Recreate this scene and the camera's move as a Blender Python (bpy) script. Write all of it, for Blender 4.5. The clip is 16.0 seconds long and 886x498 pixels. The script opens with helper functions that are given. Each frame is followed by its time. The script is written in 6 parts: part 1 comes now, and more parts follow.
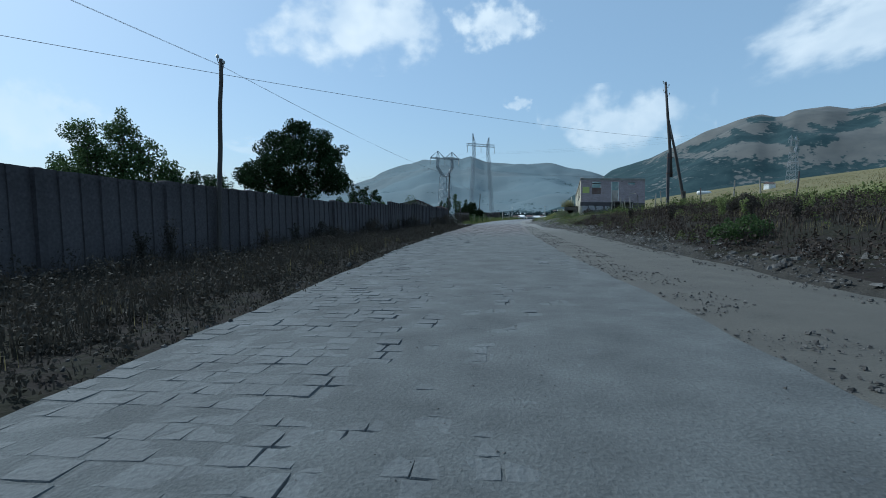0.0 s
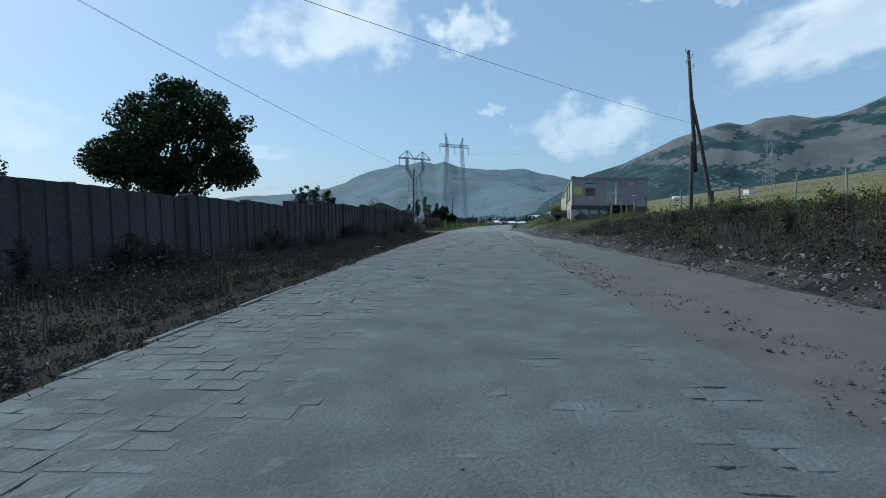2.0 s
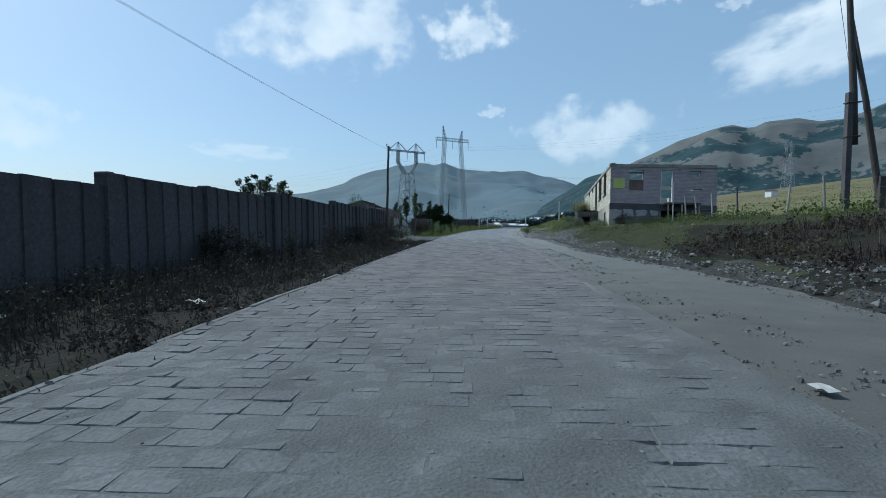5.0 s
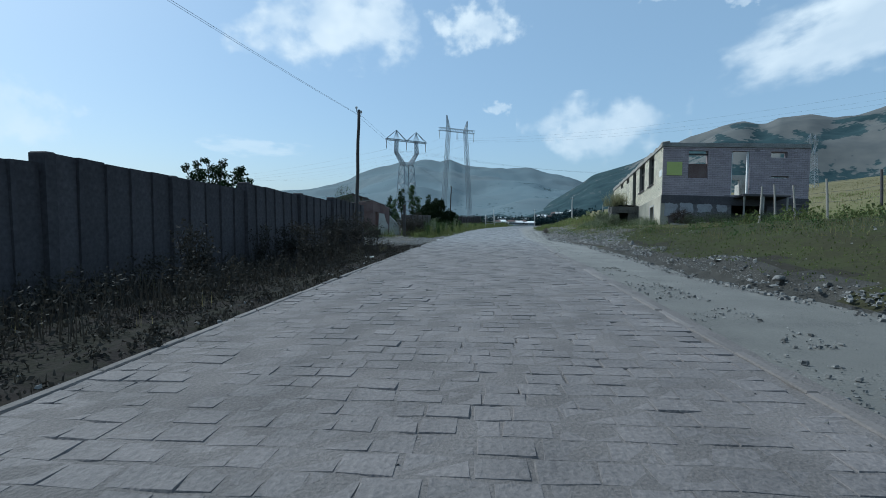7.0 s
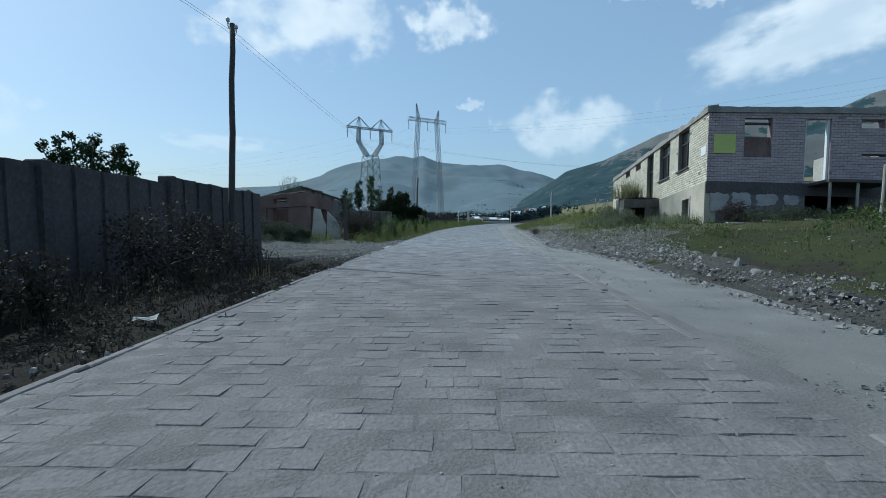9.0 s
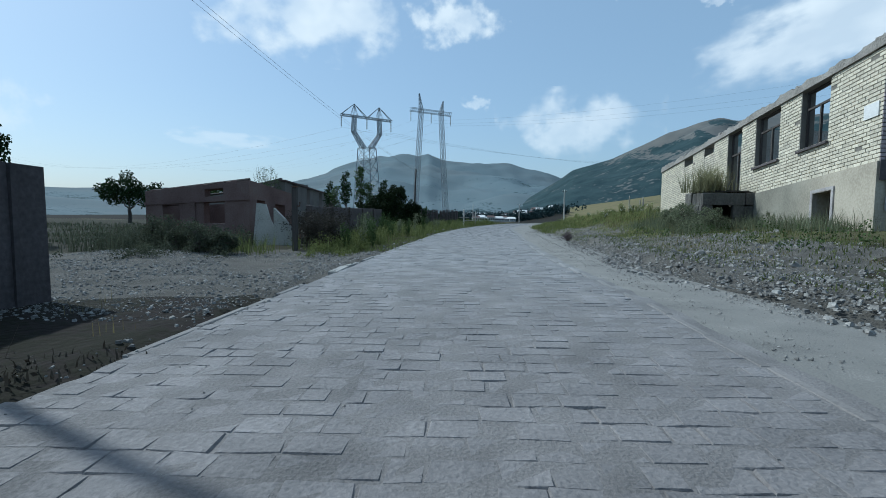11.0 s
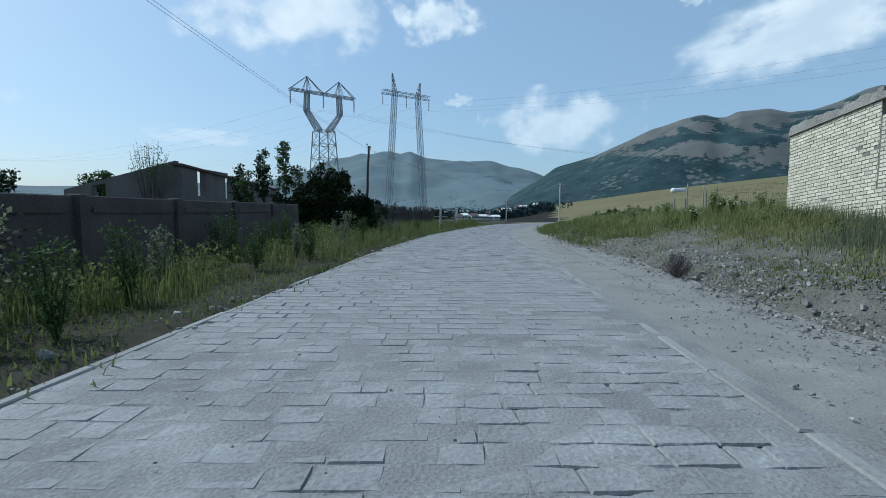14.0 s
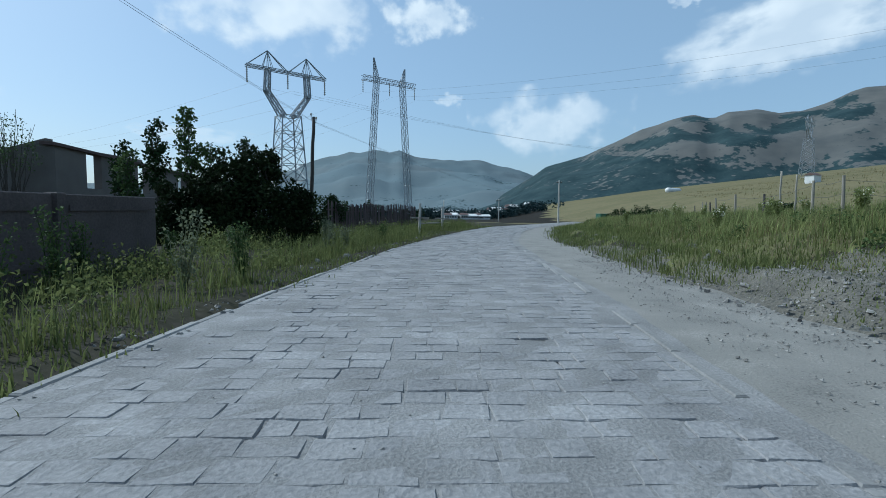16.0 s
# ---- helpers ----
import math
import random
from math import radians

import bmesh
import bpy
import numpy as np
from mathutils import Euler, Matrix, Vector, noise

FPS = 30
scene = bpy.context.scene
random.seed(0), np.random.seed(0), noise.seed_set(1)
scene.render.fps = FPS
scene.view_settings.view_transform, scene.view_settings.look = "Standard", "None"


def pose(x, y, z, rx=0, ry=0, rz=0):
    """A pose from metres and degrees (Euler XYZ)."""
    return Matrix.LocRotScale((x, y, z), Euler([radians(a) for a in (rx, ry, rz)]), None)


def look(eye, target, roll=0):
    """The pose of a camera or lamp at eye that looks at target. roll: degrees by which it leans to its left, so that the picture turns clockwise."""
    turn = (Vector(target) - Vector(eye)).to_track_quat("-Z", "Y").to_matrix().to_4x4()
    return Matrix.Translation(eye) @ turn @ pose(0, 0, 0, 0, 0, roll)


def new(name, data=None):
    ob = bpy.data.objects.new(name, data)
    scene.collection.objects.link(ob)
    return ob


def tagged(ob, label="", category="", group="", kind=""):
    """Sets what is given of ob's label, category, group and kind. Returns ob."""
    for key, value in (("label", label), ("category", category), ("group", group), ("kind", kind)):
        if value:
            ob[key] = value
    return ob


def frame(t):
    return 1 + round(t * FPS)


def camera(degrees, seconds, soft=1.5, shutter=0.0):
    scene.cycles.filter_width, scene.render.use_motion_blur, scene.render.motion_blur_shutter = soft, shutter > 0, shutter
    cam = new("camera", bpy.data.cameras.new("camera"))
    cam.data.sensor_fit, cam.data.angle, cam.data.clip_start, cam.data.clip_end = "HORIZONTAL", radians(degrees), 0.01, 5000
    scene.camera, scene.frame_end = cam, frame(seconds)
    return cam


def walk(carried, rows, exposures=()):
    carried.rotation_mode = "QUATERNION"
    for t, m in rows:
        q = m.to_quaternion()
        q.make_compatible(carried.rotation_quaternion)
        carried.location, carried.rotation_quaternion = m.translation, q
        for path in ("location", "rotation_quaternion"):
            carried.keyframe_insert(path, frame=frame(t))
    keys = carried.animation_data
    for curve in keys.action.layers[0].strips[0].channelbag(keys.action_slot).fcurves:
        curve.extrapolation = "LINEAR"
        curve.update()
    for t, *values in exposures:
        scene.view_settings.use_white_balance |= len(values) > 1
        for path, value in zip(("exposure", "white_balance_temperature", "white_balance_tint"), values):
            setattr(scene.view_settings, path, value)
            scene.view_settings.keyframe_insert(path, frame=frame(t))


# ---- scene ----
cam = camera(84.0, 16.0, soft=0.9)
walk(cam, [
    (0.0, pose(0.000, -0.000, 1.162, 86.01, 0.69, 7.33)),
    (0.5, pose(-0.105, 2.613, 1.160, 86.21, 0.56, 6.77)),
    (1.0, pose(-0.189, 5.296, 1.161, 86.34, 0.53, 5.96)),
    (1.5, pose(-0.278, 7.905, 1.160, 86.51, 0.50, 5.14)),
    (2.0, pose(-0.373, 10.549, 1.156, 86.59, 0.58, 4.32)),
    (2.5, pose(-0.473, 12.987, 1.161, 86.66, 0.83, 3.78)),
    (3.0, pose(-0.543, 15.397, 1.160, 86.61, 0.75, 3.40)),
    (3.5, pose(-0.545, 17.481, 1.165, 86.62, 0.77, 3.45)),
    (4.0, pose(-0.577, 19.849, 1.160, 87.03, 0.48, 3.73)),
    (6.5, pose(-0.897, 31.344, 1.162, 86.30, -0.23, 4.57)),
    (7.0, pose(-0.892, 33.606, 1.160, 86.39, -0.24, 4.81)),
    (7.5, pose(-0.878, 35.796, 1.162, 86.68, -0.54, 4.56)),
    (8.0, pose(-0.869, 38.083, 1.170, 86.53, -0.45, 3.64)),
    (8.5, pose(-0.840, 40.233, 1.157, 86.45, -0.24, 2.58)),
    (9.0, pose(-0.807, 42.413, 1.151, 86.04, -0.13, 1.73)),
    (11.5, pose(-0.822, 52.344, 1.164, 85.73, -0.75, 2.74)),
    (12.0, pose(-0.767, 54.658, 1.162, 85.53, -0.92, 3.11)),
    (12.5, pose(-0.660, 56.777, 1.167, 85.73, -0.95, 2.94)),
    (13.0, pose(-0.561, 58.991, 1.170, 85.62, -0.65, 2.05)),
    (13.5, pose(-0.455, 61.235, 1.167, 85.89, -0.65, 1.01)),
    (14.0, pose(-0.366, 63.479, 1.156, 85.63, -0.32, 0.33)),
    (14.5, pose(-0.249, 65.520, 1.147, 85.22, -0.31, 0.01)),
    (15.0, pose(-0.122, 67.609, 1.161, 85.39, -0.29, -0.19)),
    (15.5, pose(-0.019, 69.726, 1.162, 85.49, -0.43, -0.42)),
    (16.0, pose(0.102, 71.993, 1.166, 85.56, -0.55, -0.87)),
], exposures=[(0.0, 0.0, 5340, 1), (4.0, 0.0, 5340, 1), (9.0, 0.0, 5370, 0), (12.0, 0.0, 5380, 1), (16.0, 0.0, 5380, 1)])
# ---- world, sun, exposure ----
SUN_AZ, SUN_EL = radians(-62), radians(45)  # to the left of the road's direction, above the horizon
world = bpy.data.worlds.new("sky")
scene.world = world
world.use_nodes = True
wn = world.node_tree.nodes
sky = wn.new("ShaderNodeTexSky")
sky.sky_type = "NISHITA"
sky.sun_disc = False
sky.sun_elevation, sky.sun_rotation = SUN_EL, SUN_AZ
sky.air_density, sky.dust_density, sky.ozone_density = 1.0, 1.6, 1.6
wn["Background"].inputs["Strength"].default_value = 0.112
veil = wn.new("ShaderNodeMix")  # thin even haze over the blue
veil.data_type = "RGBA"
veil.inputs[0].default_value = 0.48
veil.inputs[7].default_value = (3.9, 5.0, 5.9, 1)
world.node_tree.links.new(sky.outputs[0], veil.inputs[6])
world.node_tree.links.new(veil.outputs[2], wn["Background"].inputs[0])
sun = new("sun", bpy.data.lights.new("sun", "SUN"))
sun.data.energy, sun.data.angle, sun.data.color = 3.6, radians(1.2), (1.0, 0.95, 0.87)
SUN_DIR = Vector((math.sin(SUN_AZ) * math.cos(SUN_EL), math.cos(SUN_AZ) * math.cos(SUN_EL), math.sin(SUN_EL)))
sun.matrix_world = look(SUN_DIR * 50, (0, 0, 0))
scene.view_settings.exposure = 0.0

# ---- materials ----


def ramp_mat(name, stops, scale=2.0, fine=30.0, rough=0.85, bump=0.3, spread=0.0, islands=False, metal=0.0, stretch=None, dist=0.02):
    """A surface whose colour runs through the stops by noise at two sizes; spread: how far pieces differ in lightness."""
    m = bpy.data.materials.new(name)
    m.use_nodes = True
    n, l = m.node_tree.nodes, m.node_tree.links
    b = n["Principled BSDF"]
    b.inputs["Roughness"].default_value, b.inputs["Metallic"].default_value = rough, metal
    tc = n.new("ShaderNodeTexCoord")
    out = tc.outputs["Object"]
    if stretch:
        mp = n.new("ShaderNodeMapping")
        mp.inputs["Scale"].default_value = stretch
        l.new(out, mp.inputs[0])
        out = mp.outputs[0]
    a, f = n.new("ShaderNodeTexNoise"), n.new("ShaderNodeTexNoise")
    a.inputs["Scale"].default_value, f.inputs["Scale"].default_value = scale, fine
    a.inputs["Detail"].default_value, f.inputs["Detail"].default_value = 6, 5
    l.new(out, a.inputs["Vector"]), l.new(out, f.inputs["Vector"])
    mix = n.new("ShaderNodeMix")
    mix.inputs[0].default_value = 0.45
    l.new(a.outputs["Fac"], mix.inputs[2]), l.new(f.outputs["Fac"], mix.inputs[3])
    r = n.new("ShaderNodeValToRGB")
    r.color_ramp.elements[0].position, r.color_ramp.elements[1].position = 0.32, 0.68
    r.color_ramp.elements[0].color, r.color_ramp.elements[1].color = (*stops[0], 1), (*stops[-1], 1)
    for i, c in enumerate(stops[1:-1]):
        r.color_ramp.elements.new(0.32 + 0.36 * (i + 1) / (len(stops) - 1)).color = (*c, 1)
    l.new(mix.outputs[0], r.inputs[0])
    col = r.outputs[0]
    if spread:
        src = n.new("ShaderNodeNewGeometry").outputs["Random Per Island"] if islands else n.new("ShaderNodeObjectInfo").outputs["Random"]
        mr = n.new("ShaderNodeMapRange")
        mr.inputs[3].default_value, mr.inputs[4].default_value = 1 - spread, 1 + spread
        l.new(src, mr.inputs[0])
        hs = n.new("ShaderNodeHueSaturation")
        l.new(mr.outputs[0], hs.inputs["Value"]), l.new(col, hs.inputs["Color"])
        col = hs.outputs[0]
    l.new(col, b.inputs["Base Color"])
    if bump:
        bp = n.new("ShaderNodeBump")
        bp.inputs["Strength"].default_value, bp.inputs["Distance"].default_value = bump, dist
        l.new(f.outputs["Fac"], bp.inputs["Height"]), l.new(bp.outputs[0], b.inputs["Normal"])
    return m


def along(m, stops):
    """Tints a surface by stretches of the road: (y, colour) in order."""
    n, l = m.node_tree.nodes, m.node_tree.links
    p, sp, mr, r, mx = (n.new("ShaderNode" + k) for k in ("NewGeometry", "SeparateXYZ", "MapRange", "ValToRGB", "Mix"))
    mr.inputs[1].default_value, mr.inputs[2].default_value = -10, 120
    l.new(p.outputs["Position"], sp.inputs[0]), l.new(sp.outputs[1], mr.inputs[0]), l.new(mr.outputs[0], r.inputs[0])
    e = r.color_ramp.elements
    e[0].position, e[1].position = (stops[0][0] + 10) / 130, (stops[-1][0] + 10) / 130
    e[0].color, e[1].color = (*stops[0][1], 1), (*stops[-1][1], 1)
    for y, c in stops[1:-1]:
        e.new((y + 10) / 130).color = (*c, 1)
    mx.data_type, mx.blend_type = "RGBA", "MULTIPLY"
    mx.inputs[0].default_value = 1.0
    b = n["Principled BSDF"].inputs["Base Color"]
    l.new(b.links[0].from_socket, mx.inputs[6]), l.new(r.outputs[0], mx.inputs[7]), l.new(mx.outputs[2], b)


def leaf_mat(name, dark, light, spread=0.35, through_light=0.18):
    m = ramp_mat(name, [dark, light], 0.8, 4.0, 0.6, 0.0, spread, True)
    n, l = m.node_tree.nodes, m.node_tree.links
    tr, mx = n.new("ShaderNodeBsdfTranslucent"), n.new("ShaderNodeMixShader")
    mx.inputs[0].default_value = through_light
    b = n["Principled BSDF"]
    b.inputs["Specular IOR Level"].default_value = 0.04
    l.new(b.inputs["Base Color"].links[0].from_socket, tr.inputs[0])
    l.new(b.outputs[0], mx.inputs[1]), l.new(tr.outputs[0], mx.inputs[2])
    l.new(mx.outputs[0], n["Material Output"].inputs[0])
    return m


M_EARTH = ramp_mat("dry_earth", [(0.042, 0.039, 0.033), (0.075, 0.069, 0.057), (0.05, 0.05, 0.033), (0.095, 0.088, 0.068)], 0.35, 6, 0.95, 0.5)
M_GRAVEL = ramp_mat("gravel_dust", [(0.085, 0.083, 0.078), (0.15, 0.146, 0.136), (0.165, 0.16, 0.148), (0.235, 0.228, 0.212)], 1.4, 55, 0.95, 0.5)
M_SETT = ramp_mat("grey_stone_sett", [(0.12, 0.118, 0.118), (0.19, 0.187, 0.185), (0.235, 0.23, 0.226), (0.31, 0.305, 0.30)], 1.6, 30, 0.85, 0.7, 0.09, False)
M_SETT_J = ramp_mat("grey_stone_setts", [(0.12, 0.118, 0.118), (0.19, 0.187, 0.185), (0.235, 0.23, 0.226), (0.31, 0.305, 0.30)], 1.6, 30, 0.85, 0.7, 0.09, True)
M_JOINT = ramp_mat("sand_joint", [(0.12, 0.118, 0.115), (0.19, 0.186, 0.18), (0.28, 0.274, 0.265)], 1.6, 45, 0.95, 0.7)
M_KERB = ramp_mat("kerb_concrete", [(0.30, 0.29, 0.27), (0.46, 0.45, 0.42)], 2, 40, 0.9, 0.4, 0.1)
M_KERB_OLD = ramp_mat("worn_kerb_concrete", [(0.15, 0.147, 0.14), (0.225, 0.22, 0.21), (0.27, 0.262, 0.25)], 2, 30, 0.9, 0.4, 0.15)
M_ROCK = ramp_mat("rubble_stone", [(0.12, 0.115, 0.11), (0.26, 0.25, 0.235)], 3, 30, 0.9, 0.4, 0.5, True)
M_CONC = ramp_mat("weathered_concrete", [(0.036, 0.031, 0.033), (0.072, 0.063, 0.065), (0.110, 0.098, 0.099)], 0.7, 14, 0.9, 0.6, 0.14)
M_SLAB = ramp_mat("pale_concrete", [(0.36, 0.34, 0.31), (0.52, 0.50, 0.46)], 1.5, 30, 0.9, 0.4, 0.06)
M_BRICK = ramp_mat("pale_silicate_brick", [(0.46, 0.42, 0.325), (0.69, 0.64, 0.515)], 2, 40, 0.85, 0.3, 0.16, True)
M_BRICK_O = ramp_mat("pale_silicate_brick_piece", [(0.46, 0.42, 0.325), (0.69, 0.64, 0.515)], 2, 40, 0.85, 0.3, 0.16, False)
M_MORTAR = ramp_mat("mortar", [(0.14, 0.13, 0.11), (0.22, 0.205, 0.175)], 3, 60, 0.95, 0.4)
M_PINK = ramp_mat("pinkish_tuff_block", [(0.33, 0.27, 0.275), (0.48, 0.395, 0.40)], 1.2, 30, 0.9, 0.3, 0.10, True)
M_PINKBED = ramp_mat("pinkish_mortar", [(0.19, 0.155, 0.155), (0.27, 0.225, 0.225)], 3, 60, 0.95, 0.4)
M_BEAM = ramp_mat("crumbled_concrete", [(0.15, 0.14, 0.125), (0.25, 0.235, 0.21), (0.33, 0.31, 0.28)], 1.5, 18, 0.95, 0.8, dist=0.05)
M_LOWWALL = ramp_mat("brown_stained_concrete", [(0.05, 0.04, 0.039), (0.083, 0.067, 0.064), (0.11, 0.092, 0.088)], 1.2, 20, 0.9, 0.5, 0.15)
M_TANPLASTER = ramp_mat("tan_plaster", [(0.20, 0.185, 0.155), (0.29, 0.27, 0.23), (0.35, 0.33, 0.285)], 1.1, 16, 0.9, 0.4)
M_STONE = ramp_mat("dark_mossy_stone", [(0.05, 0.048, 0.042), (0.10, 0.095, 0.085), (0.14, 0.135, 0.115)], 2.0, 14, 0.9, 0.8, 0.2, True, dist=0.04)
M_PLASTER = ramp_mat("stained_plaster", [(0.24, 0.22, 0.19), (0.42, 0.40, 0.35), (0.50, 0.47, 0.42)], 1.3, 18, 0.9, 0.4)
M_REDWALL = ramp_mat("red_brown_plaster", [(0.085, 0.052, 0.045), (0.155, 0.098, 0.085), (0.20, 0.15, 0.13)], 1.0, 20, 0.9, 0.5)
M_GREYWALL = ramp_mat("grey_brown_plaster", [(0.11, 0.096, 0.085), (0.19, 0.17, 0.152)], 0.9, 20, 0.9, 0.5)
M_WOOD = ramp_mat("weathered_wood", [(0.03, 0.027, 0.026), (0.085, 0.072, 0.062)], 3, 40, 0.85, 0.4, 0.15, False, 0, (6, 6, 0.6))
M_PALEWOOD = ramp_mat("bleached_wood", [(0.22, 0.20, 0.17), (0.38, 0.35, 0.30)], 3, 40, 0.85, 0.4, 0.15, False, 0, (6, 6, 0.6))
M_PLANK = ramp_mat("purple_brown_plank", [(0.055, 0.038, 0.04), (0.105, 0.075, 0.076)], 2, 30, 0.85, 0.4, 0.25, False, 0, (5, 5, 0.5))
M_STEEL = ramp_mat("galvanised_steel", [(0.22, 0.24, 0.26), (0.38, 0.40, 0.42)], 2, 30, 0.55, 0.1, 0.0, False, 0.3)
M_RUST = ramp_mat("rusty_steel", [(0.07, 0.04, 0.03), (0.16, 0.09, 0.06)], 4, 40, 0.8, 0.4, 0.0, False, 0.2)
M_WIRE = ramp_mat("wire", [(0.05, 0.05, 0.05), (0.09, 0.09, 0.09)], 4, 40, 0.6, 0.0)
M_GLASSY = ramp_mat("insulator_porcelain", [(0.30, 0.30, 0.28), (0.5, 0.5, 0.48)], 4, 40, 0.25, 0.0)
M_BARK = ramp_mat("bark", [(0.04, 0.035, 0.03), (0.10, 0.085, 0.07)], 4, 40, 0.9, 0.6)
M_LEAF = leaf_mat("broad_leaf", (0.015, 0.03, 0.013), (0.036, 0.06, 0.022), 0.35, 0.12)
# darker copy of the broad leaf, with the bush's inner shade in its colour
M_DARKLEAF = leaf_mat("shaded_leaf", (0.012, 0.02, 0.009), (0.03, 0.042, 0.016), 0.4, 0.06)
M_LEAF2 = leaf_mat("poplar_leaf", (0.045, 0.075, 0.03), (0.095, 0.135, 0.05), 0.35, 0.25)
M_GRASS = leaf_mat("green_grass", (0.10, 0.135, 0.045), (0.30, 0.32, 0.13), 0.4, 0.45)
M_TURF = leaf_mat("short_turf", (0.055, 0.078, 0.027), (0.15, 0.17, 0.062), 0.4, 0.35)
M_VERGE = leaf_mat("verge_weed", (0.075, 0.10, 0.034), (0.20, 0.22, 0.085), 0.35, 0.4)
M_DRY = leaf_mat("dry_grass", (0.13, 0.11, 0.055), (0.25, 0.22, 0.11), 0.35, 0.4)
M_WEED = leaf_mat("dark_weed", (0.036, 0.034, 0.029), (0.066, 0.059, 0.048), 0.2, 0.18)
M_SAGE = leaf_mat("grey_green_weed", (0.10, 0.12, 0.075), (0.22, 0.24, 0.15), 0.4, 0.4)
M_DRYBUSH = leaf_mat("dry_twig_leaf", (0.095, 0.075, 0.085), (0.17, 0.135, 0.15), 0.3)
M_YARDWEED = leaf_mat("dusty_yard_weed", (0.045, 0.054, 0.038), (0.105, 0.118, 0.078), 0.35, 0.3)
M_PALEGRASS = leaf_mat("pale_long_grass", (0.15, 0.155, 0.085), (0.30, 0.29, 0.17), 0.3, 0.4)
# haze between here and the village, put into the leaf colour as blue
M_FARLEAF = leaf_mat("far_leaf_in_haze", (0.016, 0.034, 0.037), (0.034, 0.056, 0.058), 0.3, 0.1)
M_BROWN = leaf_mat("withered_weed", (0.036, 0.029, 0.024), (0.078, 0.062, 0.052), 0.3, 0.15)
M_FLOWER = ramp_mat("pale_flower", [(0.55, 0.55, 0.42), (0.75, 0.74, 0.60)], 5, 30, 0.8, 0.0)
M_SIGN = ramp_mat("yellow_green_board", [(0.42, 0.46, 0.12), (0.52, 0.56, 0.18)], 1, 20, 0.6, 0.05)
M_WHITE = ramp_mat("white_paint", [(0.62, 0.62, 0.60), (0.78, 0.78, 0.76)], 1, 20, 0.6, 0.1)
M_GREENP = ramp_mat("green_paint", [(0.03, 0.10, 0.07), (0.05, 0.16, 0.10)], 2, 20, 0.6, 0.1)
M_ROOFR = ramp_mat("rusty_sheet_roof", [(0.07, 0.045, 0.04), (0.13, 0.085, 0.075)], 0.5, 8, 0.8, 0.1, 0.2)
M_DARK = ramp_mat("dark_opening", [(0.03, 0.03, 0.03), (0.06, 0.055, 0.05)], 2, 20, 0.9, 0.1)
M_PLINTH = ramp_mat("patched_plinth", [(0.07, 0.062, 0.062), (0.11, 0.097, 0.096), (0.15, 0.135, 0.13), (0.21, 0.19, 0.18)], 0.9, 9, 0.9, 0.5)
M_PATCH = ramp_mat("flaking_plaster", [(0.24, 0.225, 0.22), (0.36, 0.34, 0.335), (0.44, 0.42, 0.41)], 2.0, 20, 0.9, 0.5)
# brown bank soil, also used to paint the shade along the wall
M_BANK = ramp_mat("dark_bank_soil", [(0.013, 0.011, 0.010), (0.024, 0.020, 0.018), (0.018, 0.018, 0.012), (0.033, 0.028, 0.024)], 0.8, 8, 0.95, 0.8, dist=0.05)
M_RUBBLE = ramp_mat("stony_soil", [(0.07, 0.068, 0.062), (0.115, 0.11, 0.10), (0.16, 0.152, 0.138)], 2.2, 26, 0.95, 0.9, dist=0.04)
M_MEADOW = ramp_mat("meadow_soil", [(0.06, 0.068, 0.032), (0.115, 0.118, 0.055), (0.09, 0.082, 0.05), (0.135, 0.128, 0.075)], 0.9, 9, 0.95, 0.5)
M_FIELD = ramp_mat("field_meadow", [(0.096, 0.094, 0.048), (0.172, 0.148, 0.080), (0.128, 0.119, 0.060), (0.158, 0.131, 0.073)], 0.05, 0.6, 0.95, 0.6, dist=0.2)

for m in (M_BANK, M_EARTH, M_MEADOW, M_RUBBLE, M_FIELD):  # loose soil hardly shines
    m.node_tree.nodes["Principled BSDF"].inputs["Specular IOR Level"].default_value = 0.08

# cloud shade painted into the first stretch; the middle is browner, the last paler
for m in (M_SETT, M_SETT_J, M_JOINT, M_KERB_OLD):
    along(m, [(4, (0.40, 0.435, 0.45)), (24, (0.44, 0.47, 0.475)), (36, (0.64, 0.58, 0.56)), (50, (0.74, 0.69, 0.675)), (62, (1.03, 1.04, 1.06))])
# gravel and earth get the same cloud shade in their colour
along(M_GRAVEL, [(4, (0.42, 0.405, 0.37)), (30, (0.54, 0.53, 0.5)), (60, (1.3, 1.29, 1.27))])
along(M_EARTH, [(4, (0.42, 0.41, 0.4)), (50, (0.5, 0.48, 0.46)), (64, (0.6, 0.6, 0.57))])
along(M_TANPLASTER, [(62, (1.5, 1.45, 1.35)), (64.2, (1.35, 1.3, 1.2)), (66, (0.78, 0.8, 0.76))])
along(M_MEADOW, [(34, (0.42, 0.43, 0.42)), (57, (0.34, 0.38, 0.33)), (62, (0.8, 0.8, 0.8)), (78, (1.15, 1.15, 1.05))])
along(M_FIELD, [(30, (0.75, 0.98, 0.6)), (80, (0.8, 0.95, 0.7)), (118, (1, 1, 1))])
# rock and rubble carry that first-stretch shade in their colour too
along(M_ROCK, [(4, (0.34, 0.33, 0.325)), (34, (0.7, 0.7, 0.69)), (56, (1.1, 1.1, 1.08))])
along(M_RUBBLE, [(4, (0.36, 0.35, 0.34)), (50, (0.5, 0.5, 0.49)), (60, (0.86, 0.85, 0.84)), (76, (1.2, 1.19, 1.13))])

# ---- mesh building ----


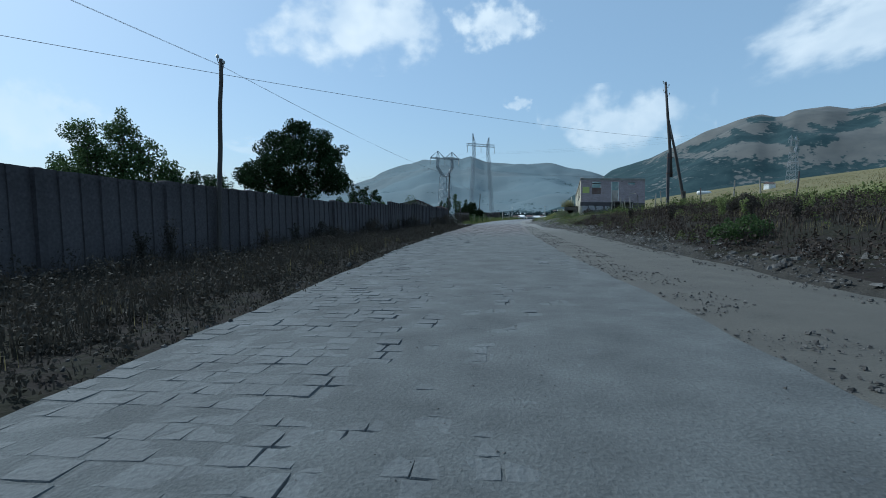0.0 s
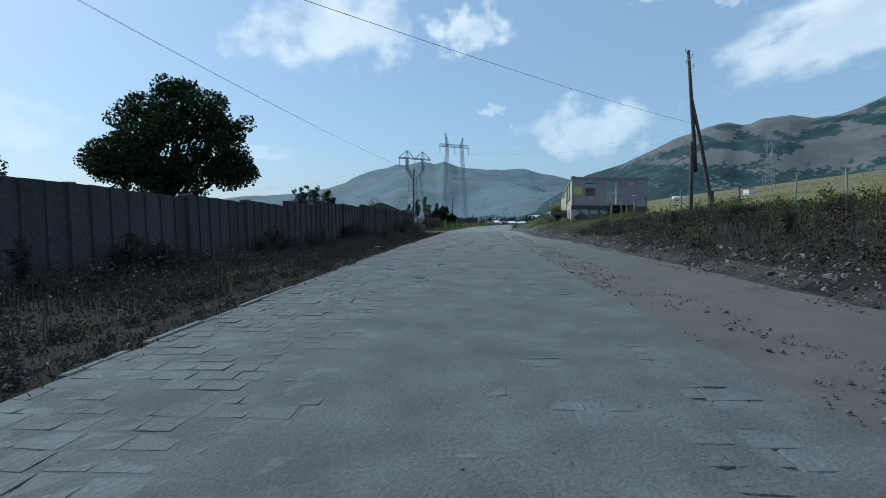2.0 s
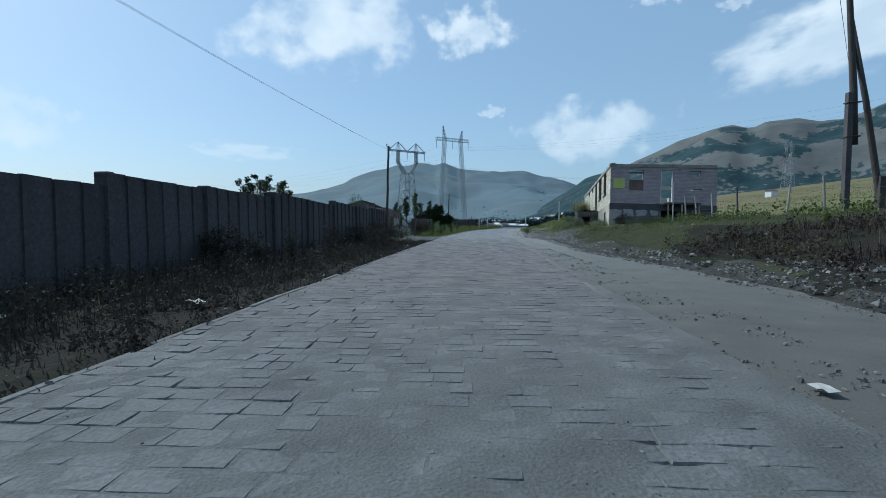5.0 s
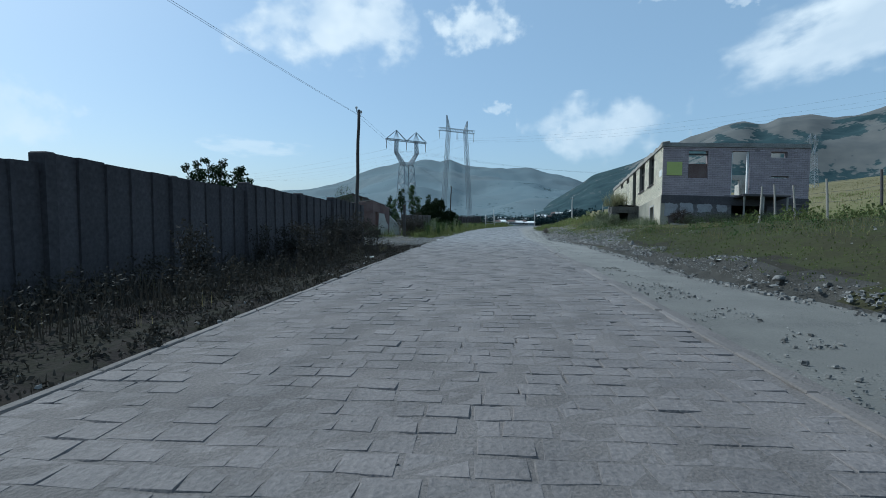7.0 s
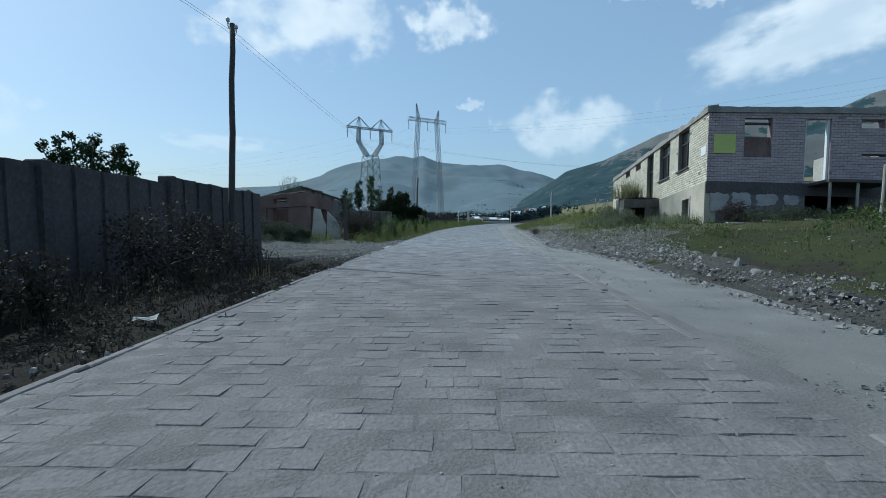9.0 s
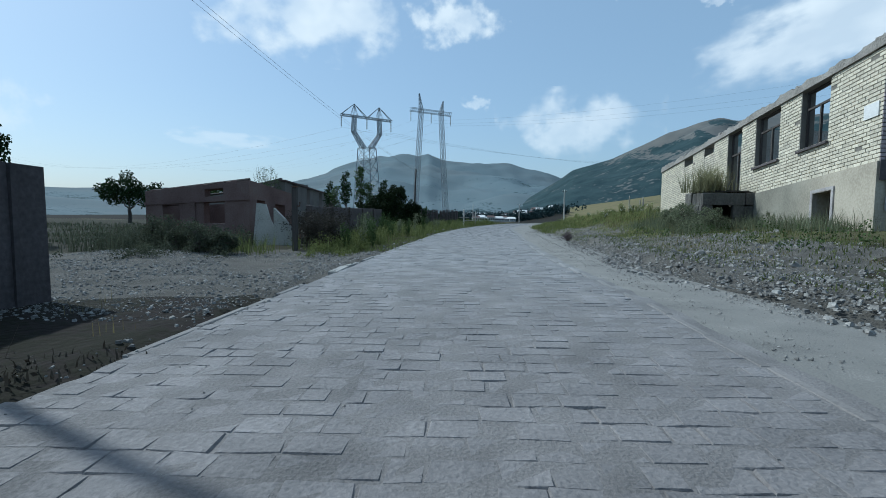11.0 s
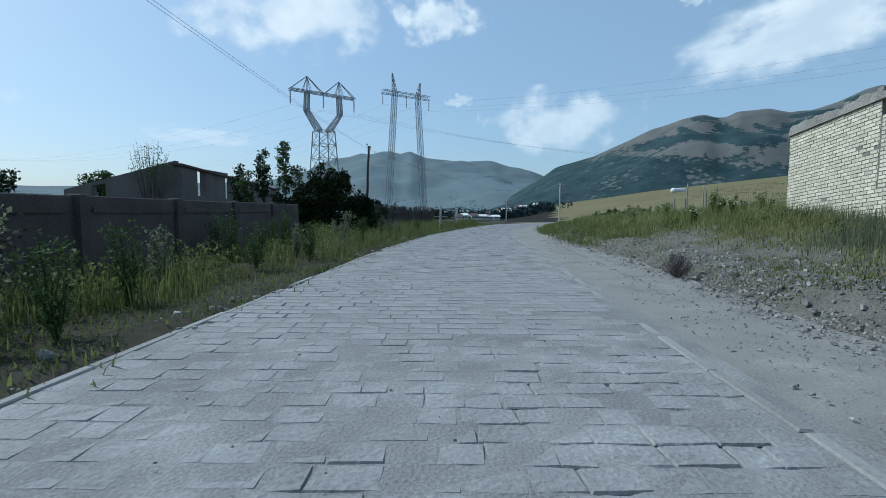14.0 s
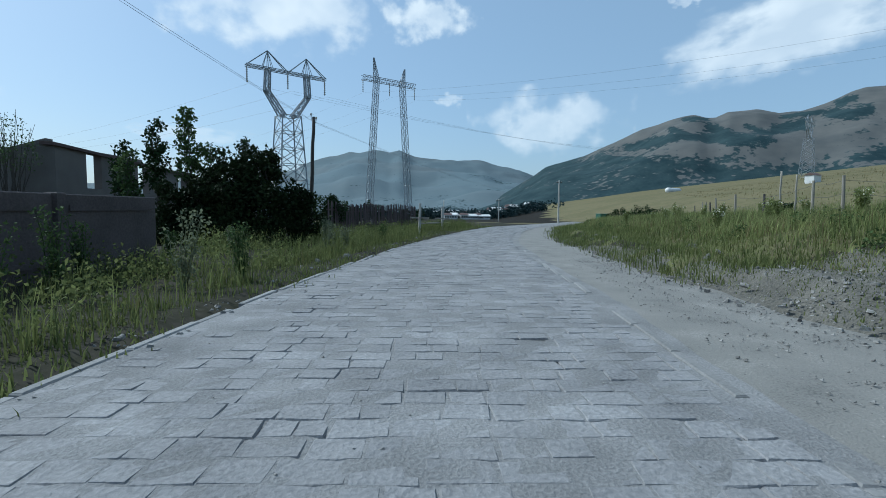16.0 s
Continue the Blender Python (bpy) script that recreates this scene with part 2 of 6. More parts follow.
class Geo:
    """Verts and faces of one mesh, built from simple shapes."""

    def __init__(self):
        self.v, self.f = [], []

    def add(self, verts, faces):
        k = len(self.v)
        self.v += [tuple(p) for p in verts]
        self.f += [tuple(i + k for i in q) for q in faces]
        return self

    def box(self, x0, y0, z0, x1, y1, z1, m=None, c=0.0):
        """A box, with its upright and top edges chamfered by c."""
        if c:
            lo = [(x0, y0, z0), (x1, y0, z0), (x1, y1, z0), (x0, y1, z0)]
            mid = [(x, y, z1 - c) for x, y, _ in lo]
            top = [(x0 + c, y0 + c, z1), (x1 - c, y0 + c, z1), (x1 - c, y1 - c, z1), (x0 + c, y1 - c, z1)]
            v = lo + mid + top
            f = [(3, 2, 1, 0), (8, 9, 10, 11)]
            for k in (0, 4):
                f += [(k + i, k + (i + 1) % 4, k + 4 + (i + 1) % 4, k + 4 + i) for i in range(4)]
        else:
            v = [(x0, y0, z0), (x1, y0, z0), (x1, y1, z0), (x0, y1, z0), (x0, y0, z1), (x1, y0, z1), (x1, y1, z1), (x0, y1, z1)]
            f = [(3, 2, 1, 0), (4, 5, 6, 7), (0, 1, 5, 4), (1, 2, 6, 5), (2, 3, 7, 6), (3, 0, 4, 7)]
        if m:
            v = [m @ Vector(p) for p in v]
        return self.add(v, f)

    def tube(self, points, radii, n=8, cap=True):
        """A tube through points with a radius at each."""
        pts = [Vector(p) for p in points]
        rings = []
        for i, p in enumerate(pts):
            d = (pts[min(i + 1, len(pts) - 1)] - pts[max(i - 1, 0)]).normalized()
            a = d.cross(Vector((0, 0, 1)) if abs(d.z) < 0.9 else Vector((1, 0, 0))).normalized()
            b = d.cross(a)
            r = radii[i] if isinstance(radii, (list, tuple)) else radii
            rings.append([p + r * (math.cos(2 * math.pi * k / n) * a + math.sin(2 * math.pi * k / n) * b) for k in range(n)])
        v = [q for ring in rings for q in ring]
        f = [(i * n + k, i * n + (k + 1) % n, (i + 1) * n + (k + 1) % n, (i + 1) * n + k) for i in range(len(pts) - 1) for k in range(n)]
        if cap:
            f += [tuple(range(n))[::-1], tuple((len(pts) - 1) * n + k for k in range(n))]
        return self.add(v, f)

    def mesh(self, name, material, smooth=False):
        me = bpy.data.meshes.new(name)
        me.from_pydata(self.v, [], self.f)
        me.materials.append(material)
        if smooth:
            me.polygons.foreach_set("use_smooth", [True] * len(me.polygons))
        me.update()
        return me


def fast_mesh(name, v, f, material, smooth=False):
    """A mesh from arrays of verts (n, 3) and faces (m, k)."""
    me = bpy.data.meshes.new(name)
    k = f.shape[1]
    me.vertices.add(len(v)), me.loops.add(f.size), me.polygons.add(len(f))
    me.vertices.foreach_set("co", np.asarray(v, np.float32).ravel())
    me.loops.foreach_set("vertex_index", np.asarray(f, np.int32).ravel())
    me.polygons.foreach_set("loop_start", np.arange(0, f.size, k, dtype=np.int32))
    me.polygons.foreach_set("use_smooth", np.full(len(f), smooth))
    me.materials.append(material)
    me.update(calc_edges=True)
    me.validate()
    return me


def empty(name, m=Matrix(), **tags):
    ob = new(name)
    ob.matrix_world = m
    ob.empty_display_size = 0.2
    return tagged(ob, **tags)


def part(name, geo, material, parent, label="", smooth=False):
    ob = new(name, geo.mesh(name, material, smooth) if isinstance(geo, Geo) else geo)
    ob.parent = parent
    return tagged(ob, label=label)


def piece(name, mesh, parent, m):
    ob = new(name, mesh)
    ob.parent = parent
    ob.matrix_local = m
    return ob


def fract(x, y, s, seed=0.0):
    return noise.fractal((x / s, y / s, seed), 1.0, 2.0, 4)


# ---- lie of the land ----


def sstep(a, b, x):
    t = np.clip((x - a) / (b - a), 0, 1)
    return t * t * (3 - 2 * t)


# the road's line winds gently: (distance ahead, sideways)
LINE = np.array([(-60, 3.0), (-10, 0.95), (0, 0.42), (8, 0.05), (15.4, -0.26), (23, -0.44), (30.7, -0.48), (38.4, -0.39), (46, -0.29), (53.8, -0.17), (61.4, 0.09), (69, 0.47), (76.8, 0.98), (82, 1.45), (88, 2.15), (94, 3.15), (100, 4.5), (106, 6.2), (116, 9.5), (1016, 333)])
line_y = np.arange(-60, 1000, 0.5)
line_x = np.convolve(np.pad(np.interp(line_y, LINE[:, 0], LINE[:, 1]), 6, "edge"), np.hanning(15)[1:-1] / np.hanning(15).sum(), "valid")


def bend(y):
    """How far the road lies aside at y."""
    return np.interp(np.asarray(y, float), line_y, line_x)


def verge(y):
    """How far the foot of the right bank lies aside of its usual line."""
    return np.interp(np.asarray(y, float), [0, 36, 44, 55, 61, 66, 72, 76, 82, 87, 93, 120], [0.0, 0.15, -0.9, -0.9, -1.9, -1.75, -1.5, -1.4, -1.8, -2.1, -2.6, -2.6])


def height(x, y):
    """Ground height, of numbers or arrays."""
    x, y = np.asarray(x, float), np.asarray(y, float)
    far = np.clip(y - 108, 0, 400)
    dip = -0.014 * far
    u = x - bend(y)
    w = u - verge(y) * sstep(2.0, 4.0, u)
    right = sstep(4.8, 9.0, w) * (0.95 - 0.27 * sstep(50, 59, y) * (1 - sstep(70, 78, y)) - 0.45 * sstep(78, 100, y)) * (1 - sstep(115, 160, y) * 0.6) + 0.35 * sstep(9, 14, w)
    left = -0.10 * sstep(-3.4, -4.6, u) + 0.05 * sstep(-6, -9, u)
    field = 0.14 * np.clip(x - 30, 0, 190) * sstep(20, 60, x) * sstep(-60, 20, y)
    field = field + 0.3 * sstep(9.5, 15, w) * (1 - sstep(40, 54, y)) * (1 - sstep(30, 60, x))
    fall = -0.05 * np.clip(x - 240, 0, 500)
    wav = 0.08 * np.sin(x * 0.9 + 1.3 * np.sin(y * 0.31)) * np.sin(y * 0.7 + x * 0.2) * (sstep(5.2, 7, w) + sstep(-3.8, -5.5, u))
    heap = 0.26 * np.exp(-((w - 5.5) / 0.7) ** 2) * (0.35 + 0.65 * sstep(30, 42, y)) * (0.75 + 0.35 * np.sin(y * 1.1) * np.sin(y * 0.37 + 1)) * (1 - sstep(100, 112, y))
    return heap + dip * (1 - 0.6 * sstep(30, 120, x)) + right + left + field + fall + wav


def axis(lo, hi, mid, fine, n):
    a = np.linspace(-1, 1, n)
    s = np.sinh(a * 5.2) / np.sinh(5.2)
    return np.where(s < 0, mid + s * (mid - lo), mid + s * (hi - mid)) + fine * a


gx = np.unique(np.concatenate([np.linspace(-16, 22, 120), axis(-900, 900, 0, 0, 90)]))
gy = np.unique(np.concatenate([np.linspace(-4, 125, 170), axis(-900, 900, 60, 0, 100)]))
X, Y = np.meshgrid(gx, gy)
Z = height(X, Y)
road_zone = (X - bend(Y) > -3.7) & (X - bend(Y) < 5.2 + verge(Y)) & (Y < 200)
Z = np.where(road_zone, Z - 0.10, Z)
nx, ny = len(gx), len(gy)
idx = np.arange(nx * ny).reshape(ny, nx)
quads = np.stack([idx[:-1, :-1], idx[:-1, 1:], idx[1:, 1:], idx[1:, :-1]], -1).reshape(-1, 4)
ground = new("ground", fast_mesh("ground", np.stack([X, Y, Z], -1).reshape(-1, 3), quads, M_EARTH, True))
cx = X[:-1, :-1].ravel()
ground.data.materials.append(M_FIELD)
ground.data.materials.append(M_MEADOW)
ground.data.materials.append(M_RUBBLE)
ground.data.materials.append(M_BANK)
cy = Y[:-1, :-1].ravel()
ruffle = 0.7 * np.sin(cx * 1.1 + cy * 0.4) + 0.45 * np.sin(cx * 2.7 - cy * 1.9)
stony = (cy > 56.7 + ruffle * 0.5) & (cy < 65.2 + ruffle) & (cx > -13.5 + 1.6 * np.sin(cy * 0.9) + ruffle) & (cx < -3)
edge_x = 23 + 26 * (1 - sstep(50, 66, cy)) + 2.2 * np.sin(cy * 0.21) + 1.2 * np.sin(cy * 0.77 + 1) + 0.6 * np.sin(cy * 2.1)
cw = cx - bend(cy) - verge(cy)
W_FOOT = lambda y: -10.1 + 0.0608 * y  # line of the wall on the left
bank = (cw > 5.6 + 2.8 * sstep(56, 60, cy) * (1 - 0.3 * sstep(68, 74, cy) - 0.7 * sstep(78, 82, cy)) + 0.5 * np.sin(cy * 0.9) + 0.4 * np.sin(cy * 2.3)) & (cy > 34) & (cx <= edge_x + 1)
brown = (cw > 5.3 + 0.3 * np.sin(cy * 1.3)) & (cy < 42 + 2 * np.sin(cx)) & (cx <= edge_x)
shade = (cx - bend(cy) < -3.3) & (cx > W_FOOT(cy) - 0.5) & (cy < 57)  # shade along the wall, painted as dark soil up to the road
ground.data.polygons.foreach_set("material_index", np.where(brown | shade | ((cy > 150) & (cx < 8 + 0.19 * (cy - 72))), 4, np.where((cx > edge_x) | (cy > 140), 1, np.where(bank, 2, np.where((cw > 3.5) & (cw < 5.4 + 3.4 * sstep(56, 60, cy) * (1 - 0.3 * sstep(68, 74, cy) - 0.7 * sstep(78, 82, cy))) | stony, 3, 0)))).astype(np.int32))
tagged(ground, "dry earth and grass beside the road, rising to a meadow", "ground", kind="structure")

# a far range all round, and the nearer mountain on the right


def hill_form(az, rr, bearing, slope, top_r, start_r, amp, coarse, fine):
    """Heights on a polar grid whose crest stands at the given slopes by bearing."""
    A, R = np.meshgrid(np.radians(az), rr)
    s = np.clip((R - start_r) / (top_r - start_r), 0, 1)
    rise = 0.3 * s**1.5 + 0.7 * sstep(0.0, 1.0, s)
    back = 1 - 0.5 * sstep(1.0, 1.5, R / top_r)
    x, y = R * np.sin(A), 40 + R * np.cos(A)
    rel = np.array([fract(p, q, coarse, 3.0) + 0.32 * fract(p, q, fine, 9.0) for p, q in zip(x.ravel(), y.ravel())]).reshape(x.shape)
    z = np.interp(np.degrees(A), bearing, slope) * top_r * rise * back - 6
    z += rel * amp * np.clip((R - start_r - 20) / 300, 0, 1) * (1 - 0.85 * np.exp(-((R / top_r - 1) / 0.12) ** 2)) * np.clip(np.interp(np.degrees(A), bearing, slope) / 0.08, 0, 1)
    idx = np.arange(x.size).reshape(x.shape)
    f = np.stack([idx[:-1, :-1], idx[1:, :-1], idx[1:, 1:], idx[:-1, 1:]], -1).reshape(-1, 4)
    return np.stack([x, y, z], -1).reshape(-1, 3), f, np.degrees(A), z / R


FAR_AZ = [-180, -60, -30, -20, -16.9, -15.6, -13.7, -12.5, -10.9, -9.8, -7.5, -6.4, -5.2, -4.0, -2.5, -1.2, 1.2, 3.3, 5.2, 6.5, 7.7, 8.4, 9.7, 11, 14, 20, 60, 180]
FAR_EL = [0.03, 0.03, 0.04, 0.056, 0.068, 0.0735, 0.091, 0.098, 0.105, 0.1115, 0.1125, 0.1115, 0.1105, 0.1185, 0.1065, 0.1045, 0.101, 0.1, 0.0965, 0.09, 0.084, 0.081, 0.0755, 0.067, 0.058, 0.05, 0.045, 0.03]
NEAR_AZ = [1, 5, 7, 9, 10.7, 12, 13.5, 16.1, 17.5, 18.9, 20.3, 21.7, 23, 24.3, 25.4, 26.4, 27.5, 28.3, 29.3, 30.5, 31.7, 33.4, 35, 36.6, 37.7, 38.6, 39.5, 40.5, 46, 62, 80]
NEAR_EL = [0.0, 0.02, 0.038, 0.06, 0.078, 0.0945, 0.103, 0.1155, 0.126, 0.1352, 0.1445, 0.1545, 0.161, 0.1685, 0.171, 0.1722, 0.1662, 0.166, 0.1742, 0.174, 0.1738, 0.167, 0.1675, 0.1755, 0.185, 0.1935, 0.198, 0.197, 0.19, 0.11, 0.01]
far_az = np.unique(np.round(np.concatenate([np.arange(-180, 180.1, 3), np.arange(-36, 20, 0.35)]), 2))
far_v, far_f, _, far_e = hill_form(far_az, np.concatenate([np.linspace(560, 3300, 60), np.linspace(3400, 4300, 6)]), FAR_AZ, FAR_EL, 2900, 560, 58, 620, 200)
near_v, near_f, DA, DE = hill_form(np.arange(1, 80.1, 0.3), np.concatenate([np.linspace(400, 960, 60), np.linspace(980, 1350, 12)]), NEAR_AZ, NEAR_EL, 870, 400, 26, 260, 80)
# woods: on the lower slopes, and in tongues along the folds (bearing, slope, bearing, slope, breadth in degrees)
TONGUES = [(16.5, 0.101, 19.1, 0.097, 0.5), (18.5, 0.091, 20.6, 0.097, 0.5), (19.5, 0.118, 23.8, 0.135, 0.55), (23.8, 0.135, 27.3, 0.126, 0.5), (27.3, 0.126, 29.3, 0.117, 0.4), (26.8, 0.146, 28.1, 0.131, 0.7), (28.1, 0.131, 31.2, 0.119, 0.6), (24.5, 0.163, 26.4, 0.161, 0.3), (32, 0.137, 34.2, 0.141, 0.6), (36.2, 0.155, 38.3, 0.155, 0.7), (36.6, 0.171, 37.5, 0.176, 0.35), (32.5, 0.157, 35.4, 0.16, 0.25), (37.6, 0.085, 41, 0.09, 0.6), (29.8, 0.144, 31.4, 0.131, 0.4), (23.3, 0.146, 24.4, 0.136, 0.4), (27, 0.08, 27.6, 0.058, 0.7), (13.2, 0.078, 15, 0.09, 0.6), (11, 0.066, 13, 0.082, 0.6)]
line = np.interp(DA - 1, [8, 10, 12, 14, 16, 18.5, 21, 24, 27, 31, 40, 50], [0.072, 0.090, 0.100, 0.106, 0.108, 0.102, 0.094, 0.084, 0.082, 0.074, 0.07, 0.066])
wood = np.clip(0.5 + (line + 0.004 - DE) * 15, 0, 0.70 + 0.1 * sstep(21, 15, DA))
wood = np.maximum(wood, 0.16 * sstep(29, 33, DA) * sstep(0.13, 0.10, DE))
for a0, e0, a1, e1, br in TONGUES:
    px, py = DA - a0 - 1, (DE - e0) * 57.3
    qx, qy = a1 - a0, (e1 - e0) * 57.3
    k = np.clip((px * qx + py * qy) / (qx * qx + qy * qy), 0, 1)
    wood = np.maximum(wood, np.clip(1.1 - 0.6 * np.hypot(px - k * qx, (py - k * qy) * 1.3) / br, 0, 1))
# pasture greyed towards blue: distance haze put into the colour
M_HILL = ramp_mat("mountain_pasture", [(0.084, 0.091, 0.092), (0.116, 0.118, 0.113), (0.147, 0.143, 0.134)], 0.006, 0.06, 0.95, 0.0)
hn, hl = M_HILL.node_tree.nodes, M_HILL.node_tree.links
tcn = hn.new("ShaderNodeTexCoord")
wood_n, tree_n = hn.new("ShaderNodeTexNoise"), hn.new("ShaderNodeTexNoise")
wood_n.inputs["Scale"].default_value, wood_n.inputs["Detail"].default_value = 0.02, 8
tree_n.inputs["Scale"].default_value, tree_n.inputs["Detail"].default_value = 0.15, 2
for tn in (wood_n, tree_n):
    hl.new(tcn.outputs["Object"], tn.inputs["Vector"])
cover = hn.new("ShaderNodeAttribute")
cover.attribute_name = "wood"
wood_n.inputs["Roughness"].default_value = 0.62
add1, add2 = hn.new("ShaderNodeMath"), hn.new("ShaderNodeMath")
add1.operation = add2.operation = "MULTIPLY_ADD"
add1.inputs[1].default_value, add2.inputs[1].default_value = 2.0, 1.5
hl.new(wood_n.outputs["Fac"], add1.inputs[0]), hl.new(cover.outputs["Fac"], add1.inputs[2])
hl.new(tree_n.outputs["Fac"], add2.inputs[0]), hl.new(add1.outputs[0], add2.inputs[2])
cut = hn.new("ShaderNodeValToRGB")
cut.color_ramp.elements[0].position, cut.color_ramp.elements[1].position = 0.74, 0.90
half = hn.new("ShaderNodeMath")
half.operation, half.inputs[1].default_value = "ADD", -1.42
hl.new(add2.outputs[0], half.inputs[0])
hl.new(half.outputs[0], cut.inputs[0])
mixh = hn.new("ShaderNodeMix")
mixh.data_type = "RGBA"
pb = hn["Principled BSDF"]
hl.new(cut.outputs[0], mixh.inputs[0])
hl.new(pb.inputs["Base Color"].links[0].from_socket, mixh.inputs[6])
pb.inputs["Specular IOR Level"].default_value = 0.1
canopy = hn.new("ShaderNodeValToRGB")  # dark and lighter stands of trees, lifted and blued for distance haze
canopy.color_ramp.elements[0].position, canopy.color_ramp.elements[1].position = 0.36, 0.66
canopy.color_ramp.elements[0].color, canopy.color_ramp.elements[1].color = (0.019, 0.039, 0.045, 1), (0.040, 0.066, 0.070, 1)
stand_n = hn.new("ShaderNodeTexNoise")
stand_n.inputs["Scale"].default_value, stand_n.inputs["Detail"].default_value, stand_n.inputs["Roughness"].default_value = 0.045, 6, 0.7
hl.new(tcn.outputs["Object"], stand_n.inputs["Vector"]), hl.new(stand_n.outputs["Fac"], canopy.inputs[0])
hl.new(canopy.outputs[0], mixh.inputs[7])
# pale blue of distance haze, mixed into the far range's base colour
haze_tint = hn.new("ShaderNodeMix")
haze_tint.data_type = "RGBA"
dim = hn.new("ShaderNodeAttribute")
dim.attribute_name = "haze_tint"
hl.new(dim.outputs["Fac"], haze_tint.inputs[0])
hl.new(pb.inputs["Base Color"].links[0].from_socket, haze_tint.inputs[6])
haze_tint.inputs[7].default_value = (0.122, 0.164, 0.182, 1)
hl.new(haze_tint.outputs[2], mixh.inputs[6])
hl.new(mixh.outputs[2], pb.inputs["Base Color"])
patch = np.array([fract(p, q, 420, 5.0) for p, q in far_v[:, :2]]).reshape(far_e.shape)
far_haze = np.clip(0.82 + 0.35 * patch, 0.55, 0.97)
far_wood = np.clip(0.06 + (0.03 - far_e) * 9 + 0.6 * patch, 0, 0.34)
for v, f, cover_by, haze_by, label in ((far_v, far_f, far_wood, far_haze, "hazy blue-green range beyond the valley"), (near_v, near_f, wood, 0 * wood, "bare olive mountain with patches of dark forest")):
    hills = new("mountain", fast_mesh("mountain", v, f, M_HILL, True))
    for nm, val in (("wood", cover_by), ("haze_tint", haze_by)):
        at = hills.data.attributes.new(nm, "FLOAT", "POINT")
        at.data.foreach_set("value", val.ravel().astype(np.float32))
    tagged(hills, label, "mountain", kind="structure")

# ---- clouds, far behind everything ----


def cloud_mat(name, seed, dense):
    m = bpy.data.materials.new(name)
    m.use_nodes = True
    n, l = m.node_tree.nodes, m.node_tree.links
    tc, mp, nz, fz = n.new("ShaderNodeTexCoord"), n.new("ShaderNodeMapping"), n.new("ShaderNodeTexNoise"), n.new("ShaderNodeTexNoise")
    mp.inputs["Location"].default_value = (seed, seed * 0.7, 0)
    mp.inputs["Scale"].default_value = (2.0, 1.0, 1)
    nz.inputs["Scale"].default_value, nz.inputs["Detail"].default_value, nz.inputs["Roughness"].default_value = 1.5, 7, 0.5
    fz.inputs["Scale"].default_value, fz.inputs["Detail"].default_value = 1.1, 3
    l.new(tc.outputs["Object"], mp.inputs[0]), l.new(mp.outputs[0], nz.inputs["Vector"]), l.new(mp.outputs[0], fz.inputs["Vector"])
    ln = n.new("ShaderNodeVectorMath")
    ln.operation = "LENGTH"
    l.new(tc.outputs["Object"], ln.inputs[0])
    ma = n.new("ShaderNodeMath")
    ma.operation, ma.inputs[1].default_value = "MULTIPLY_ADD", -0.5
    l.new(ln.outputs["Value"], ma.inputs[0]), l.new(nz.outputs["Fac"], ma.inputs[2])
    r, thin, mul = n.new("ShaderNodeMapRange"), n.new("ShaderNodeMapRange"), n.new("ShaderNodeMath")
    r.interpolation_type = "SMOOTHSTEP"
    r.inputs[1].default_value, r.inputs[2].default_value, r.inputs[4].default_value = 0.05, 0.36, dense
    thin.inputs[1].default_value, thin.inputs[2].default_value, thin.inputs[3].default_value, thin.inputs[4].default_value = 0.35, 0.6, 0.62, 1.0
    mul.operation = "MULTIPLY"
    l.new(ma.outputs[0], r.inputs[0]), l.new(fz.outputs["Fac"], thin.inputs[0])
    l.new(r.outputs[0], mul.inputs[0]), l.new(thin.outputs[0], mul.inputs[1])
    em, tr, mx = n.new("ShaderNodeEmission"), n.new("ShaderNodeBsdfTransparent"), n.new("ShaderNodeMixShader")
    em.inputs[0].default_value, em.inputs[1].default_value = (0.97, 0.97, 0.96, 1), 0.90
    l.new(mul.outputs[0], mx.inputs[0]), l.new(tr.outputs[0], mx.inputs[1]), l.new(em.outputs[0], mx.inputs[2])
    l.new(mx.outputs[0], n["Material Output"].inputs[0])
    return m


def cloud(az_deg, el_deg, wide, tall, seed, dense=0.95, tilt=0.0):
    d = 4000
    a, e = radians(az_deg), radians(el_deg)
    eye = Vector((0, 40, 1.2))
    c = eye + d * Vector((math.sin(a) * math.cos(e), math.cos(a) * math.cos(e), math.sin(e)))
    g = Geo()
    n = 12
    for i in range(n + 1):
        for j in range(n + 1):
            g.v.append((2 * i / n - 1, 2 * j / n - 1, 0))
    g.f = [(i * (n + 1) + j, (i + 1) * (n + 1) + j, (i + 1) * (n + 1) + j + 1, i * (n + 1) + j + 1) for i in range(n) for j in range(n)]
    ob = new("cloud", g.mesh("cloud", cloud_mat("cloud_vapour", seed, dense)))
    ob.matrix_world = look(c, eye, tilt) @ Matrix.Diagonal((d * math.tan(radians(wide / 2)), d * math.tan(radians(tall / 2)), 1, 1))
    ob.visible_shadow = False
    tagged(ob, "soft white cumulus cloud in the blue sky", "cloud", "clouds", "structure")


cloud(-16.6, 20.9, 26, 11, 3.1)
cloud(-1.2, 20.6, 12, 6.0, 8.4, 0.9)
cloud(12.6, 9.7, 18, 8.5, 5.7, 0.66)
cloud(37.4, 17.0, 33, 9.6, 11.3, 0.95, -11)
cloud(19, 22.5, 6, 2.5, 14.9, 0.6)
cloud(-47, 9, 14, 8, 21.2, 0.5)
cloud(-26, 7.5, 13, 2.4, 27.7, 0.4)
cloud(1.5, 12.3, 4, 1.8, 31.4, 0.5)
cloud(26, 20.5, 4, 1.6, 37.4, 0.45)

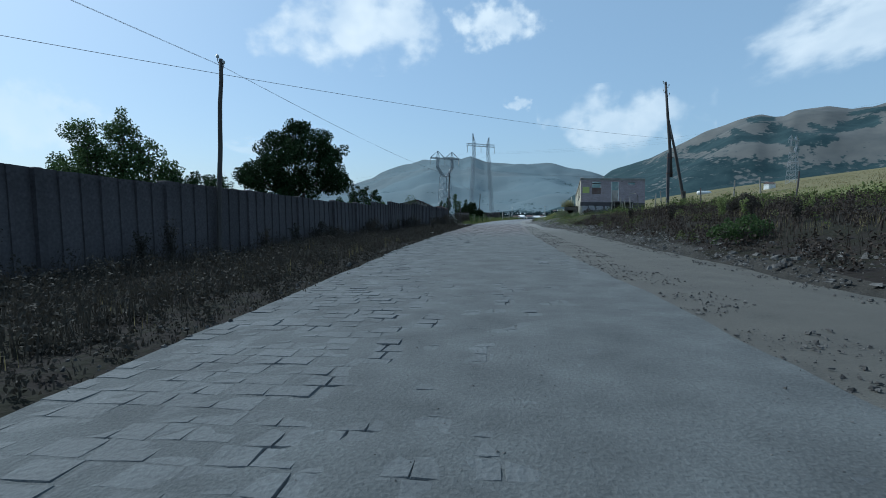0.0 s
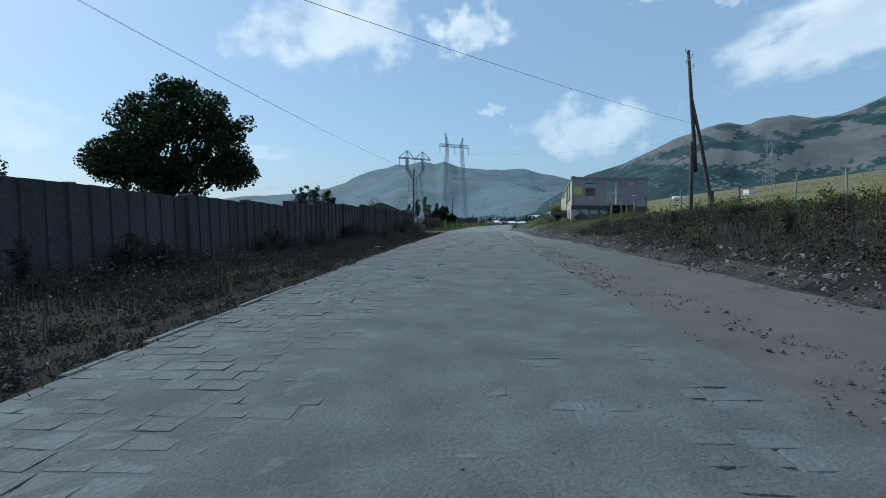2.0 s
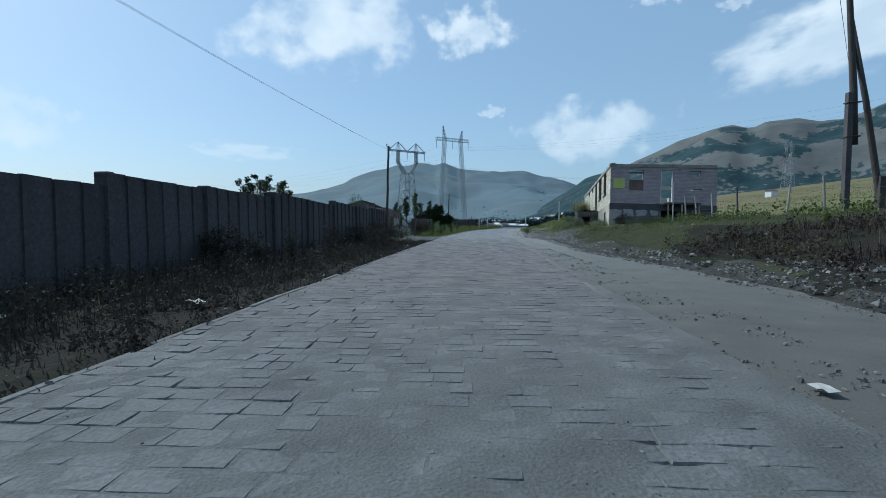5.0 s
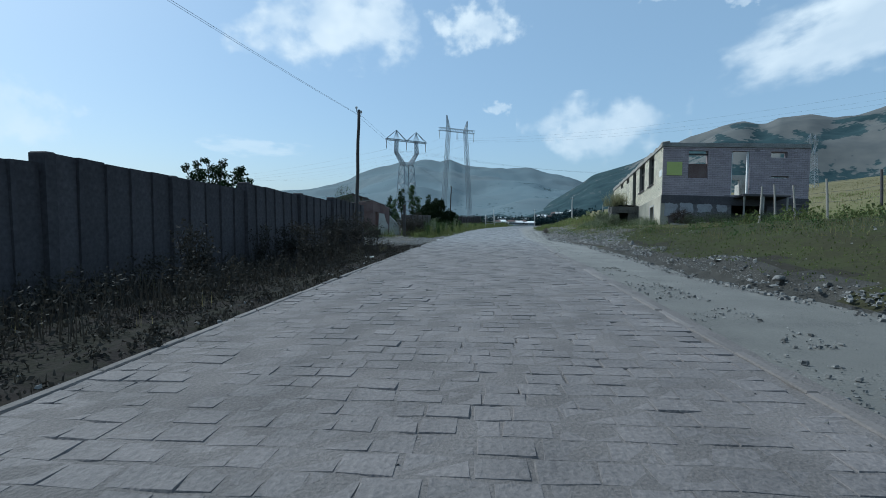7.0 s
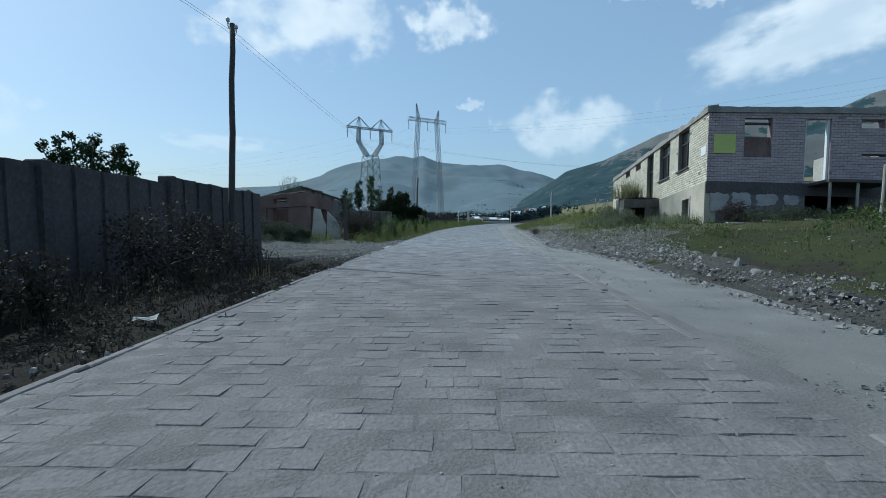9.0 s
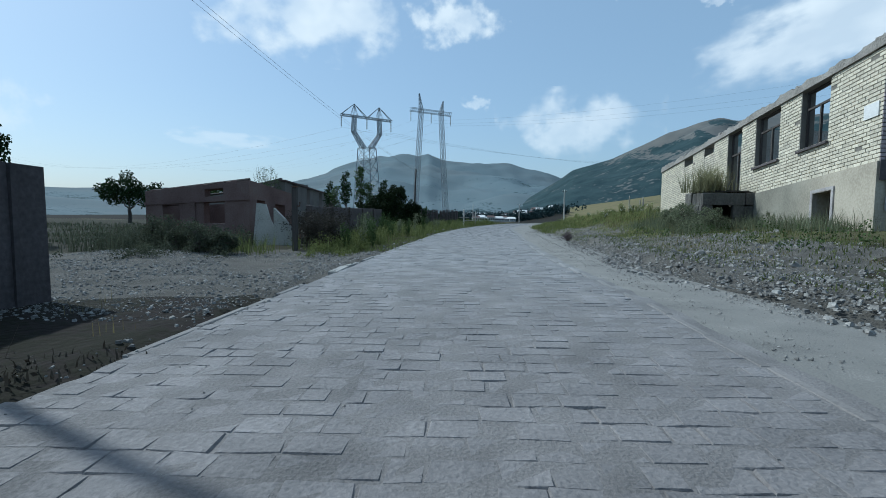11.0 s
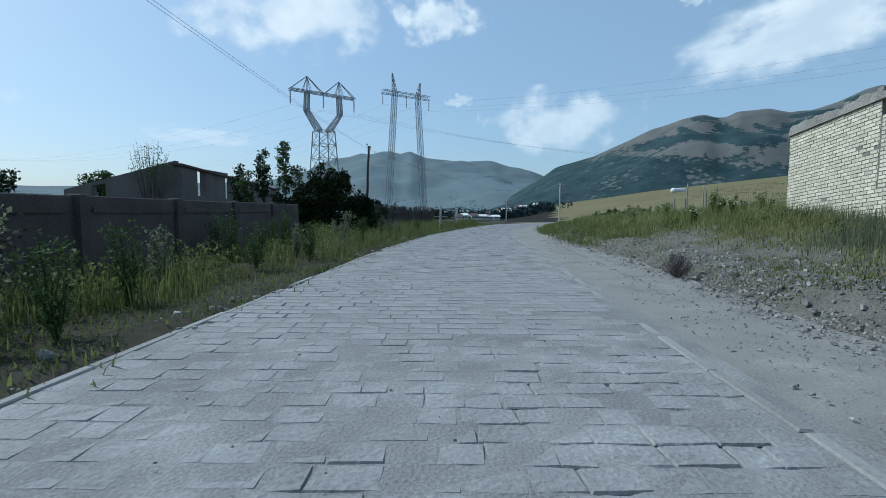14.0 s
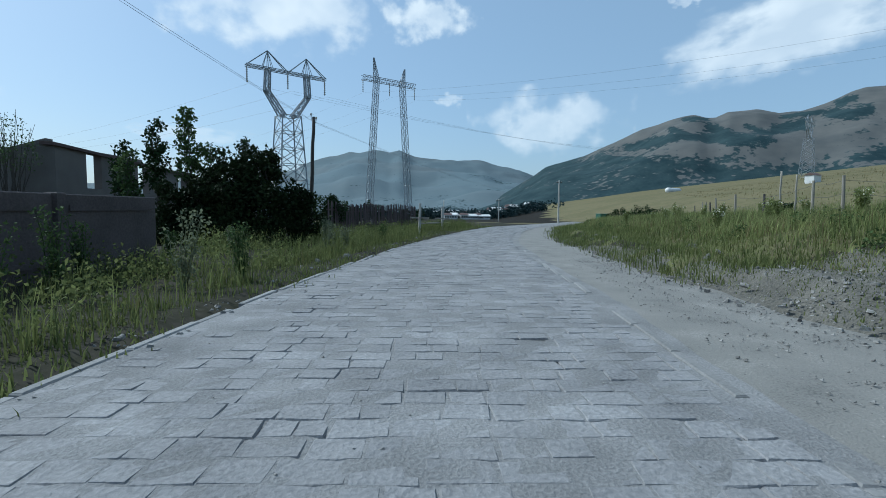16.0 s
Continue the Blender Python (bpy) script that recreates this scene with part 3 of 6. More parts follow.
# ---- road ----
LEFT, RIGHT, OUTER = -3.3, 1.6, 5.0  # edges of the paving and of the gravel strip, from the road's line


def left_edge(y):
    return LEFT + 0.5 * float(sstep(78, 98, y))


def right_edge(y):
    return float(np.interp(y, [56, 58.5, 61.5, 65, 72, 79, 84, 90, 98, 112], [RIGHT, 1.48, 1.23, 1.14, 1.12, 1.05, 0.8, 0.45, 0.3, 0.3]))


def strip(name, u0, u1, z, material, label, category, y0=-6.0, y1=190.0, wob=0.0, lift=0.0, fill=0.0):
    """A long strip of ground that follows the road's bend."""
    ys = np.unique(np.concatenate([np.arange(y0, 130, 0.17 if name == "road" else 0.35), np.arange(130, y1, 3.0)]))
    us = np.linspace(0, 1, 50 if name == "road" else 15)
    v = []
    for y in ys:
        b, dip = float(bend(y)), float(-0.014 * max(0, y - 108))
        if name == "road":
            u0, u1 = left_edge(y), right_edge(y) + 0.3
        else:
            u0, u1 = right_edge(y) - 0.4, OUTER - 0.1 + float(verge(y))
        e0 = u0 + wob * (noise.noise((y * 0.35, 1.7, u0)) + 0.5 * noise.noise((y * 1.4, 3.1, u0)))
        e1 = u1 + wob * (noise.noise((y * 0.35, 5.7, u1)) + 0.5 * noise.noise((y * 1.4, 8.1, u1)))
        for s in us:
            u = e0 + (e1 - e0) * s
            bed = 0.012 * noise.noise((u * 0.8, y * 0.5, 2.0)) + 0.026 * float(sstep(80, 90, y))
            if fill:  # sand stands high in the joints, dusty over the first stretch, and is washed out in spots
                wash = float(sstep(0.1, 0.42, noise.noise((u * 3.6, y * 3.0, 4.0)))) * (0.25 + 0.75 * float(sstep(-0.2, 0.3, noise.noise((u * 0.35, y * 0.22, 9.0)))))
                bed = 0.0015 * noise.noise((u * 0.8, y * 0.5, 2.0)) + 0.012 * float(sstep(-1.9, -0.6, u)) * (1 - float(sstep(22, 31, y))) * (0.75 + 0.5 * noise.noise((u * 1.3, y * 0.9, 3.0))) - fill * wash
            v.append((b + u, y, z + dip + lift * math.sin(math.pi * s) + bed))
    k = len(us)
    idx = np.arange(len(ys) * k).reshape(len(ys), k)
    q = np.stack([idx[:-1, :-1], idx[:-1, 1:], idx[1:, 1:], idx[1:, :-1]], -1).reshape(-1, 4)
    ob = new(name, fast_mesh(name, np.array(v), q, material, True))
    return tagged(ob, label, category, kind="structure")


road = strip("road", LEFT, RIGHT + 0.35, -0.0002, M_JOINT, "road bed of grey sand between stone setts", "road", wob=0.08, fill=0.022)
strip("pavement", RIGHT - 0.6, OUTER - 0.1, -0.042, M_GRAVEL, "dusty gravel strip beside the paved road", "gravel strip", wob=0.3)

# flush kerbs of worn concrete along both edges of the paving
kerb = empty("kerb", kind="structure", label="flush worn concrete kerb along the paving's edges", category="kerb")
kerb_r = random.Random(12)
kerb_me = [Geo().box(-0.045, 0.006, -0.1, 0.045, 0.994 - 0.3 * k, 0.0, None, 0.012).mesh("kerb_stone", M_KERB_OLD) for k in range(2)]
for side, y0, y1 in ((left_edge, 14, 112), (right_edge, 32, 87)):
    for k in range(y0, y1):
        if 58 <= k <= 61 and side is left_edge or kerb_r.random() < 0.04:
            continue
        u = side(k) + (-0.05 if side is left_edge else 0.10)
        turn = -math.degrees(math.atan(float(bend(k + 1) - bend(k))))
        dip = -0.014 * max(0, k - 108)
        piece("kerb_stone", kerb_me[k % 7 == 0], kerb, pose(u + float(bend(k)) + kerb_r.uniform(-0.015, 0.015), k, 0.006 + dip + kerb_r.uniform(-0.012, 0.012), 0, kerb_r.uniform(-2.5, 2.5), turn + kerb_r.uniform(-0.8, 0.8)))

# ---- boundary wall on the left, of upright concrete slabs ----
W0, W1 = Vector((-10.1, 0.0, 0)), Vector((-7.0, 51.0, 0))


def wall_at(y):
    return W0.x + (W1.x - W0.x) * (y - W0.y) / (W1.y - W0.y)


def slab_mesh(w, h, seed):
    """An upright slab with worn top corners and a raised border."""
    r = random.Random(seed)
    g = Geo()
    k = 0.025
    a, b = h - r.uniform(0, 0.012), h - r.uniform(0, 0.012)
    for x0, x1, y0, y1, za, zb in ((k, w - k, 0, 0.12, a, b),):
        v = [(x0, y0, 0), (x1, y0, 0), (x1, y1, 0), (x0, y1, 0)]
        v += [(x0, y0 + 0.02, za), (x1, y0 + 0.02, zb), (x1, y1, zb), (x0, y1, za)]
        g.add(v, [(3, 2, 1, 0), (4, 5, 6, 7), (0, 1, 5, 4), (1, 2, 6, 5), (2, 3, 7, 6), (3, 0, 4, 7)])
    g.box(-0.035, -0.035, 0, 0.045, 0.05, min(a, b) - 0.004)
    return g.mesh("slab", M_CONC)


wall_west = empty("wall_west", kind="structure", label="grey concrete slab wall with a stepped, uneven top", category="wall")
# panels of about three metres, each with a top that falls a little ahead: (from, to, height at its two ends)
SECTIONS = [(-8, -4.5, 2.5, 2.4), (-4.5, -1, 2.48, 2.38), (-1, 2.4, 2.45, 2.34), (2.4, 5.8, 2.44, 2.32), (5.8, 9, 2.38, 2.24), (9, 12.6, 2.24, 2.1), (12.6, 16.5, 2.2, 2.1), (16.5, 20.2, 2.12, 2.0), (20.2, 24, 2.03, 1.87), (24, 27.1, 1.97, 1.84), (27.1, 30.35, 1.93, 1.77), (30.35, 33.8, 2.01, 1.88), (33.8, 37, 2.15, 2.03), (37, 40.7, 2.1, 1.98), (40.7, 43.5, 2.16, 2.03), (43.5, 46.4, 2.03, 1.9), (46.4, 49.7, 2.1, 1.92), (49.7, 52.7, 1.98, 1.82), (52.7, 56.9, 1.97, 1.76)]
wang = math.atan2(W1.y - W0.y, W1.x - W0.x)
for si, (a, b, za, zb) in enumerate(SECTIONS):
    n = max(1, round((b - a) / 0.55))
    w = (b - a) / n / math.sin(wang)
    variants = [slab_mesh(w, 1.0, 50 + si * 7 + i) for i in range(3)]
    lean = random.uniform(-0.8, 0.8)
    for i in range(n):
        y = a + (b - a) * i / n
        h = za + (zb - za) * i / n + random.uniform(-0.006, 0.006) + 0.15
        fall = Matrix.Diagonal((1, 1, h, 1))
        fall[2][0] = (zb - za) / n / w
        me = variants[i % 3].copy()
        me.transform(fall)
        piece("slab", me, wall_west, pose(wall_at(y), y, -0.15, lean + random.uniform(-0.3, 0.3), 0, math.degrees(wang)))
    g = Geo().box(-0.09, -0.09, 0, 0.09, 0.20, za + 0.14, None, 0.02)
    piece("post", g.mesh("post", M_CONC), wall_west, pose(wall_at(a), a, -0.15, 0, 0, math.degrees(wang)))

# second wall, lower, beyond the gap
wall_2 = empty("wall_north", kind="structure", label="low brown-stained concrete panel wall behind tall weeds", category="wall")
for i in range(5):
    y = 69.0 + i * 2.9
    g = Geo().box(0, 0, 0, 2.84, 0.14, 1.5, None, 0.02).box(0.25, -0.03, 0.25, 2.6, 0.004, 0.35).box(0.25, -0.03, 1.2, 2.6, 0.004, 1.3)
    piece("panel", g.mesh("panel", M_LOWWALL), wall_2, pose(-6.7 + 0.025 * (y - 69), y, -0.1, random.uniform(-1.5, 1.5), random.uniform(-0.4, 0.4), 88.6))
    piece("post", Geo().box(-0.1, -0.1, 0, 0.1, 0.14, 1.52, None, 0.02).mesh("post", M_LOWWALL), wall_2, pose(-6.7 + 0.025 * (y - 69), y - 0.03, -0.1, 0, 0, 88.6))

# plank fence further on, following the road
plank_fence = empty("plank_fence", label="purple-brown upright plank fence along the verge", category="fence")
plank_m = [Geo().box(-0.083, -0.012, 0, 0.083, 0.012, 1.66 - 0.04 * i, None, 0.01).mesh("plank", M_PLANK) for i in range(3)]
for i in range(96):
    y = 94.5 + i * 0.16
    x = -7.4 + float(bend(y)) * 0.8
    piece("plank", plank_m[i % 3], plank_fence, pose(x, y, float(height(x, y)) - 0.05, random.uniform(-2, 2), random.uniform(-1, 1), 92 - 0.5 * max(0, y - 92)))
for z in (0.4, 1.2):
    part("rail", Geo().tube([(-7.43 + float(bend(y)) * 0.8 - 0.04, y, float(height(-7.4 + float(bend(y)) * 0.8, y)) + z) for y in np.linspace(94.5, 109.7, 14)], 0.035, 5), M_PLANK, plank_fence)


# ---- utility poles ----
def insulator(parent, p):
    g = Geo().tube([p, (p[0], p[1], p[2] + 0.05), (p[0], p[1], p[2] + 0.06), (p[0], p[1], p[2] + 0.12), (p[0], p[1], p[2] + 0.15)], [0.02, 0.02, 0.045, 0.05, 0.02], 8)
    part("insulator", g, M_GLASSY, parent)


def pole(name, base, top, r0, r1, material, label, hooks=2, arm=0.0):
    """A round pole from base to top with hooks and insulators at its head."""
    b = Vector(base)
    ob = empty(name, Matrix.Translation(b), label=label, category="pole")
    d = Vector(top) - b
    n = 9
    pts = [d * (i / n) + Vector((0.012 * math.sin(i * 1.7), 0.012 * math.cos(i * 2.3), 0)) * (0 < i < n) for i in range(n + 1)]
    part("shaft", Geo().tube([pts[0] - Vector((0, 0, 0.5)), *pts], [r0] + [r0 + (r1 - r0) * i / n for i in range(n + 1)], 10), material, ob, smooth=True)
    if arm:
        c = d * 0.955
        part("crossarm", Geo().box(c.x - arm, c.y - 0.06, c.z - 0.05, c.x + arm, c.y + 0.06, c.z + 0.05, None, 0.01), M_WOOD, ob)
        for s in (-0.85, 0.0, 0.85):
            insulator(ob, (c.x + s * arm, c.y, c.z + 0.05))
    for i in range(hooks):
        s = 1 if i % 2 else -1
        c = d * (0.985 - 0.03 * i)
        part("hook", Geo().tube([c, c + Vector((s * 0.08, 0, -0.02)), c + Vector((s * 0.1, 0, 0.04)), c + Vector((s * 0.1, 0, 0.1))], 0.012, 6), M_RUST, ob)
        insulator(ob, tuple(c + Vector((s * 0.1, 0, 0.08))))
    return ob


pole("utility_pole", (-9.1, 14.6, -0.1), (-8.75, 14.6, 6.05), 0.085, 0.06, M_WOOD, "weathered wooden utility pole before the concrete wall", 2)
pole("utility_pole", (-6.4, 54.4, -0.1), (-6.24, 54.4, 5.72), 0.085, 0.06, M_WOOD, "dark wooden utility pole at the wall's end", 2)
pole("utility_pole", (-5.05, 92.3, -0.1), (-4.85, 92.3, 4.9), 0.09, 0.06, M_WOOD, "dark wooden utility pole beside a dense bush", 2)

# pole with a stay on the right bank: timber lashed to a concrete stub, propped by a timber strut
pr = empty("utility_pole", Matrix.Translation((14.3, 45.8, 1.2)) @ Matrix.Scale(1.045, 4), label="tall wooden pole on a concrete stub, propped by a strut", category="pole")
part("stub", Geo().box(-0.28, -0.1, -0.4, -0.08, 0.1, 4.9, None, 0.02), M_CONC, pr, "grey concrete stub")
part("shaft", Geo().tube([(0.05, 0, 2.9), (-0.05, 0, 5.0), (-0.3, 0, 8.0), (-0.52, 0, 10.75)], [0.14, 0.13, 0.11, 0.09], 10), M_WOOD, pr, smooth=True)
part("strut", Geo().tube([(1.25, 0.1, -0.4), (1.1, 0.1, 1.2), (0.45, 0.05, 4.6), (-0.28, 0, 7.8)], [0.13, 0.13, 0.11, 0.09], 10), M_WOOD, pr, smooth=True)
part("strut_stub", Geo().box(1.0, -0.12, -0.4, 1.22, 0.1, 1.7, None, 0.02), M_WOOD, pr)
for z in (3.2, 4.5):
    part("lashing", Geo().tube([(-0.31, -0.12, z), (0.18, -0.16, z + 0.02), (0.18, 0.16, z), (-0.31, 0.12, z), (-0.31, -0.12, z)], 0.02, 5), M_RUST, pr)
for z, s in ((10.6, -1), (10.3, 1), (9.9, -1), (9.6, 1)):
    x = -0.5 + (10.75 - z) * 0.07
    part("hook", Geo().tube([(x, 0, z), (x + s * 0.18, 0, z), (x + s * 0.22, 0, z + 0.12)], 0.014, 6), M_RUST, pr)
    insulator(pr, (x + s * 0.22, 0, z + 0.1))

# poles further along the road
for x, y, h, arm in ((18.6, 146, 6.4, 0.4), (13.3, 175, 4.6, 0.5), (2.3, 204.5, 5.4, 0.0)):
    z = float(height(x, y))
    pole("utility_pole", (x, y, z - 0.2), (x, y, z + h), 0.13, 0.10, M_SLAB, "pale concrete utility pole standing along the road", 0 if arm else 2, arm)


# ---- wires ----
def wire(name, a, b, sag, r, label):
    a, b = Vector(a), Vector(b)
    n = 24
    pts = []
    for i in range(n + 1):
        s = i / n
        p = a.lerp(b, s)
        p.z -= sag * 4 * s * (1 - s)
        pts.append(p)
    ob = new(name, Geo().tube(pts, r, 4, False).mesh(name, M_WIRE))
    tagged(ob, label, "cable")
    return ob


LOWV = "thin dark overhead wire slung between utility poles"
wire("overhead_wire", (14.0, 45.8, 7.6), (-8.8, 14.6, 5.6), 0.25, 0.007, LOWV)
wire("overhead_wire", (-8.8, 14.6, 5.6), (-34, -12, 7.2), 0.3, 0.007, LOWV)
for dz, dx in ((0.0, -0.2), (-0.2, 0.2)):
    wire("overhead_wire", (-8.75 + dx, 14.6, 5.95 + dz), (-6.24 + dx, 54.4, 5.6 + dz), 0.35, 0.004, LOWV)
    wire("overhead_wire", (-6.24 + dx, 54.4, 5.6 + dz), (-4.85 + dx, 92.3, 4.8 + dz), 0.3, 0.004, LOWV)
    wire("overhead_wire", (-4.85 + dx, 92.3, 4.8 + dz), (9.5 + dx, 142, 4.4 + dz), 0.35, 0.004, LOWV)
    wire("overhead_wire", (-8.75 + dx, 14.6, 5.95 + dz), (-12 + dx, -25, 6.8 + dz), 0.35, 0.004, LOWV)


# ---- lattice pylons ----
def strut(g, a, b, r):
    a, b = Vector(a), Vector(b)
    g.tube([a, b], r, 4, False)


def lattice(g, base, top, w0, w1, n, r, r2):
    """A square lattice mast between two centres, tapering from w0 to w1, in n crossed panels."""
    base, top = Vector(base), Vector(top)
    ring = []
    for i in range(n + 1):
        s = i / n
        c, w = base.lerp(top, s), (w0 + (w1 - w0) * s) / 2
        ring.append([c + Vector((sx * w, sy * w, 0)) for sx, sy in ((-1, -1), (1, -1), (1, 1), (-1, 1))])
    for i in range(n):
        for k in range(4):
            strut(g, ring[i][k], ring[i + 1][k], r)
            strut(g, ring[i][k], ring[i + 1][(k + 1) % 4], r2)
            strut(g, ring[i][(k + 1) % 4], ring[i + 1][k], r2)
            strut(g, ring[i + 1][k], ring[i + 1][(k + 1) % 4], r2)


def string_of(parent, p, n=7, drop=1.6):
    g = Geo()
    pts, rad = [], []
    for i in range(n):
        z = p[2] - drop * i / n
        pts += [(p[0], p[1], z), (p[0], p[1], z - drop / n * 0.5)]
        rad += [0.11, 0.03]
    part("insulator_string", g.tube(pts, rad, 6), M_GLASSY, parent)


def pylon_y(base, h, turn, label):
    """A lattice tower that forks into two bent arms under a cross beam with two peaks; h: metres to the beam."""
    ob = empty("lattice_pylon", Matrix.Translation(base) @ pose(0, 0, 0, 0, 0, turn), label=label, category="pylon")
    k = h / 15.4
    g = Geo()
    lattice(g, (0, 0, -0.5), (0, 0, 11.0 * k), 3.3 * k, 1.95 * k, 7, 0.075, 0.04)
    part("tower_body", g, M_STEEL, ob)
    for s in (-1, 1):
        g = Geo()
        lattice(g, (s * 0.62 * k, 0, 11.0 * k), (s * 2.15 * k, 0, 13.2 * k), 0.7 * k, 0.5 * k, 3, 0.065, 0.03)
        lattice(g, (s * 2.15 * k, 0, 13.2 * k), (s * 2.05 * k, 0, 15.4 * k), 0.5 * k, 0.45 * k, 3, 0.065, 0.03)
        for z in (11.0, 13.2):
            g.box(s * (0.62 if z < 12 else 2.15) * k - 0.16, -0.36 * k, z * k - 0.12, s * (0.62 if z < 12 else 2.15) * k + 0.16, 0.36 * k, z * k + 0.12)
        part("fork_arm", g, M_STEEL, ob)
        g = Geo()
        for sy in (-0.22, 0.22):
            for x in (0.05, 4.2):
                strut(g, (s * x * k, sy * k, 15.4 * k), (s * 2.05 * k, 0, 17.15 * k), 0.05)
            for x in (1.55, 2.05, 2.6):
                strut(g, (s * x * k, sy * k, 15.4 * k), (s * 2.05 * k, 0, 17.15 * k), 0.032)
        part("peak", g, M_STEEL, ob)
    g = Geo()
    n = 14
    xs = np.linspace(-4.2 * k, 4.2 * k, n + 1)
    for i in range(n):
        for sy in (-0.22, 0.22):
            for z in (15.25, 15.5):
                strut(g, (xs[i], sy * k, z * k), (xs[i + 1], sy * k, z * k), 0.04)
            strut(g, (xs[i], sy * k, 15.25 * k), (xs[i + 1], sy * k, 15.5 * k), 0.025)
        strut(g, (xs[i], -0.22 * k, 15.4 * k), (xs[i + 1], 0.22 * k, 15.4 * k), 0.025)
    part("cross_beam", g, M_STEEL, ob)
    for x in (-4.1, 0, 4.1):
        string_of(ob, (x * k, 0, 15.2 * k))
    return ob


def pylon_portal(base, h, span, over, turn, label):
    """Two slim lattice masts that carry one long cross beam."""
    ob = empty("portal_pylon", Matrix.Translation(base) @ pose(0, 0, 0, 0, 0, turn), label=label, category="pylon")
    for s in (-1, 1):
        g = Geo()
        lattice(g, (s * span * 0.82, 0, -0.5), (s * span / 2, 0, h), 0.95, 0.75, 18, 0.055, 0.025)
        lattice(g, (s * span / 2, 0, h), (s * span * 0.6, 0, h + (3.5 if s < 0 else 2.6)), 0.75, 0.14, 4, 0.05, 0.025)
        part("mast", g, M_STEEL, ob)
    g = Geo()
    n = 22
    xs = np.linspace(-span / 2 - over, span / 2 + over, n + 1)
    for i in range(n):
        for sy in (-0.4, 0.4):
            for z in (h - 0.35, h + 0.35):
                strut(g, (xs[i], sy, z), (xs[i + 1], sy, z), 0.05)
            strut(g, (xs[i], sy, h - 0.35), (xs[i + 1], sy, h + 0.35), 0.03)
    part("cross_beam", g, M_STEEL, ob)
    for x in (-span / 2 - over + 0.1, 0, span / 2 + over - 0.1):
        string_of(ob, (x, 0, h - 0.3), 8, 2.2)
    return ob


pylon_y((-15.35, 124.5, -0.3), 15.6, 39, "grey steel lattice pylon with a forked head")
pylon_portal((-7.9, 157.8, -0.6), 23.5, 5.0, 2.6, 35, "tall twin-mast steel pylon with one cross beam")
pylon_y((-135, 201, 0), 11.5, -40, "small distant lattice pylon beyond the yard")
pylon_y((127, 240, float(height(127, 240))), 19.0, 40, "grey steel lattice pylon on the meadow slope")
HV = "high-voltage conductor crossing the valley"
for i, (dx, dz) in enumerate(((-4.2, 0.0), (0.5, 0.0), (4.6, 0.0))):
    wire("conductor", (-7.9 + dx * 0.95, 157.8 + dx * 0.66, 20.5 + dz), (150 + dx * 2, 60 + dx * 2, 38 + 1.5 * i), 9.0, 0.007, HV)
    wire("conductor", (-7.9 + dx * 0.95, 157.8 + dx * 0.66, 20.5 + dz), (-150 + dx, 300, 26), 7.0, 0.007, HV)
    wire("conductor", (-15.35 + dx * 0.75, 124.5 + dx * 0.6, 13.5), (-170 + dx, 220, 22), 6.0, 0.007, HV)
    wire("conductor", (-15.35 + dx * 0.75, 124.5 + dx * 0.6, 13.5), (127 + dx, 240 + dx, 31), 7.5, 0.007, HV)


# ---- ruined two-level building on the right ----
def wall_with_holes(g, u0, u1, z0, z1, holes, t, lie):
    """One connected wall from u0 to u1 and z0 to z1 with openings (ua, ub, za, zb); lie: its two faces and which way it runs."""
    us = sorted({u0, u1, *[max(u0, min(u1, h[i])) for h in holes for i in (0, 1)]})
    zs = sorted({z0, z1, *[max(z0, min(z1, h[i])) for h in holes for i in (2, 3)]})
    t0, t1, runs_ahead = lie
    solid = lambda i, k: 0 <= i < len(us) - 1 and 0 <= k < len(zs) - 1 and not any(h[0] < (us[i] + us[i + 1]) / 2 < h[1] and h[2] < (zs[k] + zs[k + 1]) / 2 < h[3] for h in holes)
    ids, v, f = {}, [], []

    def at(i, k, s):
        if (i, k, s) not in ids:
            ids[i, k, s] = len(v)
            d = t1 if s else t0
            v.append((d, us[i], zs[k]) if runs_ahead else (us[i], d, zs[k]))
        return ids[i, k, s]

    for i in range(len(us) - 1):
        for k in range(len(zs) - 1):
            if not solid(i, k):
                continue
            f.append((at(i, k, 0), at(i + 1, k, 0), at(i + 1, k + 1, 0), at(i, k + 1, 0)))
            f.append((at(i, k + 1, 1), at(i + 1, k + 1, 1), at(i + 1, k, 1), at(i, k, 1)))
            for di, dk, p, q in ((-1, 0, (i, k + 1), (i, k)), (1, 0, (i + 1, k), (i + 1, k + 1)), (0, -1, (i, k), (i + 1, k)), (0, 1, (i + 1, k + 1), (i, k + 1))):
                if not solid(i + di, k + dk):
                    f.append((at(*q, 0), at(*p, 0), at(*p, 1), at(*q, 1)))
    g.add(v, [q[::-1] for q in f] if runs_ahead else f)


def along_u(g, t0, t1):
    return t0, t1, False


def along_s(g, t0, t1):
    return t0, t1, True


LEN, WID, T = 17.4, 7.4, 0.38
STEP = 8.6  # from here on the brickwork reaches further down
PL, TOP, BEAM = 1.5, 4.2, 0.33  # heights of plinth top and wall top above the building's foot, depth of the ring beam
ruin = empty("ruined_building", pose(9.05, 62.4, 1.0, 0, 0, -5.7), label="roofless two-level building of pale brick, windows gone", category="building")
# local: u to the right along the end wall, s ahead along the road
side_holes = [(2.05, 3.4, 2.45, TOP), (4.6, 6.2, 2.45, TOP), (7.3, 8.5, 1.4, TOP), (9.9, 11.0, 3.8, TOP), (12.4, 13.6, 3.8, TOP)]
end_holes = [(1.35, 2.35, 2.5, 4.05), (3.55, 4.45, 1.62, 4.05), (5.5, 6.3, 3.65, 4.0), (5.55, 6.4, 2.6, 2.7)]
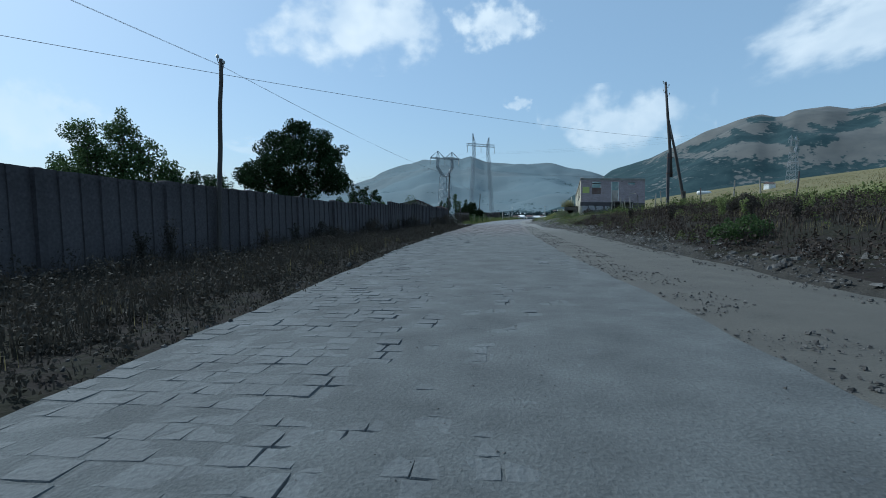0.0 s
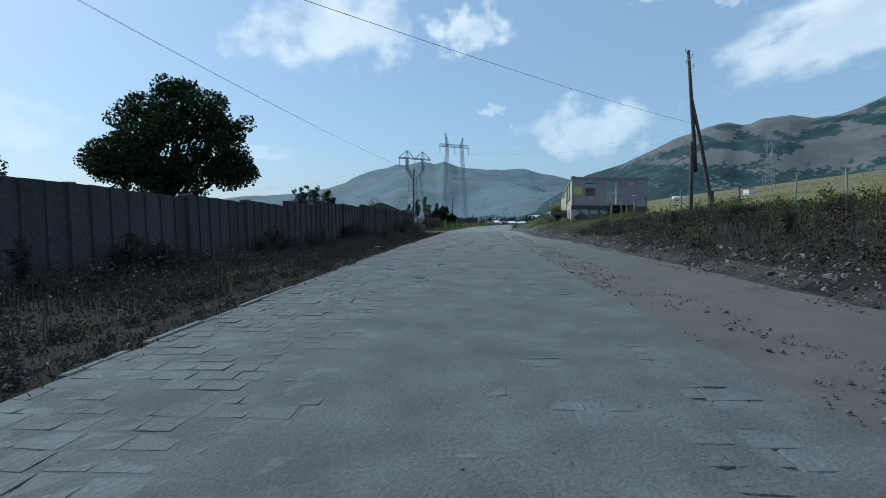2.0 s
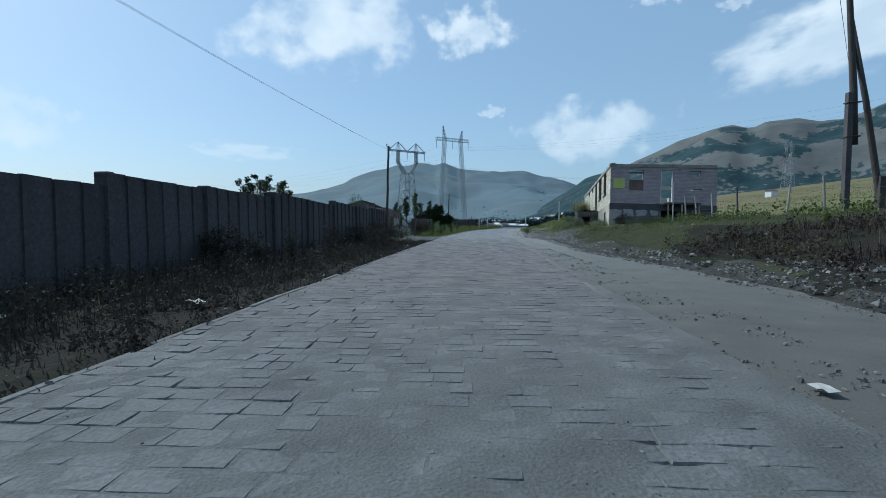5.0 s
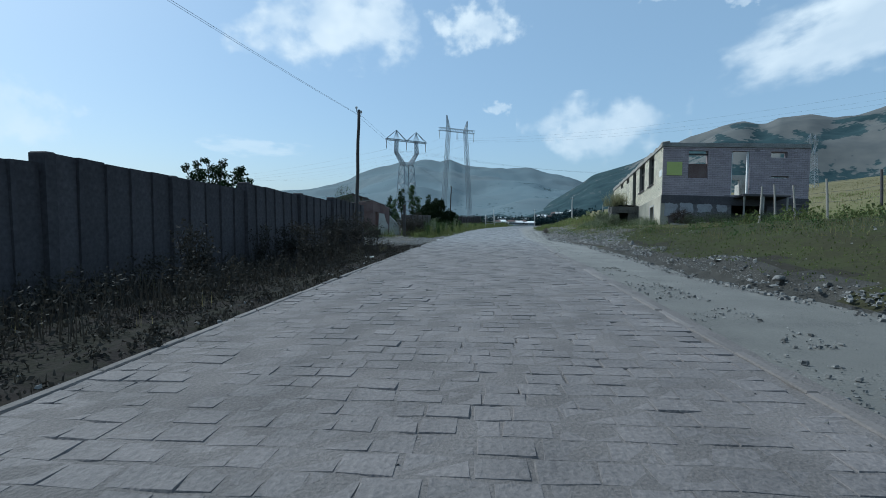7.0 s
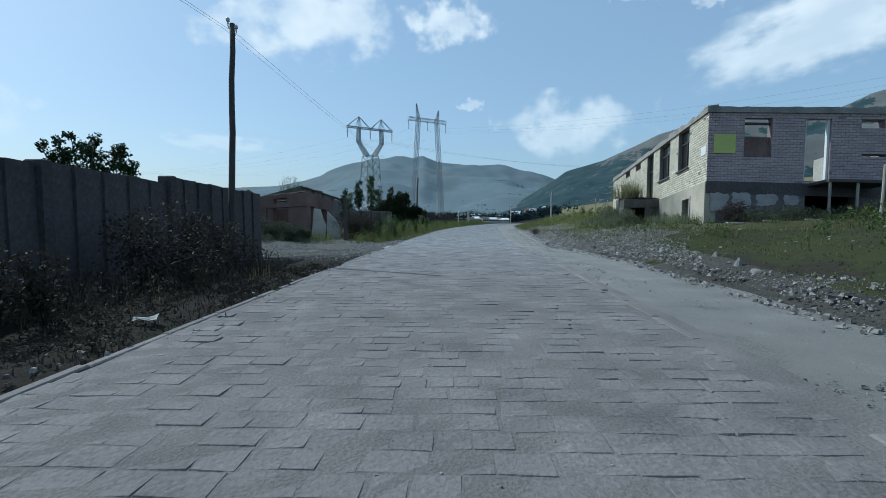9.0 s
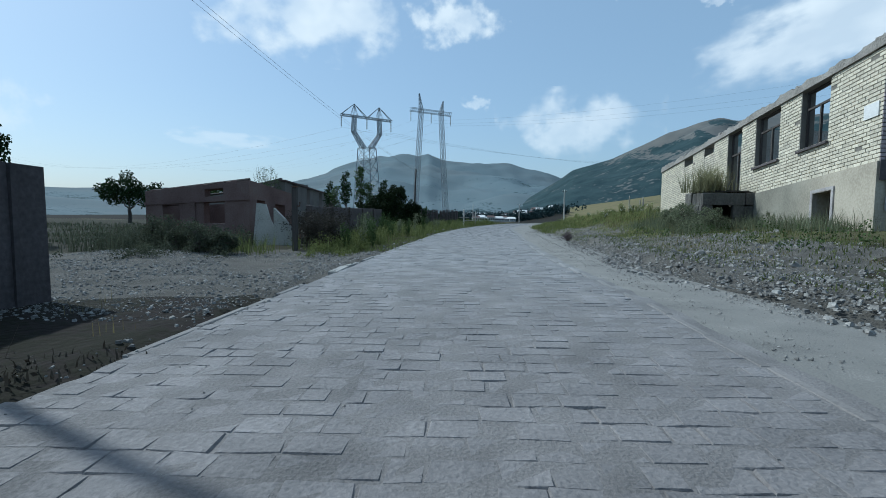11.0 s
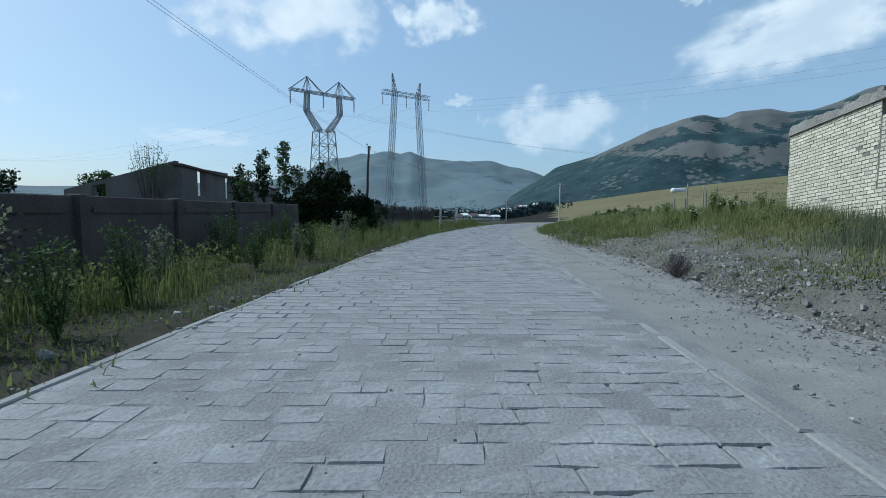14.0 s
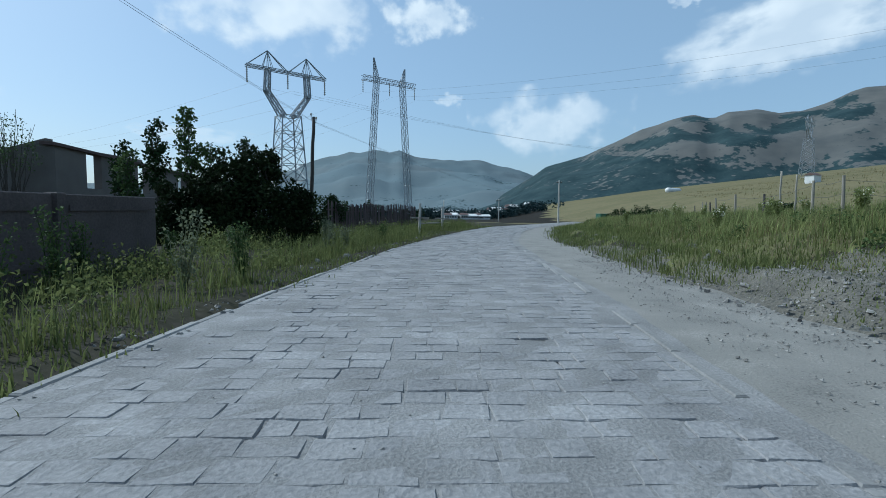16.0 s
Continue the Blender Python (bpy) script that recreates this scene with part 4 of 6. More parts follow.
cellar_hole = [(1.6, 2.45, -0.1, 1.05)]
g = Geo()
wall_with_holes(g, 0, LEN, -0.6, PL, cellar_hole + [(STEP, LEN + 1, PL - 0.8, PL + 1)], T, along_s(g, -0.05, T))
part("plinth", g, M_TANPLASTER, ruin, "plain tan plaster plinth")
g = Geo()
wall_with_holes(g, T, WID, -0.6, PL, [(3.6, 5.4, -0.1, 1.2)], T, along_u(g, -0.05, T))
g.box(T, LEN - T, -0.6, WID, LEN, PL)
g.box(WID - T, T, -0.6, WID, LEN - T, PL)
part("plinth", g, M_PLINTH, ruin, "stained, patchy plaster plinth")
g = Geo()
wall_with_holes(g, 0.09, LEN, PL - 0.8, TOP, side_holes + [(0, STEP, 0, PL)], T, along_s(g, 0.015, T))
part("side_wall", g, M_MORTAR, ruin, "pale brick wall facing the road")
g = Geo()
wall_with_holes(g, T, WID, PL, TOP, end_holes, T, along_u(g, 0.015, T))
part("end_wall", g, M_PINKBED, ruin, "pinkish block wall with gaping windows")
g = Geo()
wall_with_holes(g, T, LEN, PL, TOP - 0.6, [(1.8, 4.0, 2.2, 5), (5.6, 7.2, 1.6, 5), (9, 11, 2.4, 5), (13, 14.6, 2.2, 5)], T, along_s(g, WID - T, WID))
part("back_wall", g, M_PLASTER, ruin)
g = Geo()
wall_with_holes(g, T, WID - T, PL, TOP, [(1.5, 3.5, 2.3, 3.6)], T, along_u(g, LEN - T, LEN - 0.015))
part("far_wall", g, M_PLASTER, ruin)
g = Geo()
wall_with_holes(g, T, WID - T, PL, TOP - 0.3, [(2.0, 3.0, 1.5, 3.4), (5, 6.4, 2.4, 3.6)], T, along_u(g, 6.5, 6.75))
part("partition", g, M_PLASTER, ruin, "plastered inner wall")
g = Geo()
wall_with_holes(g, T, WID - T, PL, TOP - 0.5, [(3.0, 4.0, 1.5, 3.4)], T, along_u(g, 11.8, 12.05))
part("partition", g, M_PLASTER, ruin, "plastered inner wall")
part("floor_slab", Geo().box(T, T, PL - 0.2, WID - T, LEN - T, PL - 0.01), M_CONC, ruin)


def ragged_beam(g, length, turned, wear=1.0):
    """A concrete ring beam with a crumbled upper edge."""
    n = int(length / 0.16)
    v = []
    for y in np.linspace(-0.06, length, n + 1):
        h = BEAM - 0.05 + wear * (0.12 * noise.noise((y * 1.3, 4.2, 0.0)) + 0.16 * max(0, noise.noise((y * 5.1, 1.2, 0.0))) + 0.05 * noise.noise((y * 11.0, 2.2, 0.0)))
        w = 0.03 * noise.noise((y * 4.0, 7.7, 1.0))
        for x, z in ((-0.06, TOP), (T, TOP), (T - 0.04 + w, TOP + h), (-0.03 + w, TOP + h - 0.05 + w)):
            v.append((y, x, z) if turned else (x, y, z))
    f = [(3, 2, 1, 0), (4 * n, 4 * n + 1, 4 * n + 2, 4 * n + 3)]
    f += [(4 * i + k, 4 * i + (k + 1) % 4, 4 * i + 4 + (k + 1) % 4, 4 * i + 4 + k) for i in range(n) for k in range(4)]
    g.add(v, f)


g = Geo()
ragged_beam(g, LEN, False)
part("ring_beam", g, M_BEAM, ruin, "crumbling concrete ring beam")
g = Geo()
ragged_beam(g, WID, True, 0.18)
part("ring_beam", g, M_BEAM, ruin, "crumbling concrete ring beam")
part("ring_beam", Geo().box(0, LEN - T - 0.03, TOP + 0.002, WID, LEN + 0.05, TOP + 0.28), M_BEAM, ruin)


chunk_r = random.Random(31)
for i in range(34):  # loose lumps left on the beam
    y, q = chunk_r.uniform(0.2, LEN - 0.3), chunk_r.uniform(0.06, 0.2)
    x = chunk_r.uniform(0.02, 0.2)
    g = Geo().box(x, y, TOP + BEAM - 0.14, x + q * 0.8, y + q * 1.3, TOP + BEAM - 0.06 + q * 0.6, None, q * 0.2)
    part("concrete_lump", g, M_BEAM, ruin)


def window_frame(u0, u1, z0, z1, parent, side):
    """A weathered timber frame with a transom and one mullion, set inside the opening."""
    d0, d1 = 0.16, 0.22
    w = 0.06
    bars = [(u0, u0 + w, z0, z1), (u1 - w, u1, z0, z1), (u0 + w, u1 - w, z0, z0 + w), (u0 + w, u1 - w, z1 - w, z1), (u0 + w, u1 - w, z0 + (z1 - z0) * 0.68, z0 + (z1 - z0) * 0.68 + w), ((u0 + u1) / 2 - 0.03, (u0 + u1) / 2 + 0.03, z0 + w, z0 + (z1 - z0) * 0.68)]
    g = Geo()
    for a, b, c, d in bars:
        if side:
            g.box(d0, a, c, d1, b, d)
        else:
            g.box(a, d0, c, b, d1, d)
    part("window_frame", g, M_WOOD, parent, "weathered bare timber window frame")


for a, b, c, d in side_holes[:3]:
    window_frame(a, b, c, d, ruin, True)
for a, b, c, d in side_holes[:2]:
    part("window_sill", Geo().box(-0.08, a - 0.06, c - 0.07, 0.16, b + 0.06, c - 0.002), M_CONC, ruin)
part("window_infill", Geo().box(1.35, 0.12, 2.5, 2.35, 0.3, 3.3), M_REDWALL, ruin, "crumbling red-brown infill")
part("window_lintel", Geo().box(1.35, 0.1, 3.78, 2.35, 0.2, 3.86), M_WOOD, ruin)
part("door_frame", Geo().box(4.37, 0.1, 1.62, 4.45, 0.24, 4.05).box(3.55, 0.1, 1.62, 3.62, 0.24, 4.05), M_WHITE, ruin, "flaking white door frame")
part("cellar_door_frame", Geo().box(-0.08, 1.54, -0.1, 0.06, 1.62, 1.1).box(-0.08, 2.43, -0.1, 0.06, 2.51, 1.1).box(-0.08, 1.62, 1.03, 0.06, 2.43, 1.1), M_PALEWOOD, ruin, "bleached wooden door frame")
part("base_course", Geo().box(-0.02, -0.06, PL - 0.46, WID, -0.051, PL + 0.02), M_CONC, ruin, "dark base course above the plinth")
part("sign_board", Geo().box(0.22, -0.035, 2.62, 1.02, 0.004, 3.36, None, 0.004), M_SIGN, ruin, "plain yellow-green board on the wall")
part("sign_board", Geo().box(-0.025, 0.12, 2.6, 0.004, 0.62, 2.95, None, 0.004), M_WHITE, ruin, "faded white board on the wall")
porch = empty("porch", label="")
porch.parent = ruin
part("porch_roof", Geo().box(3.7, -1.3, 1.4, 5.95, -0.065, 1.52, None, 0.02), M_CONC, porch)
for u, s in ((3.8, -1.2), (4.72, -1.2), (5.85, -1.2)):
    part("porch_post", Geo().tube([(u, s, -0.7), (u, s, 1.4)], 0.05, 8), M_PALEWOOD, porch)

# what is left of the plinth's plaster, and the pale frame of the cellar window
def plaster_patch(u0, u1, z0, z1, seed):
    cu, cz, n = (u0 + u1) / 2, (z0 + z1) / 2, 36
    rim = []
    for i in range(n):
        a = 2 * math.pi * i / n
        c, d = math.cos(a), math.sin(a)
        k = min((u1 - u0) / 2 / max(abs(c), 1e-6), (z1 - z0) / 2 / max(abs(d), 1e-6)) * (0.92 + 0.3 * noise.noise((c * 2.2, d * 2.2, seed)) + 0.12 * noise.noise((c * 7, d * 7, seed)))
        rim.append((cu + c * k, cz + d * k))
    v = [(cu, -0.064, cz)] + [(x, -0.064, z) for x, z in rim] + [(x, -0.046, z) for x, z in rim]
    f = [(0, 1 + i, 1 + (i + 1) % n) for i in range(n)] + [(1 + i, 1 + n + i, 1 + n + (i + 1) % n, 1 + (i + 1) % n) for i in range(n)]
    part("plaster_patch", Geo().add(v, f), M_PATCH, ruin, "flaking pale plaster")


for i, (u0, u1, z0, z1) in enumerate(((0.1, 0.84, PL - 1.2, PL - 0.42), (0.93, 1.74, PL - 1.0, PL - 0.42), (1.84, 2.62, PL - 0.92, PL - 0.4), (2.85, 3.4, PL - 0.85, PL - 0.45))):
    plaster_patch(u0, u1, z0, z1, 3.7 + i)
for y0, y1, z0, z1, _ in [(*h, 0) for h in cellar_hole]:
    part("window_frame", Geo().box(-0.085, y0 - 0.09, z0, -0.052, y0, z1 + 0.08).box(-0.085, y1, z0, -0.052, y1 + 0.09, z1 + 0.08).box(-0.085, y0, z1, -0.052, y1, z1 + 0.08), M_PATCH, ruin, "flaking white surround")

# bricks laid in courses on the two outer faces
CH = 0.1
BL = 0.255


def brick_mesh(w, h, d, material):
    """One brick with bevelled face edges; its face looks to -y."""
    c = 0.008
    v = [(0, 0, 0), (w, 0, 0), (w, 0, h), (0, 0, h), (c, -d, c), (w - c, -d, c), (w - c, -d, h - c), (c, -d, h - c)]
    return Geo().add(v, [(4, 5, 6, 7), (0, 1, 5, 4), (1, 2, 6, 5), (2, 3, 7, 6), (3, 0, 4, 7)]).mesh("brick", material)


def brick_rows(length, holes, seed, CH=0.1, BL=0.255, start=0.0, base=None, top=None):
    r = random.Random(seed)
    base, top = PL if base is None else base, TOP if top is None else top
    for i in range(int(round((top - base) / CH))):
        z = base + i * CH
        gaps = sorted((h[0], h[1]) for h in holes if h[2] < z + CH / 2 < h[3])
        p = start if i % 2 else start - BL / 2
        while p < length:
            cuts = [(max(p, start), min(p + BL, length))]
            for c, d in gaps:
                cuts = [q for a, b in cuts for q in ((a, min(b, c)), (max(a, d), b)) if q[1] - q[0] > 0.03]
            for a, b in cuts:
                if b - a > 0.03 and r.random() > 0.004:
                    yield a, b, z, r.uniform(0.008, 0.02)
            p += BL


def bricks_joined(rows, side, CH=0.1):
    v, f = [], []
    for a, b, z, d in rows:
        k, c = len(v), 0.012
        q = [(a + 0.006, 0.015, z + 0.006), (b - 0.006, 0.015, z + 0.006), (b - 0.006, 0.015, z + CH - 0.008), (a + 0.006, 0.015, z + CH - 0.008)]
        q += [(a + c, 0.015 - d, z + c), (b - c, 0.015 - d, z + c), (b - c, 0.015 - d, z + CH - c - 0.004), (a + c, 0.015 - d, z + CH - c - 0.004)]
        v += [(y, x, zz) for x, y, zz in q] if side else q
        f += [(4 + k, 5 + k, 6 + k, 7 + k), (k, 1 + k, 5 + k, 4 + k), (1 + k, 2 + k, 6 + k, 5 + k), (2 + k, 3 + k, 7 + k, 6 + k), (3 + k, k, 4 + k, 7 + k)]
    return np.array(v), np.array(f)


blocked = [(9.9, 11.0, 2.2, 3.8), (12.4, 13.6, 2.0, 3.8)]  # window bays closed with rough blocks
all_side = list(brick_rows(LEN, side_holes + blocked, 3)) + list(brick_rows(LEN, [], 4, start=STEP, base=PL - 0.8, top=PL))
for u0, u1, z0, z1 in blocked:
    v, f = bricks_joined([q for q in brick_rows(u1 - 0.03, [], int(u0), start=u0 + 0.03, base=z0 + 0.02, top=z1)], True)
    v[:, 0] += 0.008
    tagged(part("brick_infill", fast_mesh("brick_infill", v, f, M_BRICK), None, ruin, "recessed bricks closing a window bay"), kind="stuff")
near_side = [q for q in all_side if q[0] > 13.8 and q[1] - q[0] > BL - 0.01][:300]
chosen = set(near_side)
v, f = bricks_joined([q for q in all_side if q not in chosen], True)
tagged(part("brickwork", fast_mesh("brickwork", v, f, M_BRICK), None, ruin, "pale silicate bricks in courses"), kind="stuff")
v, f = bricks_joined(list(brick_rows(WID, end_holes, 5, 0.1, 0.26)), False, 0.1)
tagged(part("blockwork", fast_mesh("blockwork", v, f, M_PINK), None, ruin, "pinkish blocks in courses"), kind="stuff")

# the building stands level while the road climbs past it
FALL, SIDE_FALL = 0.09, 0.035
for ob in ruin.children_recursive:
    if ob.data:
        v = np.empty(3 * len(ob.data.vertices), np.float32)
        ob.data.vertices.foreach_get("co", v)
        v = v.reshape(-1, 3)
        v[:, 2] -= FALL * v[:, 1] + SIDE_FALL * v[:, 0]
        ob.data.vertices.foreach_set("co", v.ravel())

# ---- cellar entrance of dark stone, overgrown on top, before the building ----
cellar = empty("cellar_entrance", pose(8.75, 68.4, 0.5, 0, 0, -6) @ Matrix.Diagonal((0.84, 0.62, 1.26, 1)), label="dark stone cellar entrance overgrown with grass", category="cellar entrance")
stone_r = random.Random(9)


def stone_block(x0, y0, z0, x1, y1, z1):
    j = lambda: stone_r.uniform(-0.035, 0.035)
    return Geo().box(x0 + 0.008 + j(), y0 + 0.008 + j(), z0 + 0.006, x1 - 0.008 + j(), y1 - 0.008 + j(), z1 - 0.006 + j() * 0.3, None, 0.03)


for j in range(4):
    z = j * 0.36 - 0.25
    for i in range(5):  # front, with the low doorway left open
        x0 = -1.1 + i * 0.44
        if i in (1, 2) and j < 3:
            continue
        part("stone", stone_block(x0, 0, z, x0 + 0.44, 0.4, z + 0.36), M_STONE, cellar)
    for i in range(4):
        part("stone", stone_block(-1.1, 0.4 + i * 0.6, z, -0.7, 1.0 + i * 0.6, z + 0.36), M_STONE, cellar)
        part("stone", stone_block(0.7, 0.4 + i * 0.6, z, 1.1, 1.0 + i * 0.6, z + 0.36), M_STONE, cellar)
part("back_wall", Geo().box(-0.7, 2.4, -0.3, 0.7, 2.75, 1.2), M_STONE, cellar)
v = [(-1.06 + 2.12 * i / 9, 0.04 + 2.7 * j / 9, 1.2 + (0.03 + 0.13 * abs(noise.noise((i * 0.7, j * 0.6, 3.0)))) * (0 < i < 9) * (0 < j < 9)) for i in range(10) for j in range(10)]
part("earth_cover", Geo().add(v, [(i * 10 + j, (i + 1) * 10 + j, (i + 1) * 10 + j + 1, i * 10 + j + 1) for i in range(9) for j in range(9)]), M_BANK, cellar, "dark earth over the roof", True)

# ---- yard on the left: gate post, leaning slabs, ruins ----
gp = empty("gate_post", Matrix.Translation((-6.1, 65.5, -0.15)), label="dark weathered gate post at the yard's mouth", category="post")
part("shaft", Geo().box(-0.075, -0.07, -0.3, 0.075, 0.07, 2.08, None, 0.012), M_WOOD, gp)
part("cap", Geo().box(-0.09, -0.085, 2.08, 0.09, 0.085, 2.12), M_RUST, gp)
for z in (0.5, 1.5):
    part("hinge", Geo().tube([(0.08, 0, z), (0.16, 0, z), (0.16, 0, z + 0.12)], 0.025, 6), M_RUST, gp)


def broken_slab(m, outline, t, label):
    """An upright broken slab with the given outline in its plane."""
    n = len(outline)
    v = [(x, 0, z) for x, z in outline] + [(x, t, z) for x, z in outline]
    f = [tuple(range(n)), tuple(range(2 * n - 1, n - 1, -1))] + [(i + n, (i + 1) % n + n, (i + 1) % n, i) for i in range(n)]
    ob = new("concrete_slab", Geo().add(v, f).mesh("concrete_slab", M_PLASTER))
    ob.matrix_world = m
    tagged(ob, label, "slab", "broken slabs")


broken_slab(pose(-8.35, 67.5, -0.3, -3, 0, 6), [(0, 0), (0.74, 0), (0.76, 0.9), (0.62, 1.2), (0.46, 1.74), (0.14, 1.78)], 0.14, "pale broken concrete slab standing at the yard")
broken_slab(pose(-7.45, 67.2, -0.3, 4, 0, -4), [(0, 0), (0.7, 0), (0.72, 0.8), (0.45, 1.2), (0.06, 1.6)], 0.14, "pale broken concrete slab with a slanting top")

RW, RD, RH = 4.5, 3.6, 2.5  # width, depth and height of the red ruin
red = empty("red_ruin", pose(-13.36, 69.23, -0.15, 0, 0, -8), label="roofless red-brown single-storey ruin with open doorways", category="building")
holes = [(0.75, 1.5, -0.3, 1.7), (2.55, 3.45, 0.85, 1.75), (2.6, 3.4, 1.98, 2.3)]
g = Geo()
wall_with_holes(g, 0, RW, -0.3, RH, holes, 0.35, along_u(g, 0, 0.35))
part("front_wall", g, M_REDWALL, red)
g = Geo()
wall_with_holes(g, 0.35, RD, -0.3, RH, [(0.5, 1.1, -0.3, 1.8), (1.9, 2.7, 0.9, 1.75)], 0.35, along_s(g, RW - 0.35, RW))
part("side_wall", g, M_REDWALL, red)
g = Geo()
wall_with_holes(g, 0.35, RD, -0.3, RH - 0.3, [], 0.35, along_s(g, 0, 0.35))
g.box(0.35, RD - 0.35, -0.3, RW - 0.35, RD, RH - 0.3)
part("back_wall", g, M_REDWALL, red)
# added wall: blocks the light so the doorways stay dark
part("inner_wall", Geo().box(0.35, 2.4, -0.3, RW - 0.35, 2.62, RH - 0.5), M_REDWALL, red, "added inner wall behind the dark doorways")
part("pilaster", Geo().box(1.85, -0.06, -0.3, 2.2, 0.0, 1.75), M_REDWALL, red)
part("lintel_band", Geo().box(-0.03, -0.05, 1.76, RW + 0.03, -0.003, 1.9), M_REDWALL, red, "paler worn band over the doorways")
for i in range(3):
    part("roof_beam", Geo().tube([(0.1, 0.2 + i * 0.9, RH + 0.04), (RW - 0.1, 0.2 + i * 0.9, RH + 0.07)], 0.06, 6), M_WOOD, red, "charred timber roof beam")
for i in range(9):  # rubble left along the wall's top
    x = 0.2 + i * 0.46 + random.uniform(-0.2, 0.2)
    part("rubble_brick", Geo().box(x, 0.05, RH, x + random.uniform(0.1, 0.3), 0.28, RH + random.uniform(0.03, 0.09), None, 0.01), M_REDWALL, red)

for ob in red.children:  # its head slopes down from the road corner both ways
    n = len(ob.data.vertices)
    v = np.empty(n * 3)
    ob.data.vertices.foreach_get("co", v)
    v = v.reshape(-1, 3)
    v[:, 2] -= np.clip((v[:, 2] - 0.9) / (RH - 0.9), 0, 1.1) * (0.42 * (1 - v[:, 0] / RW) + 0.4 * np.clip(v[:, 1] / RD, 0, 1))
    ob.data.vertices.foreach_set("co", v.ravel())

grey = empty("grey_ruin", pose(-17.0, 94.6, -0.2, 0, 0, 0) @ Matrix.Diagonal((1, 1.1, 1, 1)), label="grey roofless long building with empty window holes", category="building")
g = Geo()
gh = [(1.8, 2.8, 2.3, 4.0), (5.6, 6.6, 2.2, 3.8), (9.6, 10.6, 2.0, 3.5), (13, 13.8, 1.9, 3.1)]
wall_with_holes(g, 0, 6, -0.3, 4.15, gh, 0.4, along_s(g, -0.4, 0))
wall_with_holes(g, 6, 11.5, -0.3, 3.75, gh, 0.4, along_s(g, -0.4, 0))
wall_with_holes(g, 11.5, 16, -0.3, 3.3, gh, 0.4, along_s(g, -0.4, 0))
part("road_wall", g, M_GREYWALL, grey)
g = Geo()
xs = [-0.403 - 7.1 * i / 8 for i in range(9)]  # one sheet under the roof's slope, with a window hole
low, high = 1.5, 3.0
v, f = [], []
for d in (0.0, 0.4):
    for x in xs:
        v += [(x, d, -0.3), (x, d, low), (x, d, min(high, 4.35 + x * 0.26)), (x, d, 4.55 + x * 0.26)]
for i in range(8):
    for k in range(3):
        if i == 5 and k == 1:
            continue
        p, q = 4 * i + k, 4 * (i + 1) + k
        f += [(q, p, p + 1, q + 1), (q + 37, p + 37, p + 36, q + 36)]
    f.append((4 * i + 3, 4 * i + 39, 4 * i + 43, 4 * i + 7))
for p, q in ((4 * 5 + 1, 4 * 5 + 2), (4 * 6 + 2, 4 * 6 + 1), (4 * 6 + 1, 4 * 5 + 1), (4 * 5 + 2, 4 * 6 + 2), (0, 1), (1, 2), (2, 3), (33, 32), (34, 33), (35, 34)):
    f.append((p, q, q + 36, p + 36))
g.add(v, f)
part("gable_wall", g, M_GREYWALL, grey)
g = Geo()
g.add([(-0.5, -0.2, 4.15), (0.15, -0.2, 4.12), (0.15, 16.2, 3.3), (-0.5, 16.2, 3.34), (-0.5, -0.2, 4.3), (0.15, -0.2, 4.26), (0.15, 16.2, 3.42), (-0.5, 16.2, 3.46)], [(3, 2, 1, 0), (4, 5, 6, 7), (0, 1, 5, 4), (1, 2, 6, 5), (2, 3, 7, 6), (3, 0, 4, 7)])
part("eaves_board", g, M_ROOFR, grey, "rusty roof edge")

# ---- fences and small things on the right ----
def post_mesh(h, r, material):
    return Geo().tube([(0, 0, -0.4), (0.01, 0, h * 0.5), (0, 0.01, h)], [r, r * 0.95, r * 0.85], 7).mesh("post", material)


fence = empty("wire_fence", label="line of thin weathered posts with slack wires", category="fence")
spots = [(16.6, 31), (16.4, 34.5), (16.2, 38), (15.6, 42.3), (13.8, 46.5), (14.1, 49.6), (13.4, 52.7), (13.2, 55.2), (13.0, 58.5)]
spots2 = [(14.2, 84.2), (12.3, 86.6), (12.6, 88.2), (13.2, 91.5), (14.2, 95), (15.6, 99), (17.5, 103), (20, 108), (22.5, 113), (25, 119)]
for x, y, h, lean in ((11.7, 57.4, 1.75, 2), (13.2, 57.3, 1.7, -5)):
    ob = new("fence_post", post_mesh(h, 0.045, M_PALEWOOD))
    ob.matrix_world = pose(x, y, float(height(x, y)) - 0.1, 0, lean, 0)
    tagged(ob, "pale leaning wooden post before the ruined building", "fence post", "lone fence posts")
fence2 = empty("wire_fence", label="leaning grey posts of a slack wire fence in the meadow", category="fence")
for fe, line in ((fence, spots), (fence2, spots2)):
    tops = []
    for i, (x, y) in enumerate(line):
        h = random.Random(int(y * 7)).uniform(1.4, 1.85) - (0.45 if fe is fence2 else 0)
        z = float(height(x, y))
        piece("post", post_mesh(h, 0.05, M_PALEWOOD if i % 3 else M_CONC), fe, pose(x, y, z, random.uniform(-4, 4), random.uniform(-4, 4), 0))
        tops.append(Vector((x, y, z + h)))
    for dz in (0.15, 0.55, 0.95):
        g = Geo()
        for a, b in zip(tops, tops[1:]):
            m = (a + b) / 2
            g.tube([a - Vector((0, 0, dz)), m - Vector((0, 0, dz + 0.06)), b - Vector((0, 0, dz))], 0.006, 3, False)
        part("fence_wire", g, M_WIRE, fe)
for x, y, h in ((12.0, 88.9, 1.75), (13.5, 90.2, 1.6)):
    z = float(height(x, y))
    pole("metal_pole", (x, y, z - 0.2), (x, y, z + h), 0.035, 0.03, M_PALEWOOD, "thin weathered pole in the meadow grass", 0)

